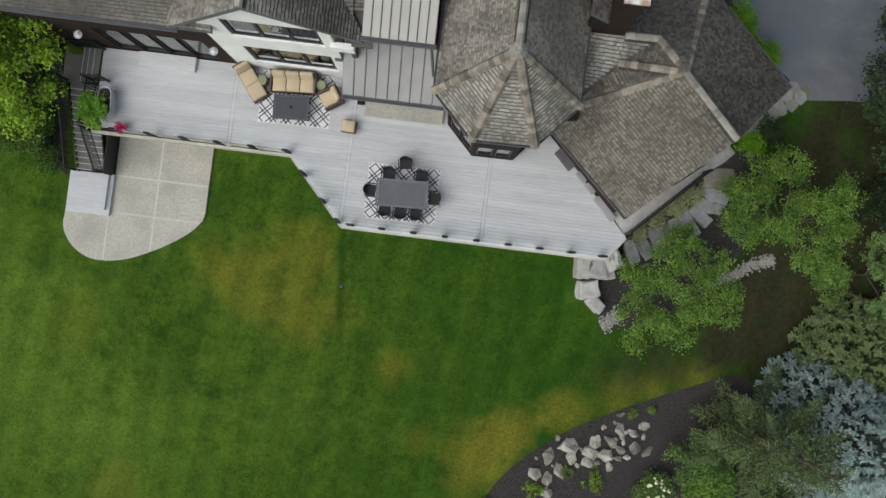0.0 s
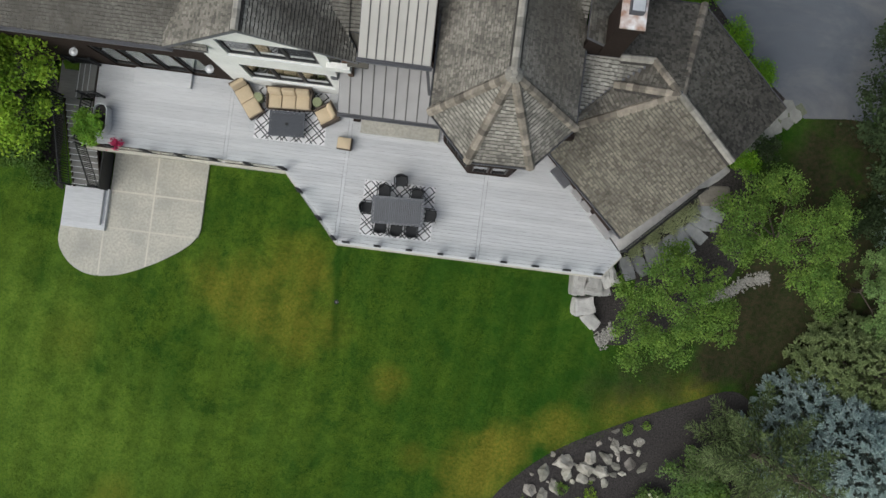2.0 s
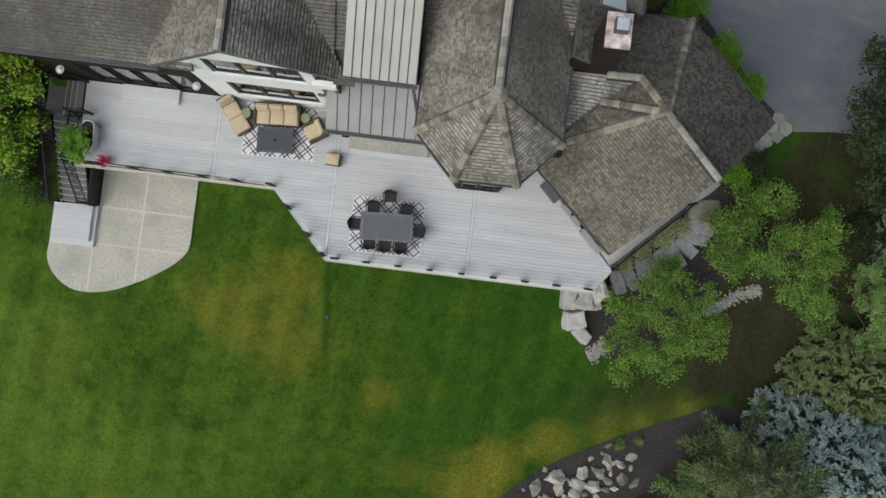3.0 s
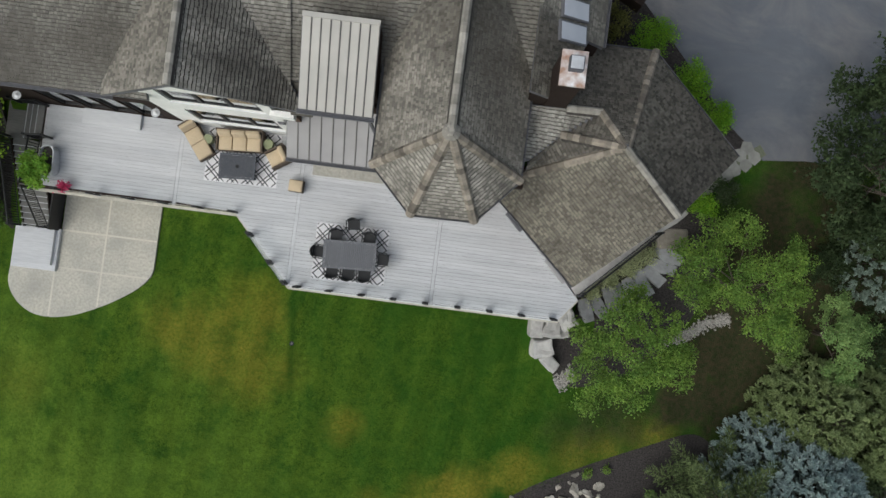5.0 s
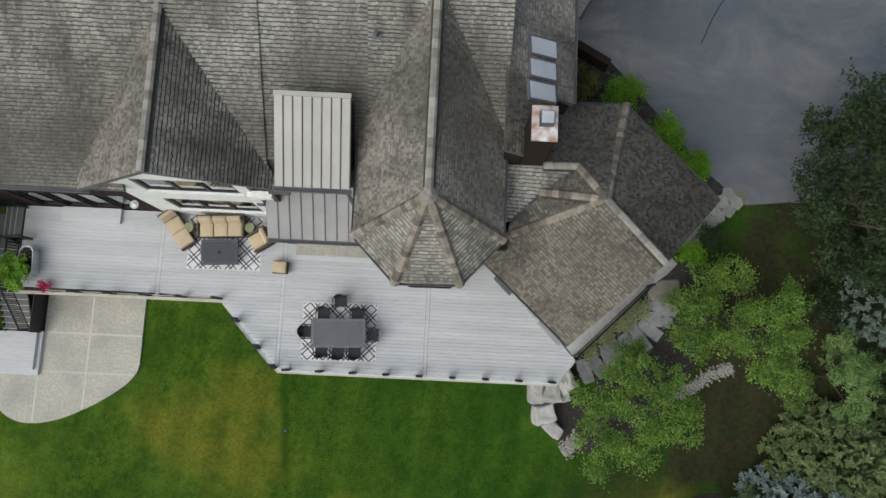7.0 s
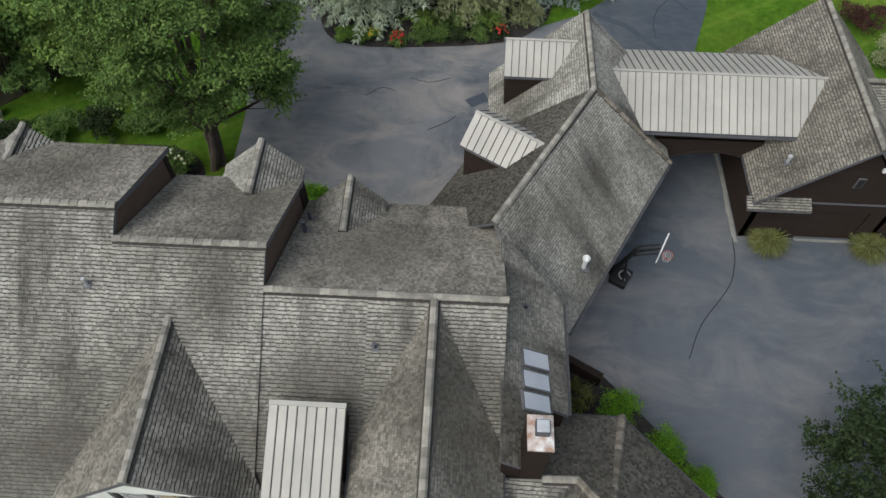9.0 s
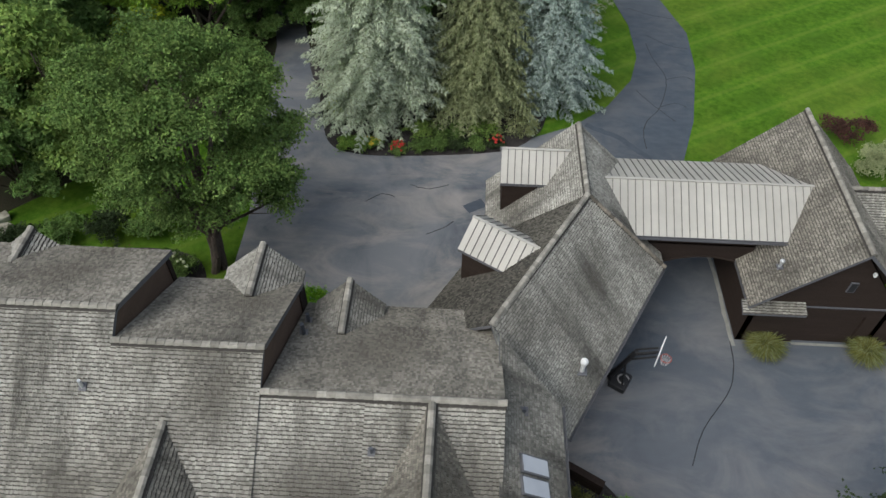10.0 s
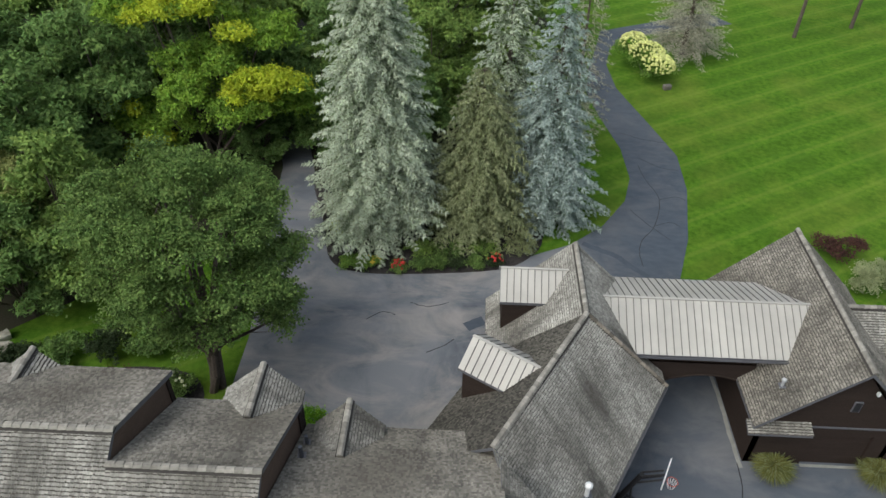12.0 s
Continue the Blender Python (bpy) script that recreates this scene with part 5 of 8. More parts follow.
def metal_dormer(parent, eave_mid, ridge_dir, length, half, z_ridge, fall, face_in, z_low):
    """A gabled dormer with a standing-seam roof: its ridge runs from its front along ridge_dir."""
    f = Vector(eave_mid)
    d = Vector(ridge_dir).normalized()
    s = Vector((d.y, -d.x))
    back_cut = fall / 1.0
    for k in (-1, 1):
        a, b = f, f + d * length
        e0, e1 = f + s * half * k, f + d * (length - back_cut) + s * half * k
        seam_roof([(a.x, a.y, z_ridge), (e0.x, e0.y, z_ridge - fall), (e1.x, e1.y, z_ridge - fall), (b.x, b.y, z_ridge)], parent, M_METAL_LIGHT, 0.33)
    w = half - 0.18
    p = f + d * face_in
    c = [p - s * w, p + s * w, p + s * w + d * (length - back_cut - 0.2), p - s * w + d * (length - back_cut - 0.2)]
    part("dormer_wall", extruded([tuple(v) for v in c], z_low, z_ridge - fall - 0.02), M_BROWN, parent)
    tri = bmesh.new()
    q = [tri.verts.new((*(p - s * w), z_ridge - fall - 0.03)), tri.verts.new((*(p + s * w), z_ridge - fall - 0.03)), tri.verts.new((*p, z_ridge - 0.16))]
    r = [tri.verts.new(v.co + Vector((*(d * 0.2), 0))) for v in q]
    tri.faces.new(q)
    tri.faces.new(r[::-1])
    for i in range(3):
        tri.faces.new((q[i], q[(i + 1) % 3], r[(i + 1) % 3], r[i]))
    part("dormer_gable", tri, M_BROWN, parent)
    part("ridge_flashing", boxes(((0.13, length, 0.03), Matrix.Translation((*(f + d * length / 2), z_ridge + 0.03)) @ Matrix.Rotation(math.atan2(-d.x, d.y), 4, "Z"))), M_METAL_LIGHT, parent)


metal_dormer(garage_wing, (7.92, 27.02), (1, 0), 3.7, 1.33, 9.6, 1.05, 0.15, 5.9)
metal_dormer(garage_wing, (6.65, 22.38), (0.855, -0.518), 3.42, 1.22, 9.6, 1.0, 0.15, 5.9)

# ---- garage ----
garage = tagged(empty("garage"), "dark brown garage with a steep shingle roof", "garage")
QX, QZ, QE, QS, QN = 23.66, 9.5, 5.6, 21.2, 31.15
Q_W, Q_EA = 19.68, 27.6
shingle_roof([(Q_W, QS, QE), (Q_W, QN, QE), (QX, QN, QZ), (QX, QS, QZ)], garage, mat=M_SHINGLE_GREY)
shingle_roof([(Q_EA, QS, QE), (Q_EA, QN, QE), (QX, QN, QZ), (QX, QS, QZ)], garage, mat=M_SHINGLE_GREY)
ridge_caps((QX, QS, QZ), (QX, QN, QZ), garage)
QA, QB = (20.1, 21.6), (26.6, 21.6)
wall(garage, QA, QB, 2.2, QE - 0.1, M_BROWN, openings=[(2.75, 5.55, 2.3, 4.7)])
part("garage_door", boxes(*[((2.8, 0.06, 0.57), pose(24.25, 21.75, 2.4 + 0.29 + i * 0.58)) for i in range(4)], bevel=0.01), M_BROWN, garage, "dark panelled garage door")
gable_wall(garage, "y", 21.6, [(20.4, QE - 0.1), (26.6, QE - 0.1), (QX, QZ - 0.3)], M_BROWN)
part("wall", boxes(((0.3, 9.0, 3.5), pose(20.252, 26.1, 3.95))), M_BROWN, garage)
part("threshold", boxes(((2.8, 0.14, 0.05), pose(24.25, 21.48, 2.445)), bevel=0.01), M_PAVING, garage, "worn pale concrete door threshold")
part("door_head", boxes(((4.6, 0.05, 0.09), pose(24.3, 21.56, 5.35))), M_TRIM, garage)
wall(garage, (26.6, 21.6), (26.6, 30.6), 2.2, QE - 0.1, M_BROWN)
wall(garage, (26.62, 21.6), (31.0, 21.6), 2.2, QE - 0.1, M_BROWN)
wall(garage, (26.6, 30.6), (20.4, 30.6), 2.2, QE - 0.1, M_BROWN)
shingle_roof([(19.45, 21.0, 5.35), (22.4, 21.0, 5.35), (22.4, 21.65, 5.62), (19.45, 21.65, 5.62)], garage, thick=0.12)
sw = part("window", boxes(((0.36, 0.10, 0.66), pose(24.0, 21.58, 6.9))), M_TRIM, garage)
part("pane", boxes(((0.28, 0.02, 0.58), pose(24.0, 21.525, 6.9))), M_BLACK, sw)
part("wall_lamp", boxes(((0.12, 0.16, 0.2), pose(24.55, 21.5, 7.9)), bevel=0.03), M_WHITEPAINT, garage, "small white wall lamp")
shingle_roof([(23.5, 25.3, 5.7), (36.0, 25.3, 5.7), (36.0, 27.4, 7.6), (23.5, 27.4, 7.6)], garage)
shingle_roof([(23.5, 29.5, 5.7), (36.0, 29.5, 5.7), (36.0, 27.4, 7.6), (23.5, 27.4, 7.6)], garage)
ridge_caps((24.8, 27.4, 7.6), (36.0, 27.4, 7.6), garage)
wall(garage, (26.4, 25.7), (35.8, 25.7), 2.2, 5.7, M_BROWN)
wall(garage, (35.8, 25.7), (35.8, 29.2), 2.2, 5.7, M_BROWN)

# ---- arched gateway with a pale metal roof ----
gateway = tagged(empty("gateway"), "arched brown carriage gateway under a pale metal roof", "gateway")
PR, PE, PY = 8.75, 7.4, 26.2
seam_roof([(13.87, 23.74, PE), (21.95, 23.74, PE), (23.08, PY, PR), (12.59, PY, PR)], gateway, M_METAL_LIGHT, 0.36)
seam_roof([(13.9, 29.2, PE), (21.8, 29.2, PE), (23.08, PY, PR), (12.59, PY, PR)], gateway, M_METAL_LIGHT, 0.36)
part("ridge_flashing", boxes(((10.5, 0.14, 0.04), pose(17.83, PY, PR + 0.03))), M_METAL_LIGHT, gateway)
gutter(gateway, (13.7, 23.64, PE + 0.02), (21.95, 23.64, PE + 0.02))
AX0, AX1, ASP, AH = 16.0, 20.3, 5.15, 0.62


def arch_wall(parent, y, x0, x1, z_top):
    bm = bmesh.new()
    low = [(x0, 2.2), (AX0, 2.2), (AX0, ASP)]
    arc = [(AX0 + (AX1 - AX0) * k / 16, ASP + AH * math.sin(math.pi * k / 16) ** 0.8) for k in range(1, 16)]
    pts = low + arc + [(AX1, ASP), (AX1, 2.2), (x1, 2.2), (x1, z_top), (x0, z_top)]
    f = [bm.verts.new((px, y, pz)) for px, pz in pts]
    bk = [bm.verts.new((px, y + 0.35, pz)) for px, pz in pts]
    bm.faces.new(f)
    bm.faces.new(bk[::-1])
    for i in range(len(f)):
        j = (i + 1) % len(f)
        bm.faces.new((f[i], f[j], bk[j], bk[i]))
    w = part("arch_wall", bm, M_BROWN, parent)
    trim = bmesh.new()
    for k in range(16):
        p, q = [(AX0 + (AX1 - AX0) * j / 16, ASP + AH * math.sin(math.pi * j / 16) ** 0.8) for j in (k, k + 1)]
        cyl(trim, 0.05, 0.05, (p[0], y - 0.02, p[1]), (q[0], y - 0.02, q[1]), 6)
    part("arch_trim", trim, M_BROWN, w)


arch_wall(gateway, 24.1, 14.0, 20.35, PE - 0.1)
arch_wall(gateway, 27.9, 14.0, 20.35, PE - 0.1)
part("soffit", boxes(((6.3, 4.0, 0.1), pose(17.2, 26.1, 6.6))), M_BROWN, gateway)

# ---- trees and plants ----


def leaf_quads(centers, normals, length, width, rng, droop=0.0, sides=4):
    """Rhombic leaves at centres, facing roughly along normals."""
    n = len(centers)
    nz = normals / np.linalg.norm(normals, axis=1, keepdims=True)
    r = rng.normal(size=(n, 3))
    r[:, 2] -= droop
    t = r - nz * np.sum(r * nz, axis=1, keepdims=True)
    t /= np.linalg.norm(t, axis=1, keepdims=True)
    b = np.cross(nz, t)
    ln = (length * rng.uniform(0.7, 1.3, n))[:, None]
    wd = (width * rng.uniform(0.7, 1.3, n))[:, None]
    out = np.stack([centers - t * ln * 0.5, centers + b * wd * 0.5, centers + t * ln * 0.5 + nz * ln * -0.12, centers - b * wd * 0.5], axis=1)
    if sides == 3:
        out = out[:, :3] if n == 0 else np.stack([centers - t * ln * 0.4 - b * wd * 0.5, centers - t * ln * 0.4 + b * wd * 0.5, centers + t * ln * 0.6], axis=1)
    return out.reshape(-1, 3)


def limb(bm, pts, r0, r1, sides=8):
    for i in range(len(pts) - 1):
        k0, k1 = i / (len(pts) - 1), (i + 1) / (len(pts) - 1)
        cyl(bm, r0 + (r1 - r0) * k0, r0 + (r1 - r0) * k1, pts[i], pts[i + 1], sides)


def broadleaf(name, label, x, y, lobes, mat, seed, leaves=20000, leaf=0.16, clump=0.42, trunk=0.16, stems=1, z0=None, spread=0.5, flat=0.0, fork=0.35, second=None, bumps=9, bump_size=0.42, gap=-0.3, sides=4):
    """A tree: stems, limbs to every lobe, and a crown of leaf clumps on the lobes (x, y, z, rx, ry, rz relative to the foot)."""
    rng = np.random.default_rng(seed)
    z0 = terrain(x, y) if z0 is None else z0
    tree = tagged(empty(name, x, y, z0), label, "tree" if "tree" in name else "shrub")
    bm = bmesh.new()
    low = min(l[2] - l[5] for l in lobes)
    for s in range(stems):
        a = 2 * math.pi * s / max(stems, 1) + seed
        foot = (math.cos(a) * trunk * 1.2 * (stems > 1), math.sin(a) * trunk * 1.2 * (stems > 1), -0.1)
        mine = lobes[s::stems] or lobes[:1]
        cx, cy = np.mean([l[0] for l in mine]), np.mean([l[1] for l in mine])
        mid = (foot[0] + cx * fork * 0.6 + rng.normal() * trunk, foot[1] + cy * fork * 0.6 + rng.normal() * trunk, max(0.3, low * 0.7))
        limb(bm, [foot, tuple(np.mean([foot, mid], axis=0) + rng.normal(size=3) * trunk * 0.3), mid], trunk, trunk * 0.72)
        for l in mine:
            end = (l[0], l[1], l[2] + l[5] * 0.3)
            m2 = tuple((np.array(mid) * 0.5 + np.array(end) * 0.5) + rng.normal(size=3) * 0.15 * (l[3]) * 0.5)
            limb(bm, [mid, m2, end], trunk * 0.55, trunk * 0.15, 6)
            for _ in range(5):
                d = rng.normal(size=3)
                d[2] = abs(d[2]) * 0.5
                d /= np.linalg.norm(d)
                tip = np.array(m2) * 0.4 + np.array(end) * 0.6 + d * np.array(l[3:6]) * 0.85
                cyl(bm, trunk * 0.13, trunk * 0.04, m2 if rng.random() < 0.5 else end, tuple(tip), 5)
    part("trunk", bm, M_BARK, tree)
    add_crown(tree, lobes, mat, rng, seed, leaves, leaf, clump, spread, flat, second, bumps, bump_size, gap, sides)
    return tree


def add_crown(tree, lobes, mat, rng, seed, leaves, leaf, clump, spread=0.5, flat=0.0, second=None, bumps=9, bump_size=0.42, gap=-0.3, sides=4):
    """Leaf clumps over the lobes of a tree."""
    boughs = list(lobes)
    if bumps:
        boughs = []
        for l in lobes:
            for _ in range(bumps):
                d = rng.normal(size=3)
                d /= np.linalg.norm(d)
                d[2] = abs(d[2]) - 0.25
                q = bump_size * rng.uniform(0.65, 1.25)
                c = np.array(l[:3]) + d * np.array(l[3:6]) * rng.uniform(0.55, 0.95)
                boughs.append((*c, l[3] * q, l[4] * q, l[5] * q * 0.8))
    lobes = boughs
    area = np.array([l[3] * l[4] + l[3] * l[5] + l[4] * l[5] for l in lobes])
    per = 16
    total = leaves // per
    which = rng.choice(len(lobes), total, p=area / area.sum())
    L = np.array(lobes)[which]
    d = rng.normal(size=(total, 3))
    d /= np.linalg.norm(d, axis=1, keepdims=True)
    d[:, 2] = np.where(d[:, 2] < -0.35, -d[:, 2], d[:, 2])
    wav = np.array([noise.noise((float(v[0]) * 2.2 + k * 3.1, float(v[1]) * 2.2, float(v[2]) * 2.2 + seed)) for v, k in zip(d, which)])
    keep = wav > gap
    rad = (1.0 + 0.35 * wav - np.abs(rng.normal(size=total)) * 0.25)
    cen = L[:, :3] + d * L[:, 3:6] * rad[:, None]
    cen, dd = cen[keep], d[keep]
    k = len(cen)
    off = rng.normal(size=(k, per, 3)) * (clump * rng.uniform(0.45, 0.9, k))[:, None, None] * np.array([1, 1, 0.6])
    pts = (cen[:, None, :] + off).reshape(-1, 3)
    nor = (dd[:, None, :] * 0.7 + rng.normal(size=(k, 1, 3)) * 0.45 + rng.normal(size=(k, per, 3)) * spread + np.array([0, 0, 0.6 + flat])).reshape(-1, 3)
    pts = np.where(pts[:, 2:3] < 0.06, pts + np.array([0, 0, 0.3]), pts)
    if second:
        crowns = (rng.random(len(lobes)) < second[1])[which[keep]]
        sel = np.repeat(crowns, per)
        quads_object("crown", leaf_quads(pts[~sel], nor[~sel], leaf, leaf * 0.6, rng, 0.3, sides), mat, tree, sides)
        quads_object("crown", leaf_quads(pts[sel], nor[sel], leaf, leaf * 0.6, rng, 0.3, sides), second[0], tree, sides)
    else:
        quads_object("crown", leaf_quads(pts, nor, leaf, leaf * 0.6, rng, 0.3, sides), mat, tree, sides)


def conifer(name, label, x, y, height, radius, mat, old, seed, whorls=26, per=11, base=0.4, power=0.8, droop=0.3, hang=0.25, step=0.26, side_w=0.3, needle=0.3,
            width=0.07, layers=3, upright=1, clumps=0, bald=0.0, tip_up=0.12, z0=None):
    """A conifer: straight trunk, whorls of boughs, and on each bough flat sprays of twigs (or round tufts) with paler young growth at the ends."""
    rng = np.random.default_rng(seed)
    z0 = terrain(x, y) if z0 is None else z0
    tree = tagged(empty(name, x, y, z0), label, "tree")
    bm = bmesh.new()
    limb(bm, [(0, 0, -0.1), (0.04, 0.02, height * 0.5), (0, 0, height * 0.98)], radius * 0.06 + 0.06, 0.02)
    cents, dirs, out = [], [], []
    for w in range(whorls):
        t = (w + rng.uniform(0, 0.4)) / whorls
        zc = base + (height - base) * t
        rr = radius * (1 - t) ** power * rng.uniform(0.88, 1.08) + 0.15
        count = max(4, int(per * (0.4 + 0.6 * (1 - t))))
        for i in range(count):
            az = 2 * math.pi * (i + rng.uniform(-0.3, 0.3)) / count + w * 2.4
            ln = rr * rng.uniform(0.7, 1.12)
            if rng.random() < bald:
                continue
            lift = rng.uniform(0.0, 0.22)
            d = np.array([math.cos(az), math.sin(az), 0.0])
            side = np.array([-d[1], d[0], 0.0])
            n_t = max(3, int(ln / step))
            path = [np.array([0, 0, zc]) + d * ln * q + np.array([0, 0, ln * (lift * q - droop * q * q + tip_up * max(0.0, q - 0.7))]) for q in np.linspace(0, 1, n_t + 1)]
            cyl(bm, 0.028, 0.014, tuple(path[0]), tuple(path[n_t // 2]), 4)
            cyl(bm, 0.014, 0.006, tuple(path[n_t // 2]), tuple(path[-1]), 3)
            for k in range(1, n_t + 1):
                q = k / n_t
                p = path[k]
                if q < (0.3 if clumps else 0.18):
                    continue
                if clumps:
                    spread = (side_w * ln * (1.05 - q) + 0.06)
                    for c in range(clumps if q < 0.9 else 1):
                        o = rng.uniform(-1, 1) if q < 0.9 else 0.0
                        cents.append(p + side * o * spread + np.array([0, 0, rng.uniform(-0.05, 0.1)]))
                        dirs.append(d * 0.8 + side * o * 0.6 + np.array([0, 0, 0.2]))
                        out.append(q)
                    continue
                for sgn in (-1, 1):
                    tl = (side_w * ln * (1.08 - q) + 0.16) * rng.uniform(0.75, 1.2)
                    v = d * rng.uniform(0.55, 0.95) + side * sgn * rng.uniform(0.7, 1.0)
                    v[2] = -hang * rng.uniform(0.5, 1.4)
                    v /= np.linalg.norm(v)
                    m = max(1, int(tl / (needle * 0.62)))
                    for j in range(m):
                        f = (j + 0.5) / m
                        cents.append(p + v * tl * f - np.array([0, 0, hang * tl * f * f * 0.8]))
                        dirs.append(v)
                        out.append(max(q, f * 0.9))
    part("trunk", bm, M_BARK, tree)
    c, v, out = np.array(cents), np.array(dirs), np.array(out)
    v /= np.linalg.norm(v, axis=1, keepdims=True)
    n = len(c)
    groups = {True: [], False: []}
    for k in range(layers + upright):
        if clumps:
            vv = v * 0.35 + rng.normal(size=(n, 3)) * 0.6 + np.array([0, 0, 0.25])
            face = rng.normal(size=(n, 3))
            pos = c + rng.normal(size=(n, 3)) * needle * 0.28
        else:
            vv = v + rng.normal(size=(n, 3)) * 0.28
            face = np.array([0, 0, 1.0]) + rng.normal(size=(n, 3)) * 0.3 if k < layers else rng.normal(size=(n, 3)) * np.array([1, 1, 0.25])
            pos = c + rng.normal(size=(n, 3)) * np.array([0.05, 0.05, 0.035]) - vv * needle * 0.4
        vv /= np.linalg.norm(vv, axis=1, keepdims=True)
        b = np.cross(face, vv)
        b /= np.linalg.norm(b, axis=1, keepdims=True) + 1e-6
        ln = (needle * rng.uniform(0.7, 1.25, n))[:, None]
        wd = (width * rng.uniform(0.7, 1.3, n))[:, None]
        quad = np.stack([pos + b * wd * 0.5, pos + vv * ln, pos - b * wd * 0.5], axis=1)
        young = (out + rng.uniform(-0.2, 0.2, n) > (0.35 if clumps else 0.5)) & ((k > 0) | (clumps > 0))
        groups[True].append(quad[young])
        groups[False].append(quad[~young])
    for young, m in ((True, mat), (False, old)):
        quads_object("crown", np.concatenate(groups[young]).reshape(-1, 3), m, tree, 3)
    return tree


def tufted_conifer(name, label, x, y, height, radius, mat, old, seed, taper=0.85, gap=0.5, tuft=0.3, twigs=10, needles=26, spread=0.7, length=0.09, width=0.03):
    """A dense conifer whose boughs end in rounded tufts laid in rings like scales."""
    rng = np.random.default_rng(seed)
    z0 = terrain(x, y)
    tree = tagged(empty(name, x, y, z0), label, "tree")
    bm = bmesh.new()
    limb(bm, [(0, 0, -0.1), (0.03, 0.02, height * 0.5), (0, 0, height * 0.97)], radius * 0.05 + 0.05, 0.02)
    cents, outs, young = [], [], []
    z, ring_no = 0.25, 0
    while z < height:
        r = radius * (1 - z / height) ** taper + 0.06
        count = max(2, int(2 * math.pi * r / gap))
        for i in range(count):
            az = 2 * math.pi * (i + 0.5 * (ring_no % 2) + rng.uniform(-0.22, 0.22)) / count
            d = np.array([math.cos(az), math.sin(az), 0.0])
            reach = r * rng.uniform(0.88, 1.1)
            tip = d * reach + np.array([0, 0, z + rng.uniform(-0.08, 0.08)])
            cyl(bm, 0.024, 0.008, (0, 0, min(z + 0.05, height * 0.95)), tuple(tip), 3)
            # Set-back tufts get older, darker needles, also painting the shade between tufts.
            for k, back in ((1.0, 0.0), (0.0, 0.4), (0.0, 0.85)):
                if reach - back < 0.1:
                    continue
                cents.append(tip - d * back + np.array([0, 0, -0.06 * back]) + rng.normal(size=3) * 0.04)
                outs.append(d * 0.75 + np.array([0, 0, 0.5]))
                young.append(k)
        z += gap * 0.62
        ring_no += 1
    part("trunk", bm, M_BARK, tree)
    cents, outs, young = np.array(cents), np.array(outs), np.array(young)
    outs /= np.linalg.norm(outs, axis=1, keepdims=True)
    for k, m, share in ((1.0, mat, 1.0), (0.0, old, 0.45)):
        c, o = cents[young == k], outs[young == k]
        tw = max(4, int(twigs * share))
        c, o = np.repeat(c, tw, axis=0), np.repeat(o, tw, axis=0)
        n = len(c)
        d = rng.normal(size=(n, 3))
        d /= np.linalg.norm(d, axis=1, keepdims=True)
        d = d * spread + o
        d /= np.linalg.norm(d, axis=1, keepdims=True)
        start = c - o * tuft * 0.5 + o * tuft * rng.uniform(0, 0.7, n)[:, None]
        reach = tuft * rng.uniform(0.55, 1.0, n)
        start, d, reach = (np.repeat(v, needles, axis=0) for v in (start, d, reach))
        n = len(start)
        along = rng.uniform(0.1, 1.0, n)
        side = np.cross(rng.normal(size=(n, 3)), d)
        side /= np.linalg.norm(side, axis=1, keepdims=True) + 1e-6
        v = d * 0.75 + side * 0.66
        pos = start + d * (reach * along)[:, None]
        b = np.cross(v, rng.normal(size=(n, 3)))
        b /= np.linalg.norm(b, axis=1, keepdims=True) + 1e-6
        ln = (length * rng.uniform(0.7, 1.2, n))[:, None]
        tris = np.stack([pos + b * width * 0.5, pos + v * ln, pos - b * width * 0.5], axis=1)
        quads_object("crown", tris.reshape(-1, 3), m, tree, 3)
    return tree


def shrub(name, label, x, y, r, h, mat, seed, leaves=2600, leaf=0.10, z0=None, clump=0.14):
    lobes = [(0, 0, h * 0.5, r * 0.75, r * 0.75, h * 0.5)]
    rs = random.Random(seed)
    for i in range(4):
        a = i * 1.57 + rs.random()
        lobes.append((math.cos(a) * r * 0.5, math.sin(a) * r * 0.5, h * rs.uniform(0.35, 0.6), r * 0.5, r * 0.5, h * 0.38))
    return broadleaf(name, label, x, y, lobes, mat, seed, leaves, leaf, clump, 0.03, 3, z0, bumps=9, bump_size=0.55)


def grass_tuft(x, y, r, h, seed, blades=1500):
    """Arching blades that fan out from one clump."""
    rng = np.random.default_rng(seed)
    tuft = tagged(empty("grass_shrub", x, y, terrain(x, y)), "tawny green ornamental grass by the garage wall", "ornamental grass")
    for share, m in ((0.7, L_GRASS), (0.3, L_OLIVEOLD)):
        n = int(blades * share)
        a = rng.uniform(0, 2 * math.pi, n)
        d = np.stack([np.cos(a), np.sin(a), np.zeros(n)], axis=1)
        side = np.stack([-np.sin(a), np.cos(a), np.zeros(n)], axis=1)
        out, top = r * rng.uniform(0.2, 1.0, n) ** 0.8, h * rng.uniform(0.5, 1.0, n)
        root = d * (rng.uniform(0, 0.25, n) * r)[:, None]
        mid = root + d * (out * 0.45)[:, None] + np.array([0, 0, 1.0]) * (top * 0.85)[:, None]
        tip = root + d * out[:, None] + np.array([0, 0, 1.0]) * (top * rng.uniform(0.6, 1.0, n))[:, None]
        w = 0.016
        tris = np.stack([root - side * w, root + side * w, mid + side * w, mid - side * w, mid + side * w, tip], axis=1)
        quads_object("foliage", tris.reshape(-1, 3), m, tuft, 3)
    return tuft


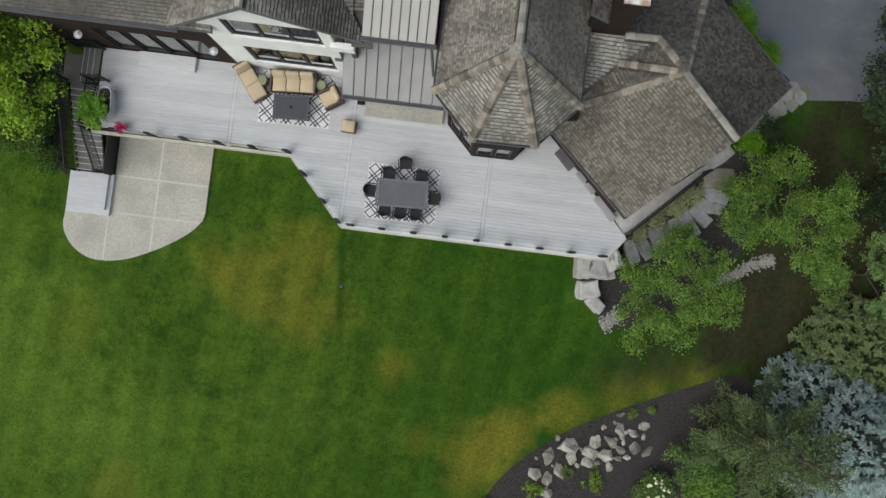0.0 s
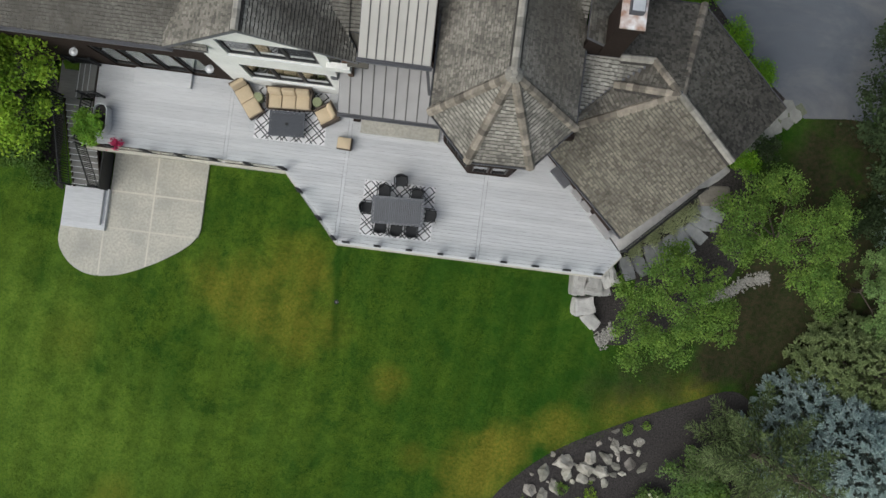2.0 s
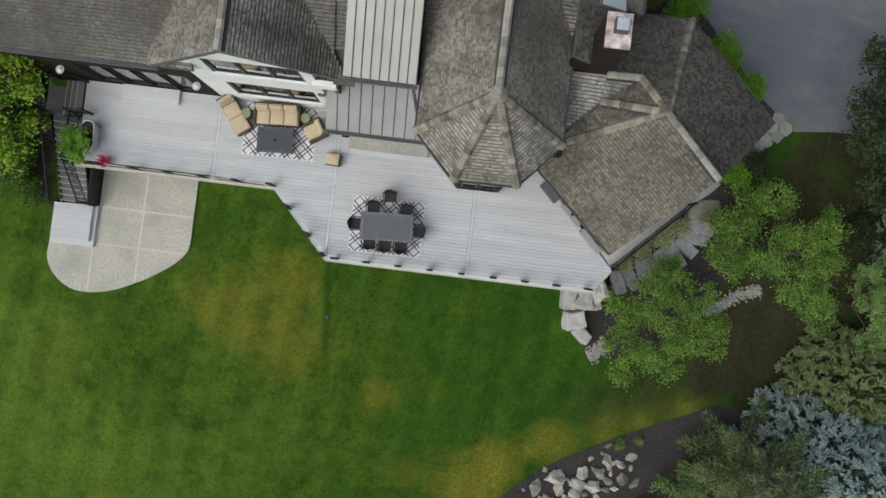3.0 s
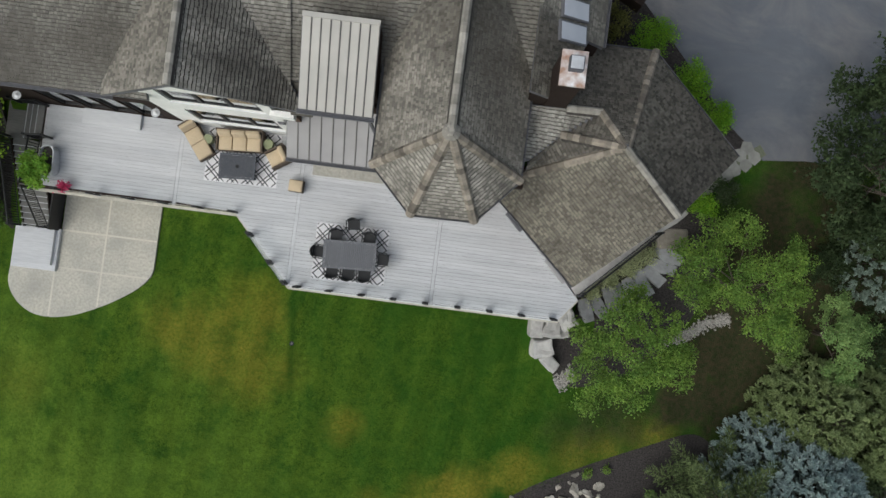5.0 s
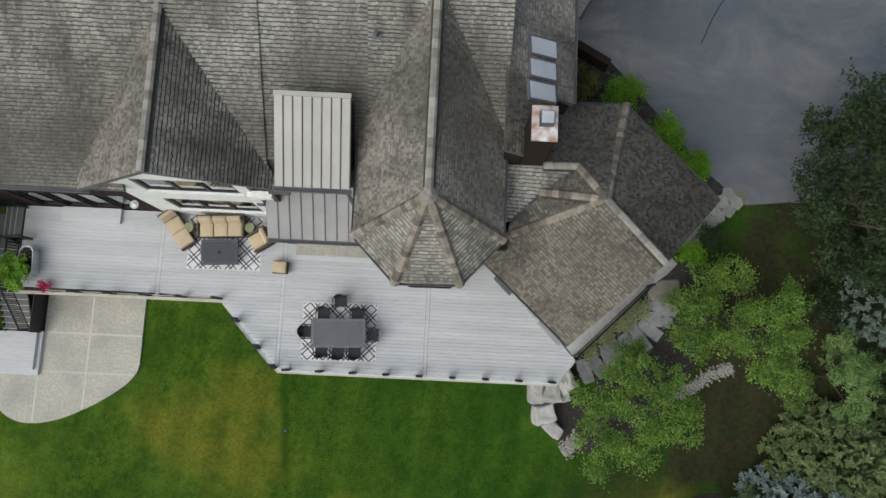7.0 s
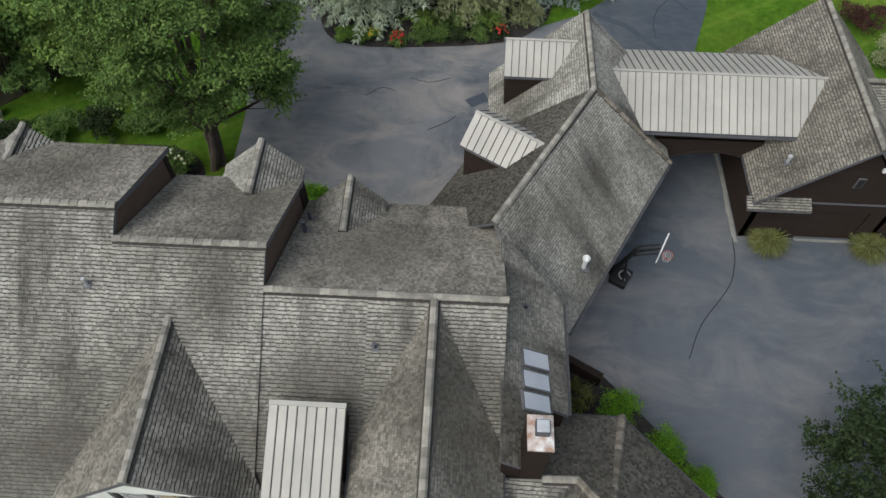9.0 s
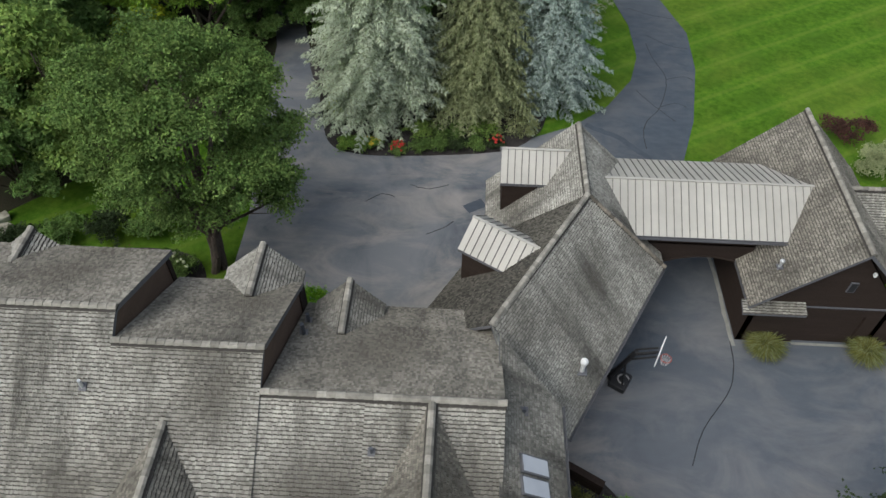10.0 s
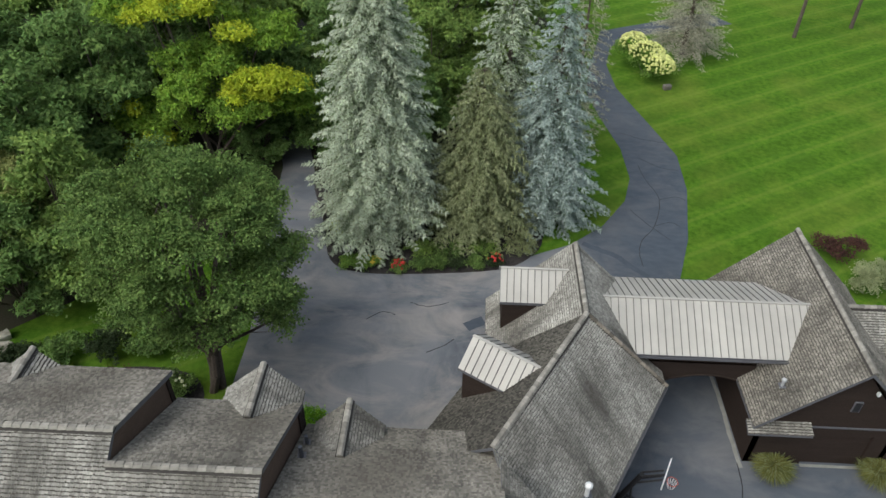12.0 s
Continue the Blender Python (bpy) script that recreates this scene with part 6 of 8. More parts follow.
def blossoms(parent, count, r, zc, h, size, mat, seed, name="blossom"):
    """Flower heads over a shrub, one mesh."""
    rng = np.random.default_rng(seed)
    bm = bmesh.new()
    for _ in range(count):
        a, q = rng.uniform(0, 6.28), math.sqrt(rng.uniform(0, 1))
        p = (math.cos(a) * q * r, math.sin(a) * q * r, zc + h * math.sqrt(max(0.05, 1 - q * q)) + rng.normal() * 0.03)
        tmp = bmesh.new()
        bmesh.ops.create_icosphere(tmp, subdivisions=1, radius=size * rng.uniform(0.7, 1.25), matrix=Matrix.Translation(p))
        add_mesh(bm, tmp)
    return part(name, bm, mat, parent)


def ring_lobes(n, r, z, rx, rz, seed, top=None):
    rs = random.Random(seed)
    out = []
    for i in range(n):
        a = 2 * math.pi * i / n + rs.uniform(-0.25, 0.25)
        k = rs.uniform(0.8, 1.15)
        out.append((math.cos(a) * r * k, math.sin(a) * r * k, z + rs.uniform(-0.3, 0.3) * rz, rx * rs.uniform(0.8, 1.2), rx * rs.uniform(0.8, 1.2), rz * rs.uniform(0.8, 1.2)))
    if top:
        out.append(top)
    return out


# small trees by the stone steps
broadleaf("small_tree", "small multi-stemmed tree with airy light green leaves beside stone steps", 13.9, -0.7,
          [(-1.9, -0.3, 2.6, 1.05, 1.0, 0.7), (-1.3, -1.9, 2.2, 0.9, 0.95, 0.6), (0.2, -0.3, 3.0, 1.15, 1.0, 0.8), (1.9, -0.6, 2.6, 1.0, 0.95, 0.7), (0.2, -2.0, 2.2, 1.0, 0.8, 0.6),
           (-0.5, 1.1, 2.9, 1.0, 0.8, 0.7), (0.3, 1.7, 2.2, 0.8, 0.6, 0.5), (1.3, 0.8, 2.6, 0.8, 0.8, 0.6), (-1.2, -2.7, 1.8, 0.6, 0.6, 0.5), (1.2, -1.5, 2.2, 0.9, 0.7, 0.6)], L_SERVICE, 11, 32000, 0.105, 0.19, 0.07, 3, gap=0.0, bumps=13, bump_size=0.34)
broadleaf("small_tree", "airy light green small tree on the bank", 18.1, 2.2,
          [(-1.7, 1.0, 2.2, 0.9, 0.9, 0.6), (-0.4, 2.2, 2.2, 0.9, 0.8, 0.6), (0.2, 0.2, 3.0, 1.2, 1.1, 0.8), (1.4, 1.1, 2.6, 0.95, 0.95, 0.7), (1.7, 0.0, 2.2, 0.75, 0.8, 0.6),
           (0.9, -1.6, 2.3, 1.2, 0.9, 0.6), (-1.2, -0.6, 2.5, 1.0, 0.9, 0.6), (-2.2, -0.1, 2.0, 0.9, 0.8, 0.5), (-2.5, 1.0, 1.7, 0.7, 0.7, 0.5), (-1.6, 2.0, 2.0, 0.8, 0.8, 0.5), (1.4, -1.1, 2.0, 0.7, 0.7, 0.5)], L_SERVICE, 12, 34000, 0.105, 0.19, 0.08, 3, gap=0.0, bumps=13, bump_size=0.34)
shrub("lime_shrub", "bright lime green rounded shrub at the house corner", 16.2, 5.35, 0.58, 0.8, L_LIME, 21, 2600, 0.08)
broadleaf("dark_tree", "dense dark green tree beside the drive", 23.2, 8.1,
          ring_lobes(9, 2.5, 4.2, 1.7, 1.4, 5, (0, 0, 5.4, 2.3, 2.3, 1.6)) + ring_lobes(6, 3.2, 2.4, 1.3, 1.2, 6), L_DARK, 13, 46000, 0.15, 0.20, 0.16, 2)
broadleaf("feathery_tree", "light green feathery young tree", 22.5, 0.7, [(0, 0, 2.6, 0.8, 0.9, 0.8), (-0.4, 1.1, 2.1, 0.7, 0.8, 0.6), (0.7, -0.7, 2.0, 0.8, 0.8, 0.6), (0.3, -1.6, 1.7, 0.7, 0.7, 0.5), (1.1, 0.4, 1.8, 0.7, 0.7, 0.5)],
          L_FEATHER, 14, 13000, 0.10, 0.12, 0.06, 2, gap=-0.1, bumps=16, bump_size=0.34)
shrub("green_shrub", "dark green leafy shrub beside the feathery tree", 21.2, 0.1, 0.95, 1.3, L_MAPLE, 24, 4200, 0.10)
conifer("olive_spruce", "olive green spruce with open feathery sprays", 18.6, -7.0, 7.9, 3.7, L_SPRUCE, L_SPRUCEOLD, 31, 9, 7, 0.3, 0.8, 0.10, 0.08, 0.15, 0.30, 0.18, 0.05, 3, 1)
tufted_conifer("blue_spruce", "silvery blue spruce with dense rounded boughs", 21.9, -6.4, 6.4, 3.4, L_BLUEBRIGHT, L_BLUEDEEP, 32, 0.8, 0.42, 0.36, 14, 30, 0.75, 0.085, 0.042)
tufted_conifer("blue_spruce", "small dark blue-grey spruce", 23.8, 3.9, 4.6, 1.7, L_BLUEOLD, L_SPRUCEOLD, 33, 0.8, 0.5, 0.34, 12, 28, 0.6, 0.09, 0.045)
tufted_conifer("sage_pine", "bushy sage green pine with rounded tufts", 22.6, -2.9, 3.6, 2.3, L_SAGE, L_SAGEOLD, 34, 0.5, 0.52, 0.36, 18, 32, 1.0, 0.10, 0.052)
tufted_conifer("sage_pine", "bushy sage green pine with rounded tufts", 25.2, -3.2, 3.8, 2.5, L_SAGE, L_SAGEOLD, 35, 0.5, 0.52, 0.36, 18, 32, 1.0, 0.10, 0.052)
broadleaf("dark_shrub", "low dark green shrub under the spruces", 16.0, -8.3, [(0, 0, 0.6, 1.3, 1.2, 0.6), (1.0, -0.8, 0.5, 1.0, 1.0, 0.5)], L_FORESTDARK, 15, 7000, 0.12, 0.16, 0.04, 2)
shrub("fern_shrub", "fresh green shrub in the mulch bed", 17.2, -9.8, 1.2, 1.2, L_SERVICE, 22, 5000, 0.13)
hyd = shrub("hydrangea", "green hydrangea with white flower heads", 14.7, -10.1, 0.95, 0.9, L_MAPLE, 23, 3600, 0.11)
blossoms(hyd, 26, 0.6, 0.5, 0.45, 0.075, M_WHITEFLOWER, 3)
for i, (x, y, r) in enumerate(((9.2, -11.0, 0.55), (12.0, -10.1, 0.6), (13.4, -6.9, 0.22), (14.2, -6.6, 0.18), (10.7, -9.9, 0.3), (7.2, -11.8, 0.3))):
    shrub("ground_cover", "low green plant among the rocks", x, y, r, 0.28, L_BRIGHT if i < 2 else L_SERVICE, 40 + i, 900, 0.06, clump=0.07)
for i, (x, y) in enumerate(((12.3, 1.35), (12.95, 1.95), (13.6, 2.55), (14.2, 3.15))):
    tagged(shrub("creeping_shrub", "grey-green creeping plant below the iron rail", x, y, 0.55, 0.7, L_OLIVE, 45 + i, 1500, 0.08), group="plants below the rail")
# hedge balls by the drive
for i, (x, y, r) in enumerate(((13.3, 12.0, 1.0), (15.0, 10.35, 0.92), (16.25, 9.05, 0.8))):
    tagged(shrub("hedge_shrub", "clipped bright green shrub beside the drive", x, y, r, 1.2, L_LIME, 50 + i, 4600, 0.07), group="shrubs by the drive")
shrub("low_shrub", "yellow-green low shrub by the house wall", 11.5, 12.5, 0.75, 0.7, L_GRASS, 55, 1800, 0.09)
shrub("dark_shrub", "thin dark shrub by the stone path", 17.0, 5.9, 0.8, 0.7, L_DARK, 56, 1500, 0.10)
# west of the stairs
broadleaf("bright_tree", "bright yellow-green leafy tree over the stairs", -15.3, 4.7,
          [(0.6, 0.2, 5.2, 1.8, 1.9, 1.3), (2.0, 0.8, 4.6, 1.3, 1.3, 0.9), (1.8, -1.6, 4.0, 1.2, 1.2, 0.9), (-1.5, 0.5, 5.0, 1.8, 1.7, 1.3), (0.2, -2.4, 3.6, 1.5, 1.2, 0.9), (0.5, 2.5, 4.6, 1.7, 1.4, 1.1),
           (-1.6, -2.2, 3.4, 1.5, 1.4, 1.0), (-3.4, -0.5, 4.0, 1.6, 1.5, 1.1)], L_BRIGHT, 16, 30000, 0.15, 0.28, 0.16, 2)
broadleaf("green_shrub", "weedy green shrubs below the stairs", -14.9, 2.6, [(0, 0, 0.6, 0.9, 1.2, 0.5), (-0.9, 1.6, 0.7, 1.0, 1.0, 0.5), (0.3, -1.3, 0.4, 0.8, 0.8, 0.35), (-1.3, -0.2, 0.4, 0.9, 0.9, 0.35), (0.7, 1.8, 0.7, 0.9, 1.1, 0.6), (0.4, 3.4, 0.9, 1.1, 1.1, 0.7)], L_WEED, 17, 18000, 0.11, 0.16, 0.04, 3)
broadleaf("dark_shrub", "tall dark shrub against the house", -15.2, 8.2, [(0, 0, 2.2, 1.3, 1.2, 1.4), (1.0, 0.6, 2.6, 1.0, 1.0, 1.0), (-1.5, 0.2, 2.0, 1.3, 1.2, 1.2)], L_DARK, 18, 9000, 0.13, 0.22, 0.06, 3)

# ---- north side: maple, spruces, woods ----
broadleaf("maple_tree", "large dark green maple with three stems beside the drive", -6.8, 24.7,
          [(a - 0.5, b + 1.6, c, d, e, f) for a, b, c, d, e, f in ring_lobes(8, 3.5, 5.9, 1.5, 1.1, 8) + ring_lobes(10, 4.2, 8.3, 1.9, 1.5, 9) + ring_lobes(9, 3.4, 10.6, 1.9, 1.6, 10, (0.3, 0.2, 12.0, 2.0, 2.0, 1.5)) + [(4.6, -0.8, 4.6, 1.3, 1.2, 1.1), (4.2, -0.4, 5.8, 1.5, 1.3, 1.2), (4.0, 0.3, 7.0, 1.5, 1.3, 1.2)]],
          L_MAPLE, 19, 150000, 0.16, 0.25, 0.24, 3, fork=0.5, gap=-0.22, bumps=15, bump_size=0.34)
conifer("silver_fir", "tall silver-green spruce with drooping layered boughs", 0.5, 39.2, 25.0, 4.7, L_SILVER, L_SILVEROLD, 36, 46, 18, 1.3, 0.72, 0.34, 0.5, 0.30, 0.26, 0.28, 0.085, 4, 3)
conifer("olive_spruce", "drooping olive green spruce with a bare tip", 6.9, 39.8, 11.9, 4.1, L_OLIVE, L_OLIVEOLD, 37, 26, 17, 1.5, 0.6, 0.45, 0.75, 0.32, 0.26, 0.28, 0.075, 4, 3)
conifer("blue_spruce", "slim silvery blue spruce", 11.5, 41.2, 17.0, 3.8, L_BLUE, L_BLUEOLD, 38, 34, 14, 0.6, 0.65, 0.32, 0.45, 0.32, 0.26, 0.28, 0.085, 4, 3, bald=0.12)
conifer("silver_fir", "grey-green spruce behind the others", 8.6, 45.0, 19.5, 3.8, L_SILVER, L_SILVEROLD, 39, 30, 11, 0.6, 0.6, 0.34, 0.45, 0.40, 0.26, 0.32, 0.10, 3, 3)
conifer("grey_larch", "thin grey needled tree", 14.2, 50.5, 16.0, 2.7, L_DEAD, L_DEAD, 40, 30, 9, 1.5, 0.5, 0.4, 0.4, 0.4, 0.2, 0.4, 0.05, 2, 1)
conifer("dying_pine", "nearly bare grey pine beside the drive", 27.0, 69.0, 9.0, 4.6, L_DEAD, L_DEAD, 41, 22, 11, 0.9, 0.5, 0.25, 0.2, 0.36, 0.24, 0.34, 0.05, 2, 1)
for x, y in ((39.6, 74.0), (46.6, 77.0)):
    conifer("pine_tree", "bare-stemmed pine on the far lawn", x, y, 15.0, 2.6, L_DEAD, L_DEAD, 42 + int(x), 14, 9, 6.0, 0.5, 0.25, 0.2, 0.4, 0.2, 0.4, 0.06, 2, 1)
hy2 = broadleaf("hydrangea_shrub", "big flowering shrub covered in cream heads", 22.4, 64.2, [(0, 0, 1.6, 1.9, 1.9, 1.4), (-1.0, 2.0, 1.7, 1.6, 1.6, 1.4), (0.9, -1.7, 1.3, 1.5, 1.5, 1.1)], L_SERVICE, 24, 9000, 0.16, 0.2, 0.06, 3)
for (dx, dy, z, r), s in zip(((0, 0, 1.7, 1.7), (-1.0, 2.0, 1.8, 1.4), (0.9, -1.7, 1.3, 1.4)), (4, 5, 6)):
    b = blossoms(hy2, 200, r, z, 1.35, 0.12, M_CREAMFLOWER, s)
    b.location = (dx, dy, 0)
broadleaf("silver_shrub", "silver-green shrub behind the garage", 32.0, 35.2, [(0, 0, 1.0, 1.5, 1.4, 1.0), (1.2, -0.6, 0.9, 1.3, 1.2, 0.8), (-1.0, -0.4, 0.7, 0.9, 0.9, 0.7)], L_OLIVE, 25, 7000, 0.14, 0.18, 0.05, 3)
broadleaf("red_shrub", "dull purple-red shrub behind the garage", 31.2, 38.0, [(0, 0, 0.8, 1.3, 1.2, 0.9), (-1.0, 0.4, 0.6, 0.9, 0.9, 0.6)], L_RED, 26, 5000, 0.12, 0.18, 0.05, 3)
for x, y, s in ((21.3, 21.0, 1), (26.2, 20.9, 2)):
    tagged(grass_tuft(x, y, 1.05, 1.0, 60 + s), group="grasses by the garage")
shrub("dark_shrub", "purple-black shrub behind the house", -11.6, 23.8, 1.3, 1.6, L_RED, 63, 4500, 0.12)
hy3 = shrub("hydrangea", "hydrangea with cream heads behind the house", -8.9, 24.0, 1.2, 1.3, L_MAPLE, 64, 4500, 0.12)
blossoms(hy3, 14, 0.9, 0.7, 0.6, 0.10, M_WHITEFLOWER, 7)
shrub("lime_shrub", "lime green shrub at the entrance", -1.25, 22.3, 0.9, 1.4, L_LIME, 65, 3600, 0.10)
# flower bed before the spruces
for i, (x, y, r, mat, flower) in enumerate(((-1.3, 35.1, 0.5, L_SERVICE, None), (-0.4, 35.0, 0.5, L_SERVICE, None), (0.3, 35.1, 0.5, L_SERVICE, M_YELLOWFLOWER), (2.0, 34.75, 0.45, L_MAPLE, M_REDFLOWER), (3.4, 34.95, 0.5, L_MAPLE, None),
                                            (4.5, 35.2, 0.5, L_MAPLE, None), (5.6, 35.3, 0.5, L_DARK, None), (6.8, 35.4, 0.5, L_MAPLE, None), (8.1, 35.75, 0.5, L_DARK, M_REDFLOWER), (9.7, 37.0, 0.9, L_OLIVEOLD, None), (-2.2, 38.3, 0.55, L_YELLOW, None),
                                            (5.2, 36.4, 0.9, L_MAPLE, None), (7.4, 36.7, 0.9, L_FOREST, None), (3.4, 36.2, 0.9, L_FOREST, None))):
    f = shrub("flowering_shrub" if flower else "garden_shrub", "small garden shrub in the mulch bed" if not flower else "small flowering garden plant in the mulch bed", x, y, r * 1.3, 0.9 * r + 0.3, mat, 70 + i, 2200, 0.11)
    if flower:
        blossoms(f, 26, r * 1.1, 0.42, 0.5 * r, 0.08, flower, 80 + i)

# woods: three kinds of tree, repeated
wood_kinds = []
for k, (mat, second, seed) in enumerate(((L_FOREST, None, 91), (L_FORESTDARK, None, 92), (L_FOREST, (L_FORESTDARK, 0.5), 93))):
    wood_kinds.append(tagged(broadleaf("wood_tree", "broad green deciduous tree in the woods", -17.5 - k * 4.5, 33.0 + 2.0 * k,
                             ring_lobes(6, 2.4, 5.6, 2.0, 1.8, 20 + k, (0, 0, 8.4, 2.3, 2.2, 2.0)) + ring_lobes(5, 3.1, 3.4, 1.7, 1.4, 30 + k), mat, seed, 30000, 0.30, 0.34, 0.2, 1, second=second, sides=3), group="trees in the woods"))
rs = random.Random(4)
for i, (x, y, k, s) in enumerate(((-19.0, 29.5, 1, 0.75), (-22.5, 31.0, 1, 0.9), (-22.5, 39.5, 1, 1.15), (-28.0, 41.0, 0, 1.1), (-31.0, 36.0, 1, 1.2), (-9.2, 50.5, 1, 0.95), (-30.0, 47.0, 1, 1.3),
                                  (-14.0, 56.0, 0, 1.3), (-22.0, 58.0, 1, 1.4), (-31.0, 58.0, 2, 1.4), (-4.0, 54.0, 1, 1.05), (-5.0, 62.0, 0, 1.3), (3.0, 53.0, 0, 0.95), (4.0, 60.0, 0, 1.2), (10.0, 58.0, 0, 1.0),
                                  (-14.0, 68.0, 2, 1.5), (0.0, 72.0, 1, 1.4), (-27.0, 71.0, 1, 1.6), (9.0, 70.0, 2, 1.2), (-40.0, 52.0, 1, 1.4), (-41.0, 66.0, 0, 1.5),
                                  (-8.6, 51.5, 1, 0.85), (-9.6, 46.8, 1, 0.55), (-10.4, 49.5, 1, 0.8), (-5.0, 48.6, 1, 0.6), (-5.2, 50.5, 0, 0.8), (-20.5, 46.0, 1, 1.2), (-17.0, 52.0, 1, 1.2), (-25.5, 33.5, 1, 1.0), (0.5, 49.5, 1, 0.9))):
    m = pose(x, y, terrain(x, y), 0, 0, rs.uniform(0, 360)) @ Matrix.Scale(s, 4)
    t = copy_thing(wood_kinds[k], m)
    t.scale = (s, s, s)
yellowing = broadleaf("yellowing_tree", "tall yellowing tree standing out against the woods", -12.6, 46.0,
                      [(0, 0, 8.0, 3.0, 2.4, 2.7), (4.2, -0.6, 6.6, 2.7, 1.8, 2.0), (6.0, -0.2, 5.4, 2.0, 1.6, 1.6), (-3.0, 0.5, 11.5, 2.6, 2.2, 2.6), (0.8, 1.2, 12.5, 2.8, 2.2, 3.0), (-4.6, -1.2, 4.6, 1.8, 1.4, 1.6), (-2.0, -2.0, 4.4, 2.0, 1.4, 1.9),
                       (-1.0, -2.2, 6.6, 2.0, 1.4, 1.8), (-3.2, -2.2, 2.6, 1.6, 1.3, 1.5), (2.2, -1.4, 5.6, 1.8, 1.4, 1.4), (4.6, 0.8, 10.2, 2.4, 1.8, 2.2), (-2.6, 1.0, 14.6, 2.2, 2.0, 2.2), (2.0, 1.5, 15.5, 2.4, 2.0, 2.2)],
                      L_YGREEN, 27, 90000, 0.26, 0.34, 0.24, 2, bumps=10, bump_size=0.46, sides=3)
bright_boughs = [(-2.4, -1.2, 12.2, 1.3, 1.0, 1.0), (-0.9, -1.3, 12.7, 1.2, 1.0, 1.0), (0.8, -1.2, 12.4, 1.2, 1.0, 1.0), (3.2, -1.0, 11.0, 0.9, 0.8, 0.8), (4.2, -2.0, 8.0, 1.2, 1.0, 0.9), (5.8, -2.0, 8.4, 1.2, 1.0, 0.8), (7.2, -1.8, 7.8, 1.0, 0.9, 0.8),
                 (4.9, -2.2, 7.0, 1.0, 0.8, 0.7), (2.5, -2.2, 6.9, 0.9, 0.8, 0.7), (-5.9, -2.2, 6.4, 0.9, 0.8, 0.7), (-4.9, -2.2, 5.9, 0.8, 0.7, 0.7), (-5.2, -2.4, 2.6, 0.8, 0.7, 0.7), (-3.0, -2.6, 3.9, 0.7, 0.6, 0.6)]
add_crown(yellowing, bright_boughs, L_YELLOW, np.random.default_rng(127), 127, 30000, 0.26, 0.36, second=(L_YGREEN, 0.12), bumps=8, bump_size=0.5, gap=-0.1, sides=3)
broadleaf("pale_tree", "pale yellow-green young tree at the edge of the woods", -20.2, 33.5, [(0, 0, 7.0, 1.6, 1.6, 1.3), (1.2, -0.6, 5.6, 1.4, 1.3, 1.0), (-1.3, 0.2, 5.0, 1.5, 1.4, 1.0), (0.6, -1.4, 3.6, 1.5, 1.3, 1.0), (-0.8, -1.2, 2.2, 1.4, 1.2, 0.9)],
          L_PALE, 28, 14000, 0.2, 0.26, 0.1, 1)
for i, (x, y, r, h) in enumerate(((-15.6, 26.3, 1.2, 1.6), (-13.3, 26.7, 1.3, 1.8), (-11.2, 27.0, 1.1, 1.4), (-17.8, 25.4, 1.2, 1.5))):
    tagged(shrub("dark_shrub", "dense dark green shrub beside the shaded lawn", x, y, r, h, L_DARK if i % 2 else L_FORESTDARK, 95 + i, 3600, 0.15), group="shrubs by the shaded lawn")
for i, (x, y, r, h) in enumerate(((-9.4, 44.2, 1.4, 1.7), (-9.0, 41.6, 1.3, 1.5), (-8.6, 39.2, 1.2, 1.4), (-9.2, 46.8, 1.4, 1.8), (-4.3, 47.0, 1.3, 1.6), (-8.8, 36.8, 1.1, 1.2))):
    tagged(shrub("woodland_shrub", "green undergrowth shrub at the edge of the drive", x, y, r, h, L_FORESTDARK, 125 + i, 3600, 0.16), group="undergrowth by the drive")
for i, (x, y, r, h) in enumerate(((21.7, 3.6, 1.1, 1.2), (25.2, 5.4, 1.4, 1.6), (22.6, 5.6, 1.0, 1.1), (25.0, 1.0, 1.5, 1.6))):
    tagged(shrub("dark_shrub", "dark green shrub in the shade beside the bank", x, y, r, h, L_DARK, 115 + i, 3600, 0.13), group="shrubs in the shade")
for i, (x, y, r, h) in enumerate(((20.6, -9.6, 1.7, 1.5), (23.8, -8.2, 1.8, 1.7), (25.6, -5.6, 1.6, 1.8), (22.8, -11.8, 1.8, 1.5), (26.0, -10.5, 1.8, 1.6))):
    tagged(shrub("dark_shrub", "dark green shrub under the spruces", x, y, r, h, L_DARK, 105 + i, 4200, 0.14), group="shrubs under the spruces")


sprinkler = tagged(empty("sprinkler_head", -0.53, -2.83, terrain(-0.53, -2.83)), "small dark sprinkler head sunk in the lawn", "sprinkler")
part("collar", cyl(bmesh.new(), 0.10, 0.10, (0, 0, -0.05), (0, 0, 0.03), 16), M_BLACK, sprinkler)
part("cap", cyl(bmesh.new(), 0.055, 0.05, (0, 0, 0.03), (0, 0, 0.06), 14), M_TRIM, sprinkler)

# ---- grass blades on the lower lawn ----


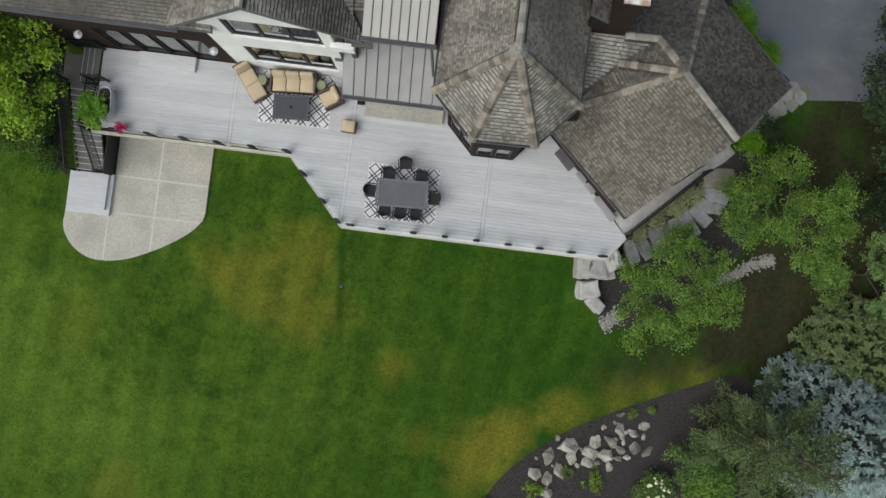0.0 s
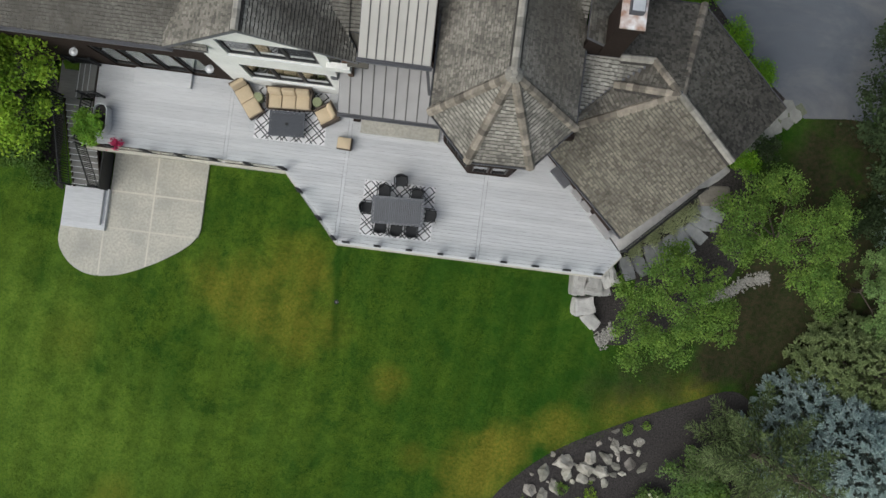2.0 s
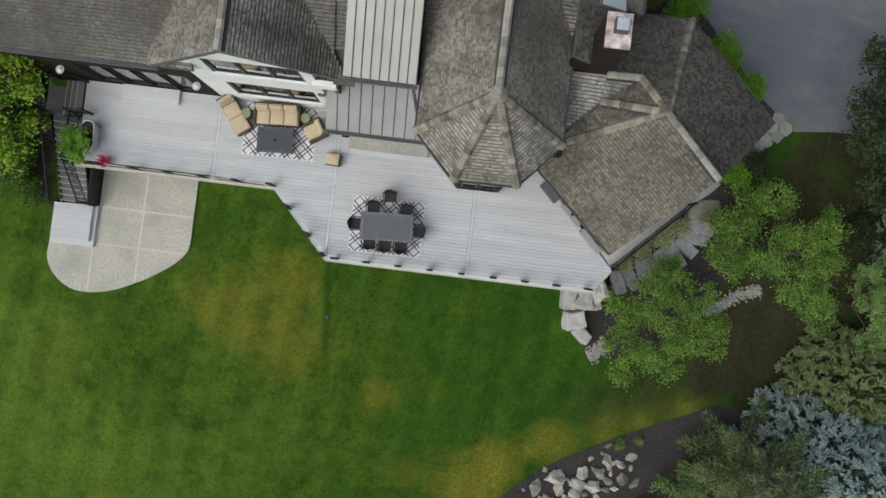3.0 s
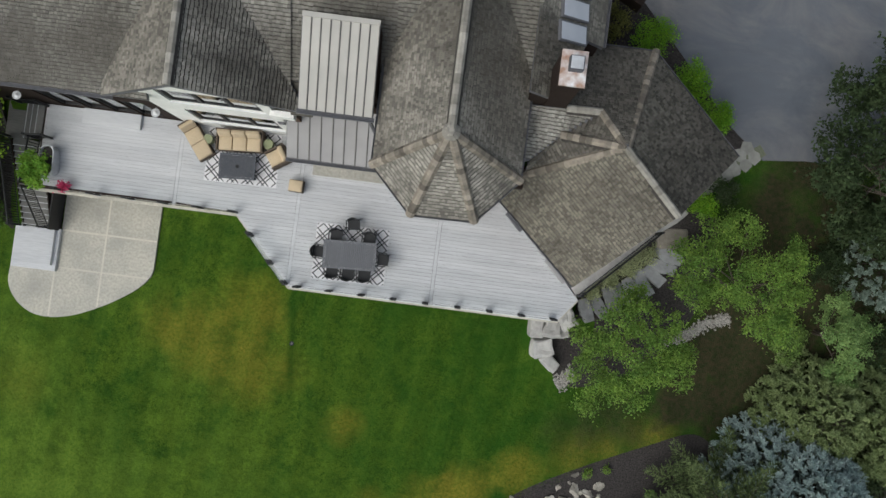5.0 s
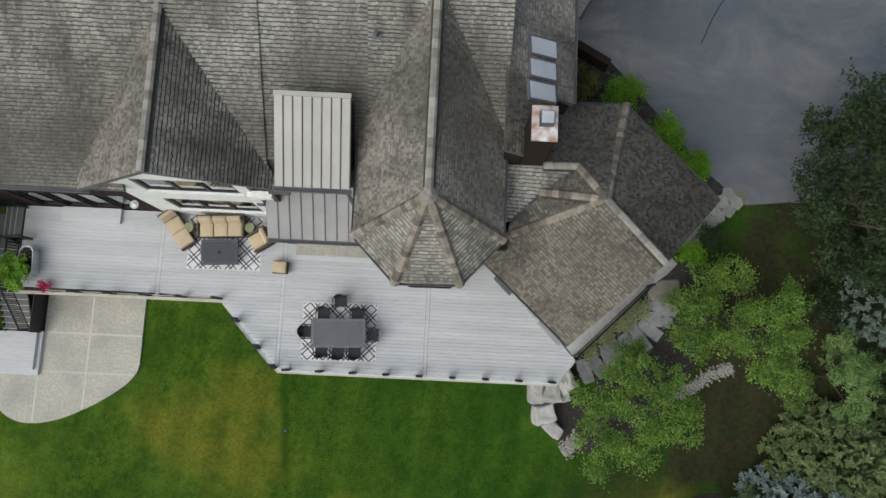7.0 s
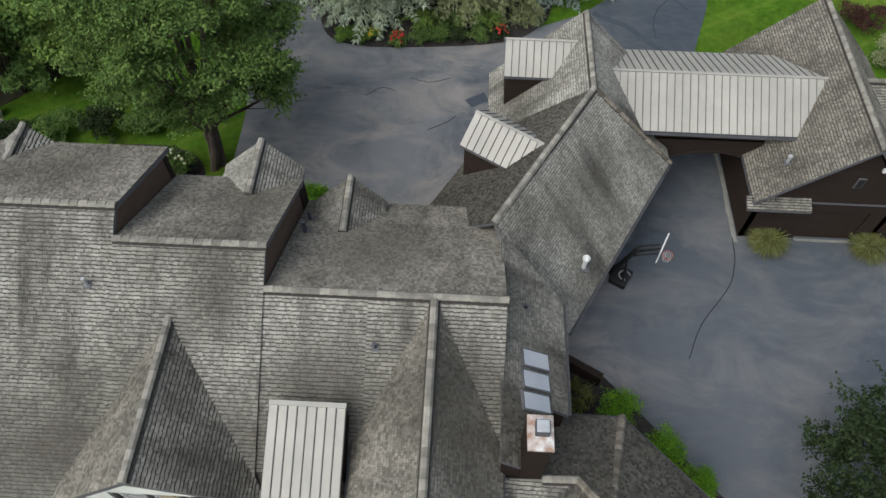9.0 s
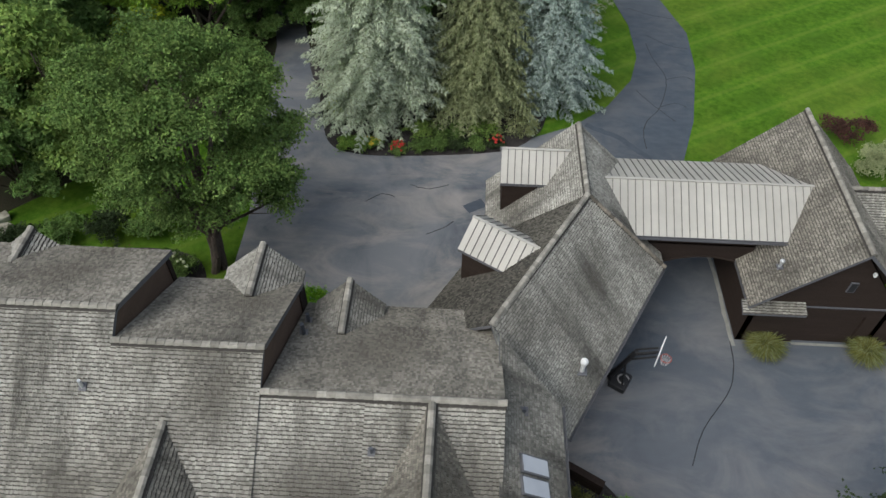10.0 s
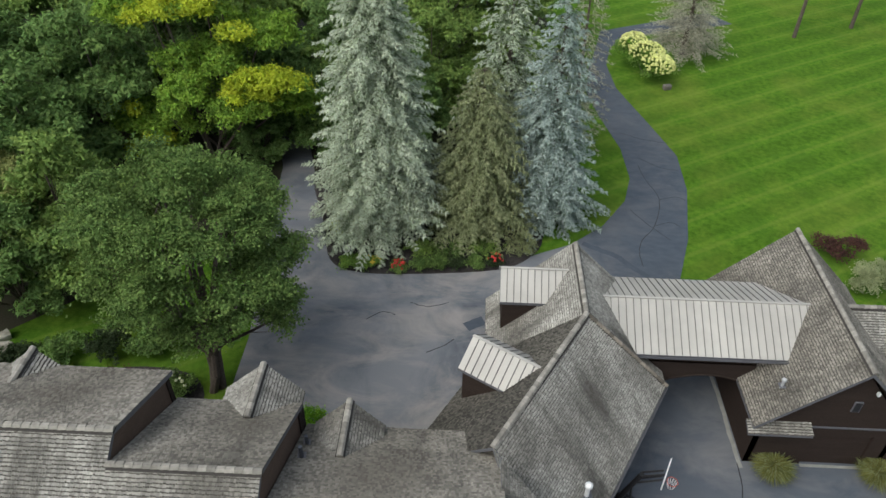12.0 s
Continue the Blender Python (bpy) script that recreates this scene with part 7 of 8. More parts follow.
def grass(count, x0, x1, y0, y1, seed):
    rng = np.random.default_rng(seed)
    x, y = rng.uniform(x0, x1, count), rng.uniform(y0, y1, count)
    on = np.ones(count, bool)
    on &= ~((y > -3.1) & (x > -13.7) & (x < -7.0))
    on &= ~((y > 2.3) & (x > -13.7))
    on &= ~((x > -3.1) & (y > 2.3 - (x + 3.1) * 0.95) & (y > -0.4))
    on &= ~((x > 9.8) & (y > -3.2)) & ~((x < -13.4) & (y > 0.2))
    on &= ~(y < -11.5 + (x - 7.3) * 0.82) | (x < 6.6)
    on &= ~((x > 6.6) & (y < -9.2 + (x - 9.0) * 0.55))
    x, y = x[on], y[on]
    z = np.array([terrain(float(a), float(b)) for a, b in zip(x, y)])
    n = len(x)
    foot = np.stack([x, y, z], axis=1)
    a = rng.uniform(0, 6.28, n)
    side = np.stack([np.cos(a), np.sin(a), np.zeros(n)], axis=1) * rng.uniform(0.012, 0.03, n)[:, None]
    lean = np.stack([rng.normal(size=n) * 0.07, rng.normal(size=n) * 0.07, rng.uniform(0.015, 0.035, n)], axis=1)
    tris = np.stack([foot - side, foot + side, foot + lean], axis=1).reshape(-1, 3)
    ob = quads_object("grass", tris, M_LAWN, None, 3)
    return tagged(ob, "short blades of mown grass", "grass", kind="stuff")


grass(120000, -17.5, 17.0, -14.0, 3.0, 5)

# ---- deck ----
DECK = dict(west=-11.42, east_corner=(10.75, -0.2))


def deck_left(y):
    return DECK["west"] if y >= 2.58 else -3.02 + (2.58 - y) * (2.59 / 2.78)


def deck_right(y):
    if y < 0.8:
        return 10.75 + (y + 0.2) * 0.75
    return 11.5 - (y - 0.8) * 0.925


def build_deck():
    deck = tagged(empty("deck"), "broad deck of pale grey composite boards", "deck", kind="structure")
    seams = (-11.42, -5.6, -0.5, 5.45, 12.0)
    pitch, gap = 2.78 / 19, 0.007
    y = -0.2
    while y < 6.09:
        y0, y1 = y, min(y + pitch - gap, 6.1)
        for a, b in zip(seams, seams[1:]):
            q = []
            for yy in (y0, y1):
                q.append((max(a + 0.08, deck_left(yy)), min(b - 0.08, deck_right(yy), 11.6)))
            if q[0][1] - q[0][0] < 0.05 or q[1][1] - q[1][0] < 0.05:
                continue
            vs = [(q[0][0], y0, DECK_Z - 0.03), (q[0][1], y0, DECK_Z - 0.03), (q[1][1], y1, DECK_Z - 0.03), (q[1][0], y1, DECK_Z - 0.03)]
            vs += [(x, yy, DECK_Z) for x, yy, _ in vs]
            fs = [(3, 2, 1, 0), (4, 5, 6, 7), (0, 1, 5, 4), (1, 2, 6, 5), (2, 3, 7, 6), (3, 0, 4, 7)]
            mesh_object("plank", vs, fs, M_DECK, deck)
        y += pitch
    for x, y0, y1 in ((-5.6, 2.58, 6.1), (-0.5, -0.15, 6.1), (5.45, -0.2, 4.0)):
        mesh_object("plank", *box_data((0.14, y1 - y0, 0.03), (x, (y0 + y1) / 2, DECK_Z - 0.015)), M_DECK, deck)
    under = [(-11.42, 2.6), (-3.0, 2.6), (-0.4, -0.17), (10.72, -0.17), (11.45, 0.8), (7.4, 5.2), (7.4, 6.1), (-11.42, 6.1)]
    part("joists", extruded(under, DECK_Z - 0.3, DECK_Z - 0.05), M_BROWN, deck)
    edge = [(-11.45, 2.52), (-3.0, 2.52), (-0.45, -0.26), (10.75, -0.26), (11.5, 0.75)]
    for a, b in zip(edge, edge[1:]):
        a, b = Vector(a), Vector(b)
        d = b - a
        ang = math.degrees(math.atan2(d.y, d.x))
        part("fascia", boxes(((d.length, 0.12 if abs(d.y) < 0.01 and a.x < -5 else 0.09, 0.34), pose((a.x + b.x) / 2, (a.y + b.y) / 2 + (0 if a.x < -5 else 0.035), DECK_Z - 0.19, 0, 0, ang)), bevel=0.012), M_CREAM, deck)
    for a, b in (((-11.4, 2.75), (-3.1, 2.75)), ((-3.1, 2.75), (-0.3, 0.05)), ((-0.3, 0.05), (10.6, 0.05)), ((10.6, 0.05), (11.2, 0.9))):
        wall(deck, a, b, -0.3, DECK_Z - 0.36, M_CREAM, name="foundation")
    return deck


def box_data(size, c):
    x, y, z = (s / 2 for s in size)
    vs = [(c[0] + i * x, c[1] + j * y, c[2] + k * z) for k in (-1, 1) for i, j in ((-1, -1), (1, -1), (1, 1), (-1, 1))]
    return vs, [(3, 2, 1, 0), (4, 5, 6, 7), (0, 1, 5, 4), (1, 2, 6, 5), (2, 3, 7, 6), (3, 0, 4, 7)]


build_deck()


def glass_rail(points, label):
    """Black posts with clear glass between them; points are the post places."""
    rail = tagged(empty("glass_railing", *points[0], DECK_Z), label, "railing", group="deck railings")
    p0 = Vector((*points[0], 0))
    for i, p in enumerate(points):
        q = Vector((*p, 0)) - p0
        nx = Vector(points[min(i + 1, len(points) - 1)]) - Vector(points[max(i - 1, 0)])
        ang = math.degrees(math.atan2(nx.y, nx.x))
        at = Matrix.Translation(q) @ pose(0, 0, 0, 0, 0, ang)
        post = part("post", boxes(((0.065, 0.07, 0.98), at @ pose(-0.06, 0, 0.49)), ((0.065, 0.07, 0.98), at @ pose(0.06, 0, 0.49)), bevel=0.006), M_BLACK, rail)
        for z in (0.2, 0.55, 0.9):
            part("clamp", boxes(((0.24, 0.09, 0.06), at @ pose(0, 0, z))), M_BLACK, post)
        part("base_plate", boxes(((0.2, 0.1, 0.02), at @ pose(0, 0, 0.01))), M_STEEL, post)
    for a, b in zip(points, points[1:]):
        a, b = Vector((*a, 0)) - p0, Vector((*b, 0)) - p0
        d = b - a
        m = Matrix.Translation((a + b) / 2) @ pose(0, 0, 0.53, 0, 0, math.degrees(math.atan2(d.y, d.x)))
        g = part("glass_panel", boxes(((d.length - 0.2, 0.012, 0.86), m)), M_GLASS, rail)
        g.visible_shadow = False
    return rail


glass_rail([(-10.15 + 1.43 * i, 2.6) for i in range(6)], "black posts with clear glass along the deck")
glass_rail([(-2.2, 1.78), (-1.25, 0.75), (-0.55, 0.0)], "black posts with clear glass on the angled deck edge")
glass_rail([(0.0 + 1.312 * i, -0.1) for i in range(9)], "black posts with clear glass along the long deck edge")

# ---- stairs on the west side ----


M_TREAD = material("weathered_grey_tread", (0.20, 0.195, 0.185), (0.15, 0.147, 0.14), fine=6, rough=0.85, bump=0.2, objects=0.08, stretch=(0.5, 4, 4))


def build_stairs():
    st = tagged(empty("stairs"), "grey wooden staircase with black picket rails", "stairs", kind="structure")
    for i in range(3):
        tr = part("step", boxes(((0.27, 1.5, 0.12), pose(-11.58 - 0.29 * i, 5.35, DECK_Z - 0.1 - 0.13 * i)), bevel=0.01), M_TREAD, st)
        part("nosing", boxes(((0.028, 1.5, 0.122), pose(-11.735 - 0.29 * i, 5.35, DECK_Z - 0.1 - 0.13 * i))), M_DECK, tr)
    part("landing", boxes(((0.85, 1.6, 0.12), pose(-12.75, 5.35, 2.2)), bevel=0.01), M_TREAD, st)
    n = 14
    for i in range(n):
        y = 4.42 - 0.252 * i
        z = 2.16 - 0.135 * i
        x = -12.22 - 0.013 * i
        tr = part("step", boxes(((1.25, 0.25, 0.05), pose(x, y + 0.012, z)), bevel=0.008), M_TREAD, st)
        part("nosing", boxes(((1.25, 0.028, 0.052), pose(x, y - 0.128, z))), M_DECK, tr)
        part("riser", boxes(((1.22, 0.02, 0.10), pose(x, y + 0.12, z - 0.075))), M_BROWN, st)
    for x in (-12.87, -11.62):
        bm = bmesh.new()
        a, b = Vector((x, 4.55, 2.05)), Vector((x - 0.17, 0.95, 0.2))
        d = b - a
        box(bm, (0.05, d.length, 0.3), Matrix.Translation((a + b) / 2) @ pose(0, 0, 0, math.degrees(math.atan2(d.z, d.y)) + 180, 0, 0))
        part("stringer", bm, M_BROWN, st)
    part("lower_landing", boxes(((1.72, 1.62, 0.34), pose(-12.42, 0.12, 0.17)), bevel=0.012), M_DECK, st)
    part("lower_step", boxes(((2.0, 1.9, 0.17), pose(-12.4, 0.02, 0.085)), bevel=0.012), M_DECK, st)
    part("side_panel", boxes(((0.05, 1.7, 1.0), pose(-11.5, 1.75, 0.55))), M_BLACK, st)
    return st


build_stairs()
# Thin mulch-dark slab stands in for the shaded gap next to the stairs.
tagged(part("dark_well", boxes(((0.5, 1.6, 0.05), pose(-11.72, 1.78, 0.02))), M_MULCH), "dark slab standing in for the shaded gap beside the staircase", "gap", kind="structure")


def picket_rail(a, b, label, rail_h=0.95, step=0.12):
    """A black metal rail with pickets between two feet, sloping with them."""
    a, b = Vector(a), Vector(b)
    rail = tagged(empty("picket_railing", *a), label, "railing", group="black picket railings")
    d = b - a
    top = bmesh.new()
    cyl(top, 0.035, 0.035, (0, 0, rail_h), tuple(d + Vector((0, 0, rail_h))), 8)
    part("handrail", top, M_BLACK, rail)
    low = bmesh.new()
    cyl(low, 0.022, 0.022, (0, 0, 0.1), tuple(d + Vector((0, 0, 0.1))), 6)
    part("bottom_rail", low, M_BLACK, rail)
    for p in (Vector(), d):
        part("post", boxes(((0.09, 0.09, rail_h + 0.1), Matrix.Translation(p) @ pose(0, 0, (rail_h + 0.1) / 2))), M_BLACK, rail)
    k = int(d.length / step)
    me = None
    for i in range(1, k):
        p = d * (i / k)
        if me is None:
            me = bpy.data.meshes.new("picket")
            me.from_pydata(*[x if j != 1 else [] for j, x in enumerate((box_data((0.03, 0.03, rail_h - 0.1), (0, 0, 0))[0], [], box_data((1, 1, 1), (0, 0, 0))[1]))])
            me.materials.append(M_BLACK)
        ob = new("picket", me)
        ob.parent = rail
        ob.location = p + Vector((0, 0, rail_h / 2 + 0.05))
    return rail


picket_rail((-11.5, 2.55, 2.55), (-11.72, 0.98, 0.5), "black picket rail down the stairs")
picket_rail((-11.62, 4.62, 2.3), (-11.55, 2.7, 2.6), "black picket rail beside the stairs")
picket_rail((-12.95, 4.6, 2.2), (-13.1, 0.95, 0.35), "black picket rail on the outer side of the stairs")
picket_rail((-10.95, 4.68, DECK_Z), (-11.6, 4.62, DECK_Z), "short black picket rail at the stair head")
picket_rail((-11.3, 6.0, DECK_Z), (-12.6, 6.05, 2.4), "black picket rail by the house wall")

# ---- furniture ----


def lattice(bm, w, h, cell=0.62, pair=0.13, width=0.042, lift=0.008):
    """A double-line diagonal lattice clipped to a rectangle."""
    reach = (w + h) / 2
    k = int(reach / cell) + 2
    for slope in (1, -1):
        for i in range(-2 * k, 2 * k + 1):
            for off in (-pair / 2, pair / 2):
                c = i * cell + off * 1.414
                pts = []
                for x in (-w / 2, w / 2):
                    y = slope * x + c
                    if -h / 2 <= y <= h / 2:
                        pts.append((x, y))
                for y in (-h / 2, h / 2):
                    x = (y - c) / slope
                    if -w / 2 < x < w / 2:
                        pts.append((x, y))
                if len(pts) >= 2:
                    a, b = Vector((*pts[0], 0)), Vector((*pts[1], 0))
                    d = b - a
                    if d.length < 0.08:
                        continue
                    box(bm, (d.length - 0.03, width, 0.006), Matrix.Translation((a + b) / 2 + Vector((0, 0, lift + (0.002 if slope > 0 else 0)))) @ pose(0, 0, 0, 0, 0, math.degrees(math.atan2(d.y, d.x))))


def rug(cx, cy, w, h, turn, label):
    ob = part("rug", boxes(((w, h, 0.012), None), bevel=0.004), M_RUG)
    ob.matrix_basis = pose(cx, cy, DECK_Z + 0.008, 0, 0, turn)
    bm = bmesh.new()
    lattice(bm, w - 0.04, h - 0.04)
    part("pattern", bm, M_RUGLINE, ob, "black lattice of double lines")
    return tagged(ob, label, "rug")


rug(1.92, 1.49, 3.03, 2.34, 0.8, "pale grey rug with black diagonal lattice under the dining table")
rug(-3.02, 4.9, 3.02, 2.22, 1.0, "pale grey rug with black diagonal lattice under the coffee table")


def slat_table(name, label, cx, cy, w, d, h, mat, across, turn, slats):
    t = tagged(empty(name, cx, cy, DECK_Z + 0.016, turn), label, "table")
    part("frame", boxes(((w, 0.07, 0.04), pose(0, d / 2 - 0.035, h - 0.02)), ((w, 0.07, 0.04), pose(0, -d / 2 + 0.035, h - 0.02)),
                        ((0.07, d - 0.142, 0.04), pose(w / 2 - 0.035, 0, h - 0.02)), ((0.07, d - 0.142, 0.04), pose(-w / 2 + 0.035, 0, h - 0.02))), mat, t)
    n = slats
    for i in range(n):
        if across:
            pw = (w - 0.15) / n
            size, at = (pw - 0.014, d - 0.15, 0.03), (-(w - 0.15) / 2 + pw * (i + 0.5), 0, h - 0.018)
        else:
            pw = (d - 0.15) / n
            size, at = (w - 0.15, pw - 0.014, 0.03), (0, -(d - 0.15) / 2 + pw * (i + 0.5), h - 0.018)
        mesh_object("slat", *box_data(size, at), mat, t)
    part("under_tray", boxes(((w - 0.16, d - 0.16, 0.012), pose(0, 0, h - 0.05))), M_BLACK, t)
    for sx in (-1, 1):
        for sy in (-1, 1):
            part("leg", boxes(((0.07, 0.07, h - 0.06), pose(sx * (w / 2 - 0.08), sy * (d / 2 - 0.08), (h - 0.06) / 2)), bevel=0.006), mat, t)
    return t


dining = slat_table("dining_table", "grey slatted aluminium dining table on a patterned rug", 1.97, 1.43, 2.14, 1.14, 0.74, M_TABLEGREY, True, 2.5, 26)
part("umbrella_cap", cyl(bmesh.new(), 0.03, 0.03, (0, 0, 0.735), (0, 0, 0.75), 12), M_CHARCOAL, dining)
coffee = slat_table("coffee_table", "charcoal slatted coffee table on a patterned rug", -3.08, 4.46, 1.47, 1.04, 0.45, M_CHARCOAL, False, 3.5, 12)
part("burner_cap", cyl(bmesh.new(), 0.08, 0.07, (0, 0, 0.445), (0, 0, 0.465), 14), M_BLACK, coffee)


def dining_chair(x, y, turn):
    c = tagged(empty("dining_chair", x, y, DECK_Z + 0.016, turn), "black metal patio dining chair with a curved back", "chair", group="chairs round the dining table")
    part("seat", boxes(((0.46, 0.44, 0.05), pose(0, 0.02, 0.43)), bevel=0.018), M_BLACK, c)
    vs, fs = [], []
    for k in range(9):
        a = math.radians(-52 + 13 * k)
        for r, z in ((0.27, 0.47), (0.29, 0.86), (0.32, 0.86), (0.30, 0.47)):
            vs.append((math.sin(a) * r * 0.95, 0.07 - math.cos(a) * r, z - 0.06 * abs(math.sin(a)) * (z > 0.6)))
    for k in range(8):
        for j in range(4):
            fs.append((k * 4 + j, k * 4 + (j + 1) % 4, (k + 1) * 4 + (j + 1) % 4, (k + 1) * 4 + j))
    fs += [(0, 3, 2, 1), (32, 33, 34, 35)]
    mesh_object("backrest", vs, fs, M_BLACK, c, smooth=True)
    for s in (-1, 1):
        part("armrest", boxes(((0.045, 0.40, 0.03), pose(s * 0.27, 0.06, 0.64)), ((0.035, 0.035, 0.2), pose(s * 0.27, 0.22, 0.53)), bevel=0.008), M_BLACK, c)
        for yy in (-0.2, 0.22):
            bm = bmesh.new()
            cyl(bm, 0.018, 0.022, (s * 0.25, yy * 1.08, 0.0), (s * 0.22, yy, 0.42), 8)
            part("leg", bm, M_BLACK, c)
    return c


first_chair = dining_chair(0.62, 1.44, -90)
for x, y, turn in ((3.34, 1.42, 90), (1.30, 0.66, 2), (1.96, 0.62, 0), (2.62, 0.64, 3), (1.30, 2.22, 182), (2.66, 2.24, 178), (1.94, 2.72, 186)):
    copy_thing(first_chair, pose(x, y, DECK_Z + 0.016, 0, 0, turn))


def cushion(w, d, h, at, parent, bulge=0.05):
    bm = bmesh.new()
    box(bm, (w, d, h), None, bevel=min(w, d, h) * 0.28)
    bmesh.ops.subdivide_edges(bm, edges=[e for e in bm.edges if e.calc_length() > 0.25], cuts=3, use_grid_fill=True)
    for v in bm.verts:
        k = max(0, 1 - (2 * v.co.x / w) ** 2) * max(0, 1 - (2 * v.co.y / d) ** 2)
        v.co.z += math.copysign(bulge * k, v.co.z) * 0.6
    bmesh.ops.transform(bm, matrix=at, verts=bm.verts)
    return part("cushion", bm, M_CUSHION, parent, smooth=True)


def sofa(name, label, x, y, turn, seats, seat_w=0.58, depth=0.86):
    """Wicker seat with loose tan cushions; it looks along -y before it is turned."""
    w = seats * seat_w + 0.16
    s = tagged(empty(name, x, y, DECK_Z + 0.016, turn), label, "sofa" if seats > 1 else "armchair")
    part("base", boxes(((w, depth, 0.26), pose(0, 0, 0.2)), bevel=0.02), M_WICKER, s)
    part("backrest", boxes(((w, 0.1, 0.52), pose(0, depth / 2 - 0.05, 0.48)), bevel=0.02), M_WICKER, s)
    for k in (-1, 1):
        part("armrest", boxes(((0.07, depth - 0.1, 0.36), pose(k * (w / 2 - 0.035), -0.05, 0.4)), bevel=0.02), M_WICKER, s)
        for yy in (-1, 1):
            part("foot", boxes(((0.06, 0.06, 0.08), pose(k * (w / 2 - 0.06), yy * (depth / 2 - 0.06), 0.04))), M_BLACK, s)
    for i in range(seats):
        cx = (i - (seats - 1) / 2) * seat_w
        cushion(seat_w - 0.02, depth - 0.2, 0.15, pose(cx, -0.08, 0.42), s)
        cushion(seat_w - 0.03, 0.17, 0.42, pose(cx, depth / 2 - 0.2, 0.66, -16, 0, 0), s, 0.02)
    return s


sofa("sofa", "three-seat brown wicker sofa with tan cushions", -3.1, 5.52, 3.5, 3)
sofa("armchair", "brown wicker armchair with tan cushions beside the sofa", -1.48, 5.06, -57, 1, 0.62)


def ottoman(x, y, turn, w, d):
    o = tagged(empty("ottoman", x, y, DECK_Z + 0.016, turn), "brown wicker ottoman with a tan cushion", "ottoman", group="ottomans on the deck")
    part("base", boxes(((w, d, 0.28), pose(0, 0, 0.18)), bevel=0.02), M_WICKER, o)
    cushion(w - 0.04, d - 0.04, 0.13, pose(0, 0, 0.38), o)


ottoman(-0.62, 3.98, -2, 0.60, 0.50)
chaise = tagged(empty("chaise_lounge", -4.86, 5.32, DECK_Z + 0.016, 37), "brown wicker chaise lounge with tan cushions", "lounge chair")
part("base", boxes(((0.7, 1.62, 0.26), pose(0, 0, 0.2)), bevel=0.02), M_WICKER, chaise)
part("backrest", boxes(((0.7, 0.1, 0.5), pose(0, 0.78, 0.48)), bevel=0.02), M_WICKER, chaise)
for k in (-1, 1):
    for yy in (-0.72, 0.72):
        part("foot", boxes(((0.06, 0.06, 0.08), pose(k * 0.28, yy, 0.04))), M_BLACK, chaise)
cushion(0.64, 0.66, 0.15, pose(0, -0.46, 0.41), chaise)
cushion(0.64, 0.60, 0.15, pose(0, 0.18, 0.41), chaise)
cushion(0.62, 0.17, 0.40, pose(0, 0.62, 0.62, -18, 0, 0), chaise, 0.02)
for x, y in ((-4.42, 5.42), (-1.95, 5.52)):
    t = tagged(empty("side_table", x, y, DECK_Z + 0.016), "olive green ceramic drum side table beside the sofa", "side table", group="side tables")
    bm = bmesh.new()
    cyl(bm, 0.17, 0.22, (0, 0, 0), (0, 0, 0.24), 20)
    cyl(bm, 0.22, 0.18, (0, 0, 0.24), (0, 0, 0.44), 20)
    part("drum", bm, material("olive_ceramic", (0.22, 0.24, 0.13), (0.18, 0.20, 0.11), rough=0.35), t, smooth=False)
    part("top", cyl(bmesh.new(), 0.2, 0.2, (0, 0, 0.44), (0, 0, 0.46), 24), material("olive_top", (0.26, 0.28, 0.16), (0.22, 0.24, 0.14), rough=0.4), t)

# planter trough with a leafy plant, flower pot
trough = tagged(empty("planter_trough", -10.75, 3.72, DECK_Z, 4), "oval galvanised planter trough with soil", "planter")
bm = bmesh.new()
N = 28
ov = [(0.27 * math.cos(2 * math.pi * i / N), 0.27 * math.sin(2 * math.pi * i / N) + math.copysign(0.33, math.sin(2 * math.pi * i / N + 1e-6))) for i in range(N)]
rings = [[bm.verts.new((x * k, y * k2, z)) for x, y in ov] for k, k2, z in ((0.92, 0.97, 0.0), (1.0, 1.0, 0.58), (1.05, 1.03, 0.58), (1.05, 1.03, 0.61), (0.95, 0.97, 0.61), (0.93, 0.96, 0.46))]
bm.faces.new(rings[0][::-1])
for a, b in zip(rings, rings[1:]):
    for i in range(N):
        bm.faces.new((a[i], a[(i + 1) % N], b[(i + 1) % N], b[i]))
part("trough", bm, M_STEEL, trough)
part("soil", extruded([(x * 0.93, y * 0.96) for x, y in ov], 0.40, 0.47), M_MULCH, trough)
broadleaf("potted_plant", "bright green leafy plant spilling from the trough", -11.0, 3.25, [(0, 0, 0.35, 0.5, 0.5, 0.3), (-0.35, -0.1, 0.3, 0.35, 0.35, 0.25), (0.25, 0.3, 0.35, 0.35, 0.3, 0.25), (0.1, -0.35, 0.3, 0.35, 0.3, 0.22), (-0.3, 0.35, 0.4, 0.3, 0.3, 0.2)],
          L_POT, 95, 4200, 0.11, 0.11, 0.02, 3, z0=DECK_Z + 0.45)
pot = tagged(empty("flower_pot", -10.05, 2.75, DECK_Z), "small pot of pink flowers on the deck edge", "flower pot")
part("pot", cyl(bmesh.new(), 0.11, 0.15, (0, 0, 0), (0, 0, 0.26), 16), M_CHARCOAL, pot)
rng = np.random.default_rng(9)
c = rng.normal(size=(240, 3)) * np.array([0.11, 0.11, 0.06]) + np.array([0, 0, 0.36])
tagged(quads_object("petals", leaf_quads(c, rng.normal(size=(240, 3)) + np.array([0, 0, 1.0]), 0.09, 0.08, rng), M_PINK, pot), kind="stuff")


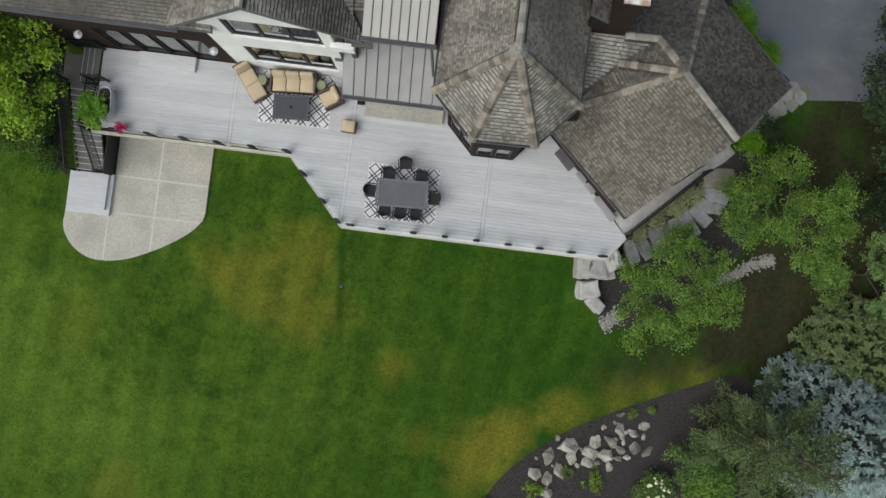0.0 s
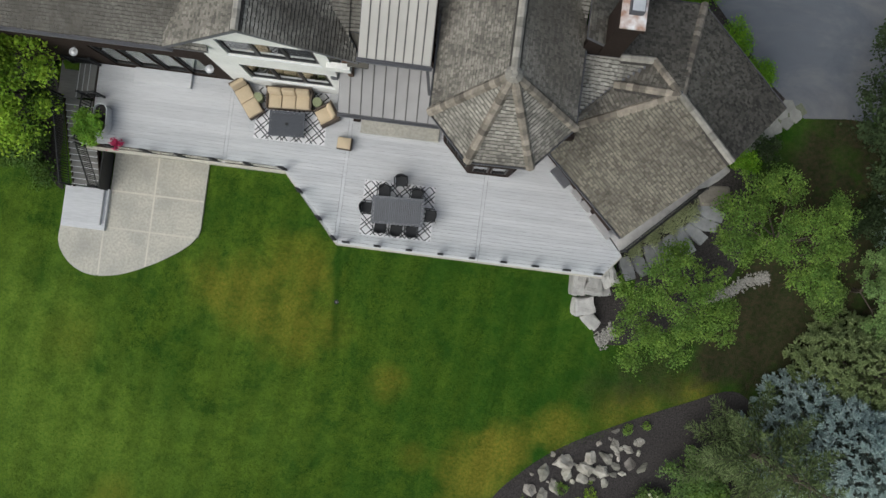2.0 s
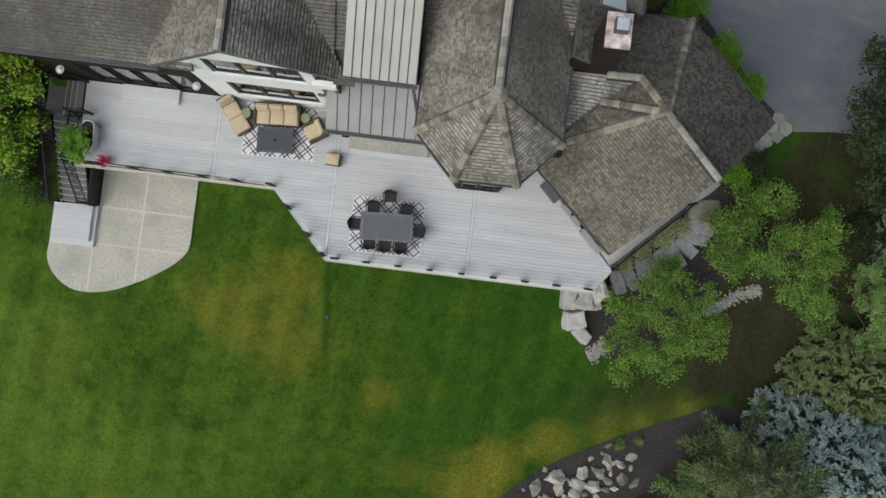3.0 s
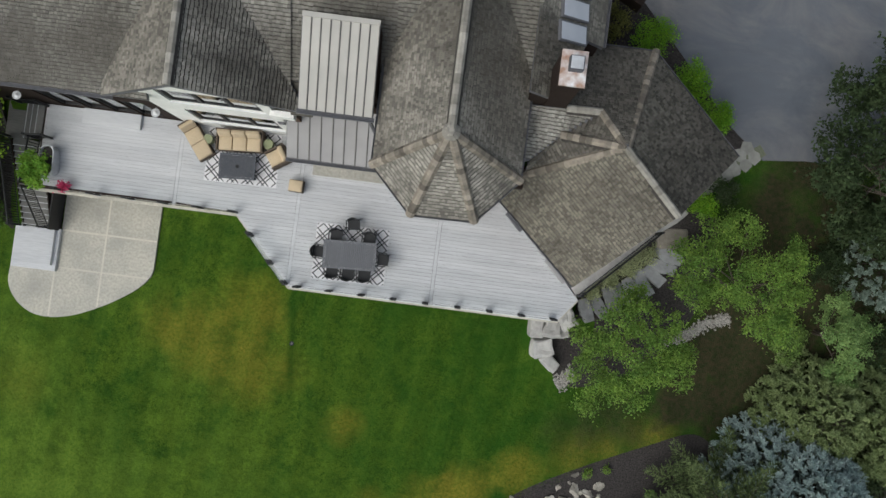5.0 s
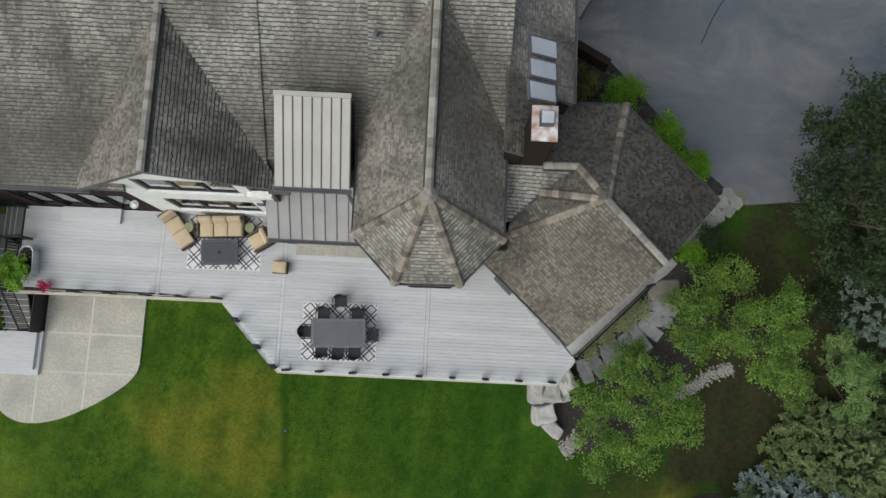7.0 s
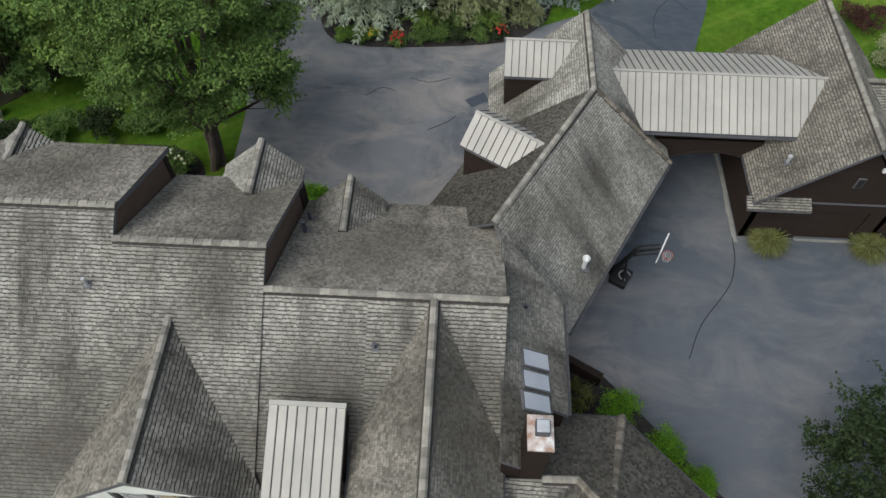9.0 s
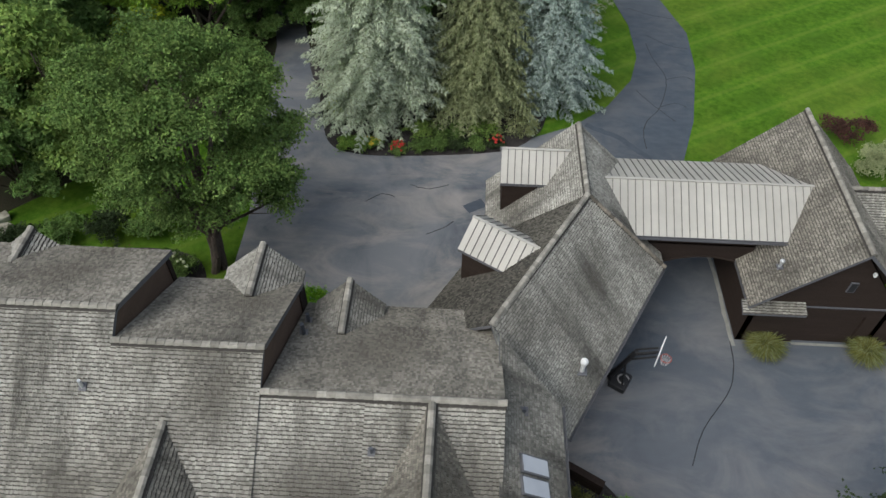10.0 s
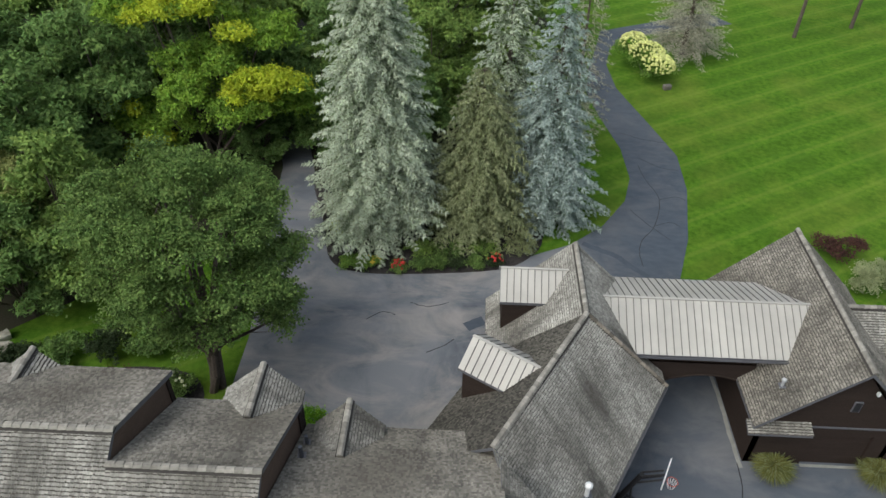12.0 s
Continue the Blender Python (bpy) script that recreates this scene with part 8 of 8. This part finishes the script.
def wall_lantern(x, y, z):
    t = tagged(empty("wall_lantern", x, y, z), "round grey wall lantern beside the glazed doors", "lamp", group="wall lanterns")
    bm = cyl(bmesh.new(), 0.16, 0.17, (0, -0.22, 0.0), (0, -0.22, 0.03), 24)
    part("shade", bm, M_STEEL, t)
    part("lens", cyl(bmesh.new(), 0.10, 0.04, (0, -0.22, 0.03), (0, -0.22, 0.10), 18), M_WHITEPAINT, t)
    part("arm", boxes(((0.04, 0.34, 0.04), pose(0, -0.1, -0.03))), M_TRIM, t)


wall_lantern(-11.25, WALL_S, 5.0)
wall_lantern(-5.9, WALL_S, 5.0)

# ---- stone steps, boulders, paving on the east side ----


def stone_block(name, x, y, z_top, w, d, h, turn, mat, seed, label, category, group):
    """An uneven hewn or natural stone with chipped edges."""
    rs = random.Random(seed)
    bm = bmesh.new()
    box(bm, (w, d, h), None, bevel=min(w, d, h) * 0.16)
    bmesh.ops.subdivide_edges(bm, edges=[e for e in bm.edges if e.calc_length() > min(w, d) * 0.35], cuts=2, use_grid_fill=True)
    for v in bm.verts:
        k = 0.16 * min(w, d)
        n3 = noise.noise_vector(v.co * (2.2 / max(w, 0.3)) + Vector((seed * 3.7, 0, 0)))
        v.co += Vector((n3.x * k, n3.y * k, n3.z * min(k, h * 0.12)))
    ob = part(name, bm, mat)
    ob.matrix_basis = pose(x, y, z_top - h / 2, rs.uniform(-2, 2), rs.uniform(-2, 2), turn)
    return tagged(ob, label, category, group)


def flag_step(x, y, z_top, run, width, h, turn, seed):
    """A flagstone tread with a bowed, chipped nose and a thick broken edge."""
    rs = random.Random(seed)
    ring = []
    for i in range(9):
        k = i / 8
        ring.append((-run * 0.5 - 0.10 * math.sin(math.pi * k) + rs.uniform(-0.035, 0.035), width * (k - 0.5)))
    for i in range(5):
        k = i / 4
        ring.append((run * 0.5 + rs.uniform(-0.05, 0.03), width * (0.5 - k) + rs.uniform(-0.03, 0.03)))
    bm = bmesh.new()
    rims = []
    for z, f in ((-h, 0.90), (-h * 0.45, 0.985), (-0.035, 1.0), (0.0, 0.955)):
        rims.append([bm.verts.new((p[0] * f + rs.uniform(-0.012, 0.012), p[1] * f, z)) for p in ring])
    n = len(ring)
    for lo, hi in zip(rims, rims[1:]):
        for i in range(n):
            bm.faces.new((lo[i], hi[i], hi[(i + 1) % n], lo[(i + 1) % n]))
    c = bm.verts.new((0, 0, 0.006))
    for i in range(n):
        bm.faces.new((rims[-1][i], c, rims[-1][(i + 1) % n]))
    bm.faces.new(rims[0])
    bmesh.ops.recalc_face_normals(bm, faces=bm.faces[:])
    ob = part("stone_step", bm, M_SLATE)
    ob.matrix_basis = pose(x, y, z_top, rs.uniform(-3, 3), rs.uniform(0, 4), turn)
    return tagged(ob, "grey flagstone garden step between the house and small trees", "stone step", "stone steps")


step_line = curve_points([(12.35, 0.32), (13.04, 0.73), (13.61, 1.1), (14.1, 1.5), (14.6, 1.95), (15.05, 2.5), (15.25, 3.15)], 4, closed=False)
STEPS = 9
for i in range(STEPS):
    k = round(i * (len(step_line) - 1) / (STEPS - 1))
    p, q = step_line[max(k - 1, 0)], step_line[min(k + 1, len(step_line) - 1)]
    ang = math.degrees(math.atan2(q[1] - p[1], q[0] - p[0])) + (-6, 4, -3, 7, 0, -5, 3, 6, -4)[i]
    c = step_line[k]
    flag_step(c[0] - 0.06 * math.sin(math.radians(ang)), c[1] + 0.06 * math.cos(math.radians(ang)), 0.8 + i * 0.17, 0.45, 1.08 + 0.09 * (i % 3), 0.34, ang, 200 + i)
stone_block("stone_landing", 15.2, 3.85, 2.33, 1.35, 0.95, 0.8, 4, M_LANDING, 215, "broad brownish flagstone at the head of the garden steps", "stone step", "stone steps")
stone_block("stone_landing", 14.85, 4.55, 2.45, 1.9, 0.62, 0.8, 42, M_PALESTONE, 216, "pale flagstone against the house wall", "stone step", "stone steps")
for i, (x, y, z, w, d, turn) in enumerate(((10.15, -0.62, 0.95, 0.62, 0.9, 4), (10.8, -0.55, 1.0, 0.75, 0.85, -6), (11.4, -0.15, 1.1, 0.75, 0.8, 35), (10.55, -1.55, 0.6, 0.95, 0.75, 12), (10.95, -2.15, 0.45, 0.85, 0.5, -40), (11.35, -0.75, 0.7, 0.5, 0.5, 15))):
    stone_block("boulder", x + 0.1, y, z, w, d * 1.08, z + 0.3, turn, M_PALESTONE, 230 + i, "pale flat-topped boulder at the corner of the deck", "boulder", "boulders by the deck")
rocks = ((12.86, -7.06, 0.16), (12.18, -7.71, 0.16), (12.90, -7.75, 0.28), (13.56, -7.84, 0.28), (14.02, -7.41, 0.23), (10.17, -8.45, 0.15), (10.63, -8.74, 0.46), (9.82, -9.31, 0.32), (11.88, -8.39, 0.34), (12.61, -8.29, 0.32),
         (13.16, -8.27, 0.13), (11.75, -8.85, 0.45), (13.69, -8.44, 0.26), (14.28, -8.55, 0.24), (10.86, -9.22, 0.40), (11.59, -9.40, 0.28), (9.24, -10.17, 0.36), (10.42, -9.97, 0.34), (9.87, -10.36, 0.34), (9.98, -10.95, 0.28),
         (12.42, -9.0, 0.36), (12.05, -9.35, 0.14), (12.64, -9.45, 0.18), (12.98, -9.05, 0.16), (13.37, -8.92, 0.18), (13.08, -8.62, 0.24))
rk = random.Random(12)
for i, (x, y, r) in enumerate(rocks):
    bm = bmesh.new()
    bmesh.ops.create_icosphere(bm, subdivisions=3, radius=1.0)
    sx, sy, sz = r * rk.uniform(1.1, 1.6), r * rk.uniform(0.75, 1.15), r * rk.uniform(0.4, 0.65)
    for v in bm.verts:
        q = v.co.copy()
        for f in range(7):
            pl = Vector((math.sin(f * 2.1 + i * 1.7), math.cos(f * 3.3 + i * 0.9), math.sin(f * 1.3 + i * 2.9))).normalized()
            dd = q.dot(pl) - 0.52
            if dd > 0:
                q -= pl * dd
        v.co = q * (1 + noise.noise(q * 2.6 + Vector((i * 5.3, 0, 0))) * 0.22)
        v.co = Vector((v.co.x * sx, v.co.y * sy, v.co.z * sz))
    ob = part("boulder", bm, M_ROCK)
    ob.matrix_basis = pose(x, y, terrain(x, y) + 0.03 + sz * 0.35, 0, 0, rk.uniform(0, 180))
    tagged(ob, "rounded pale fieldstone in dark mulch", "boulder", "rocks in the mulch bed")

for i in range(30):
    k = i / 29
    x, y, r = 9.0 + 5.2 * k + rk.uniform(-0.5, 0.5), -10.6 + 3.2 * k + rk.uniform(-1.0, 0.9), rk.uniform(0.05, 0.11)
    bm = bmesh.new()
    bmesh.ops.create_icosphere(bm, subdivisions=2, radius=1.0)
    for v in bm.verts:
        v.co *= 1 + noise.noise(v.co * 1.6 + Vector((i * 3.1, 0, 0))) * 0.4
        v.co = Vector((v.co.x * r * 1.3, v.co.y * r, v.co.z * r * 0.6))
    ob = part("stone", bm, M_ROCK)
    ob.matrix_basis = pose(x, y, terrain(x, y) + 0.03 + r * 0.3, 0, 0, rk.uniform(0, 180))
    tagged(ob, "small pale stone in dark mulch", "stone", "small stones in the mulch bed")

# walkway slab under the wing's gable and its iron rail
tagged(part("pavement", extruded([(10.78, 1.70), (11.45, 0.90), (14.7, 4.1), (14.5, 4.3), (13.2, 3.2), (12.6, 3.5)], 2.0, 2.66), M_PALESTONE), "pale stone ledge along the house wall", "pavement", kind="structure")
picket_rail((11.46, 0.98, 2.66), (14.4, 3.92, 2.66), "black picket rail along the stone ledge", 0.95, 0.11)
path = tagged(empty("stone_path", 17.0, 6.9, 2.4), "pale crazy paving at the corner of the drive", "pavement", kind="structure")
pv = random.Random(3)
for i in range(7):
    for j in range(2):
        s, w = (i + 0.5) / 7, (j - 0.9) * 0.46
        cx, cy = 15.9 + 2.4 * s, 5.75 + 2.1 * s
        x, y = cx + 0.62 * w - 17.0 + pv.uniform(-0.06, 0.06), cy - 0.78 * w - 6.9 + pv.uniform(-0.06, 0.06)
        k = 5 + (i + j) % 3
        ring = [(x + 0.31 * math.cos(2 * math.pi * q / k + i) * pv.uniform(0.8, 1.15), y + 0.31 * math.sin(2 * math.pi * q / k + i) * pv.uniform(0.8, 1.15)) for q in range(k)]
        part("paving_stone", extruded(ring, -0.1, 0.035 + pv.uniform(0, 0.012)), M_PAVING, path)
part("joint", extruded([(-1.4, -0.8), (-1.05, -1.25), (1.70, 0.95), (1.4, 1.35)], -0.12, 0.02), M_JOINTDARK, path)


def pebbles(name, label, cx, cy, rx, ry, turn, count, seed):
    rng = np.random.default_rng(seed)
    vs, fs = [], []
    ct, sn = math.cos(turn), math.sin(turn)
    octa = [(1, 0, 0), (-1, 0, 0), (0, 1, 0), (0, -1, 0), (0, 0, 1)]
    for i in range(count):
        u = rx * rng.uniform(-1, 1)
        v = ry * (math.sin(u * 2.1) * 0.35 + rng.normal() * 0.42)
        x, y = cx + u * ct - v * sn, cy + u * sn + v * ct
        s = rng.uniform(0.03, 0.075)
        k = len(vs)
        for o in octa:
            vs.append((x + o[0] * s * rng.uniform(0.7, 1.2), y + o[1] * s * rng.uniform(0.7, 1.2), terrain(x, y) + 0.035 + o[2] * s * 0.7))
        fs += [(k, k + 2, k + 4), (k + 2, k + 1, k + 4), (k + 1, k + 3, k + 4), (k + 3, k, k + 4)]
    return tagged(mesh_object(name, vs, fs, material("pebble", (0.36, 0.34, 0.315), (0.22, 0.21, 0.195), fine=20, island=0.35)), label, "pebbles", kind="stuff")


pebbles("pebbles", "pale pebbles at the lawn corner", 11.9, -2.85, 0.5, 0.35, 0.6, 420, 1)
pebbles("pebbles", "strip of grey pebbles through the bed", 17.4, 0.1, 1.5, 0.32, 0.45, 900, 2)
tagged(part("garden_wall", extruded([(10.25, 14.45), (12.55, 13.15), (12.7, 13.42), (10.4, 14.72)], 1.9, 3.2), M_BROWN), "low dark wall beside the drive", "wall", kind="structure")

# ---- roof fittings, basketball hoop, bed ornaments ----


def roof_pipe(x, y, z, h, r, mat, label, hood=False):
    t = tagged(empty("vent_pipe", x, y, z), label, "vent", group="roof vents")
    part("pipe", cyl(bmesh.new(), r, r, (0, 0, -0.3), (0, 0, h), 12), mat, t)
    part("flashing", boxes(((r * 4, r * 4.6, 0.03), pose(0, 0, 0.08, 33 if not hood else 0, 0, 0))), M_TRIM, t)
    if hood:
        bm = bmesh.new()
        bmesh.ops.create_uvsphere(bm, u_segments=14, v_segments=8, radius=r * 1.7, matrix=Matrix.Translation((0, 0, h)))
        part("cowl", bm, mat, t, smooth=True)


roof_pipe(-5.83, 11.82, south_z(11.82), 0.45, 0.06, M_STEEL, "grey vent pipe on the shingle roof")
roof_pipe(3.6, 10.53, south_z(10.53) - 0.1, 0.35, 0.06, M_CHARCOAL, "dark vent pipe on the shingle roof")
roof_pipe(8.61, 12.84, ER(8.61), 0.3, 0.07, M_CHARCOAL, "dark vent pipe near the roof lights")
roof_pipe(0.36, 15.75, north_z(R3, 15.75), 0.7, 0.08, M_CHARCOAL, "dark metal flue on the shingle roof")
roof_pipe(0.3, 16.75, north_z(R3, 16.75), 0.55, 0.07, M_CHARCOAL, "dark metal flue on the shingle roof")
roof_pipe(11.39, 16.56, 6.66, 0.75, 0.10, M_WHITEPAINT, "white vent with a round cowl on the shingle roof", True)
roof_pipe(20.94, 22.55, 6.92, 0.45, 0.07, M_STEEL, "shiny metal vent with a round cowl on the garage roof", True)

hoop = tagged(empty("basketball_hoop", 13.96, 18.74, DRIVE_Z), "portable basketball hoop with black pole and white backboard", "basketball hoop")
bm = bmesh.new()
box(bm, (1.05, 0.85, 0.34), pose(0.05, 0.0, 0.19, 0, 0, 60), bevel=0.1)
box(bm, (0.5, 0.5, 0.3), pose(-0.28, 0.3, 0.2, 0, 0, 25), bevel=0.08)
base_part = part("base", bm, M_BLACK, hoop)
bm = bmesh.new()
for i in range(14):
    a, b = math.pi * 1.5 * i / 14, math.pi * 1.5 * (i + 1) / 14
    cyl(bm, 0.035, 0.035, (0.18 + 0.26 * math.cos(a), -0.02 + 0.26 * math.sin(a), 0.39), (0.18 + 0.26 * math.cos(b), -0.02 + 0.26 * math.sin(b), 0.39), 6)
part("hose", bm, M_METAL_DARK, base_part, "coiled pale hose on the base")
bm = bmesh.new()
cyl(bm, 0.13, 0.12, (-0.35, 0.22, 0.3), (0.3, -0.02, 2.75), 12)
part("pole", bm, M_BLACK, hoop)
bm = bmesh.new()
for dy in (-0.1, 0.1):
    cyl(bm, 0.05, 0.05, (0.3, dy, 2.72), (1.12, dy - 0.25, 3.3), 8)
    cyl(bm, 0.05, 0.05, (0.18, dy, 2.25), (1.12, dy - 0.25, 2.9), 8)
part("arm", bm, M_BLACK, hoop)
bm = bmesh.new()
cyl(bm, 0.055, 0.055, (0.25, 0.1, 0.3), (0.02, 0.06, 1.75), 8)
cyl(bm, 0.055, 0.055, (0.1, -0.3, 0.3), (0.02, 0.02, 1.75), 8)
part("brace", bm, M_BLACK, hoop)
for dy in (0.0, 0.32):
    part("wheel", cyl(bmesh.new(), 0.1, 0.1, (-0.5 + dy * 0.3, 0.25 + dy, 0.12), (-0.45 + dy * 0.3, 0.27 + dy, 0.12), 12), M_STEEL, hoop)
bb = pose(1.18, -0.33, 3.3, 0, 0, -25)
part("backboard", boxes(((0.05, 1.15, 0.85), bb), bevel=0.01), M_WHITEPAINT, hoop)
bm = bmesh.new()
rim_c = Vector((1.46, -0.52, 3.05))
for i in range(20):
    a, b = 2 * math.pi * i / 20, 2 * math.pi * (i + 1) / 20
    cyl(bm, 0.014, 0.014, tuple(rim_c + Vector((0.23 * math.cos(a), 0.23 * math.sin(a), 0))), tuple(rim_c + Vector((0.23 * math.cos(b), 0.23 * math.sin(b), 0))), 6)
part("rim", bm, M_RIM, hoop)
bm = bmesh.new()
for i in range(12):
    a, b = 2 * math.pi * i / 12, 2 * math.pi * (i + 1) / 12
    for s in (a, b):
        cyl(bm, 0.008, 0.008, tuple(rim_c + Vector((0.23 * math.cos(a), 0.23 * math.sin(a), 0))), tuple(rim_c + Vector((0.14 * math.cos((s + a) / 2 + 0.2 * (s - a)), 0.14 * math.sin((s + a) / 2 + 0.2 * (s - a)), -0.4))), 4)
part("net", bm, M_WHITEPAINT, hoop)

bm = bmesh.new()
bmesh.ops.create_icosphere(bm, subdivisions=3, radius=0.26)
globe = part("stone_ball", bm, M_WHITEPAINT, smooth=True)
globe.location = (-1.55, 36.35, DRIVE_Z + 0.26)
tagged(globe, "white garden ball in the mulch bed", "garden ornament")
stone_block("boulder", 24.0, 61.2, DRIVE_Z + 0.4, 0.7, 0.5, 0.45, 20, M_ROCK, 260, "pale stone beside the flowering shrub", "boulder", "")
for i, (x, y) in enumerate(((-19.2, 26.6), (-19.8, 27.4), (-18.8, 25.8))):
    stone_block("boulder", x, y, DRIVE_Z + 0.4, 0.8, 0.6, 0.5, 40 * i, M_ROCK, 270 + i, "pale rock at the edge of the woods", "boulder", "rocks by the woods")

# ---- single shingles on the turret's front ----
PIECE_MESH = {}
piece_rng = random.Random(17)


def shingle_mesh(width):
    if width not in PIECE_MESH:
        w, ln = width / 2 - 0.0015, 0.138 * 1.25
        vs = [(-w, 0.058, 0.056), (w, 0.058, 0.056), (w, ln, 0.016), (-w, ln, 0.016), (-w, 0, 0.0), (w, 0, 0.0), (-w, 0, 0.026), (w, 0, 0.026)]
        fs = [(0, 1, 2, 3), (6, 7, 1, 0), (4, 5, 7, 6), (4, 6, 0, 3), (5, 2, 1, 7)]
        me = bpy.data.meshes.new("shingle")
        me.from_pydata(vs, [], fs)
        me.materials.append(M_SHINGLE_PIECE)
        me.materials.append(M_BUTT_SHADE)
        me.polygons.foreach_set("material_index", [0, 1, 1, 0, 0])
        PIECE_MESH[width] = me
    return PIECE_MESH[width]


for points, deck in PIECE_ROOFS:
    a, b, top = [Vector(p) for p in points]
    along = (b - a).normalized()
    normal = along.cross(top - a).normalized()
    if normal.z < 0:
        normal, along = -normal, -along
    rise = normal.cross(along)
    turn = Matrix((along, rise, normal)).transposed().to_4x4()
    flat = [((p - a).dot(along), (p - a).dot(rise)) for p in (a, b, top)]
    height = max(v for _, v in flat)
    v = 0.0
    while v < height - 0.12:
        lo, hi = interval(flat, v + 0.06)
        u = lo - piece_rng.uniform(0.0, 0.1)
        while u < hi - 0.03:
            w = piece_rng.choice((0.08, 0.095, 0.11, 0.13, 0.15))
            c = u + w / 2
            if lo - 0.02 < c < hi + 0.02:
                ob = new("shingle", shingle_mesh(w))
                ob.matrix_basis = Matrix.Translation(a + along * c + rise * (v + piece_rng.uniform(-0.015, 0.012)) + normal * piece_rng.uniform(0, 0.008)) @ turn
                ob.parent = deck
            u += w
        v += 0.138
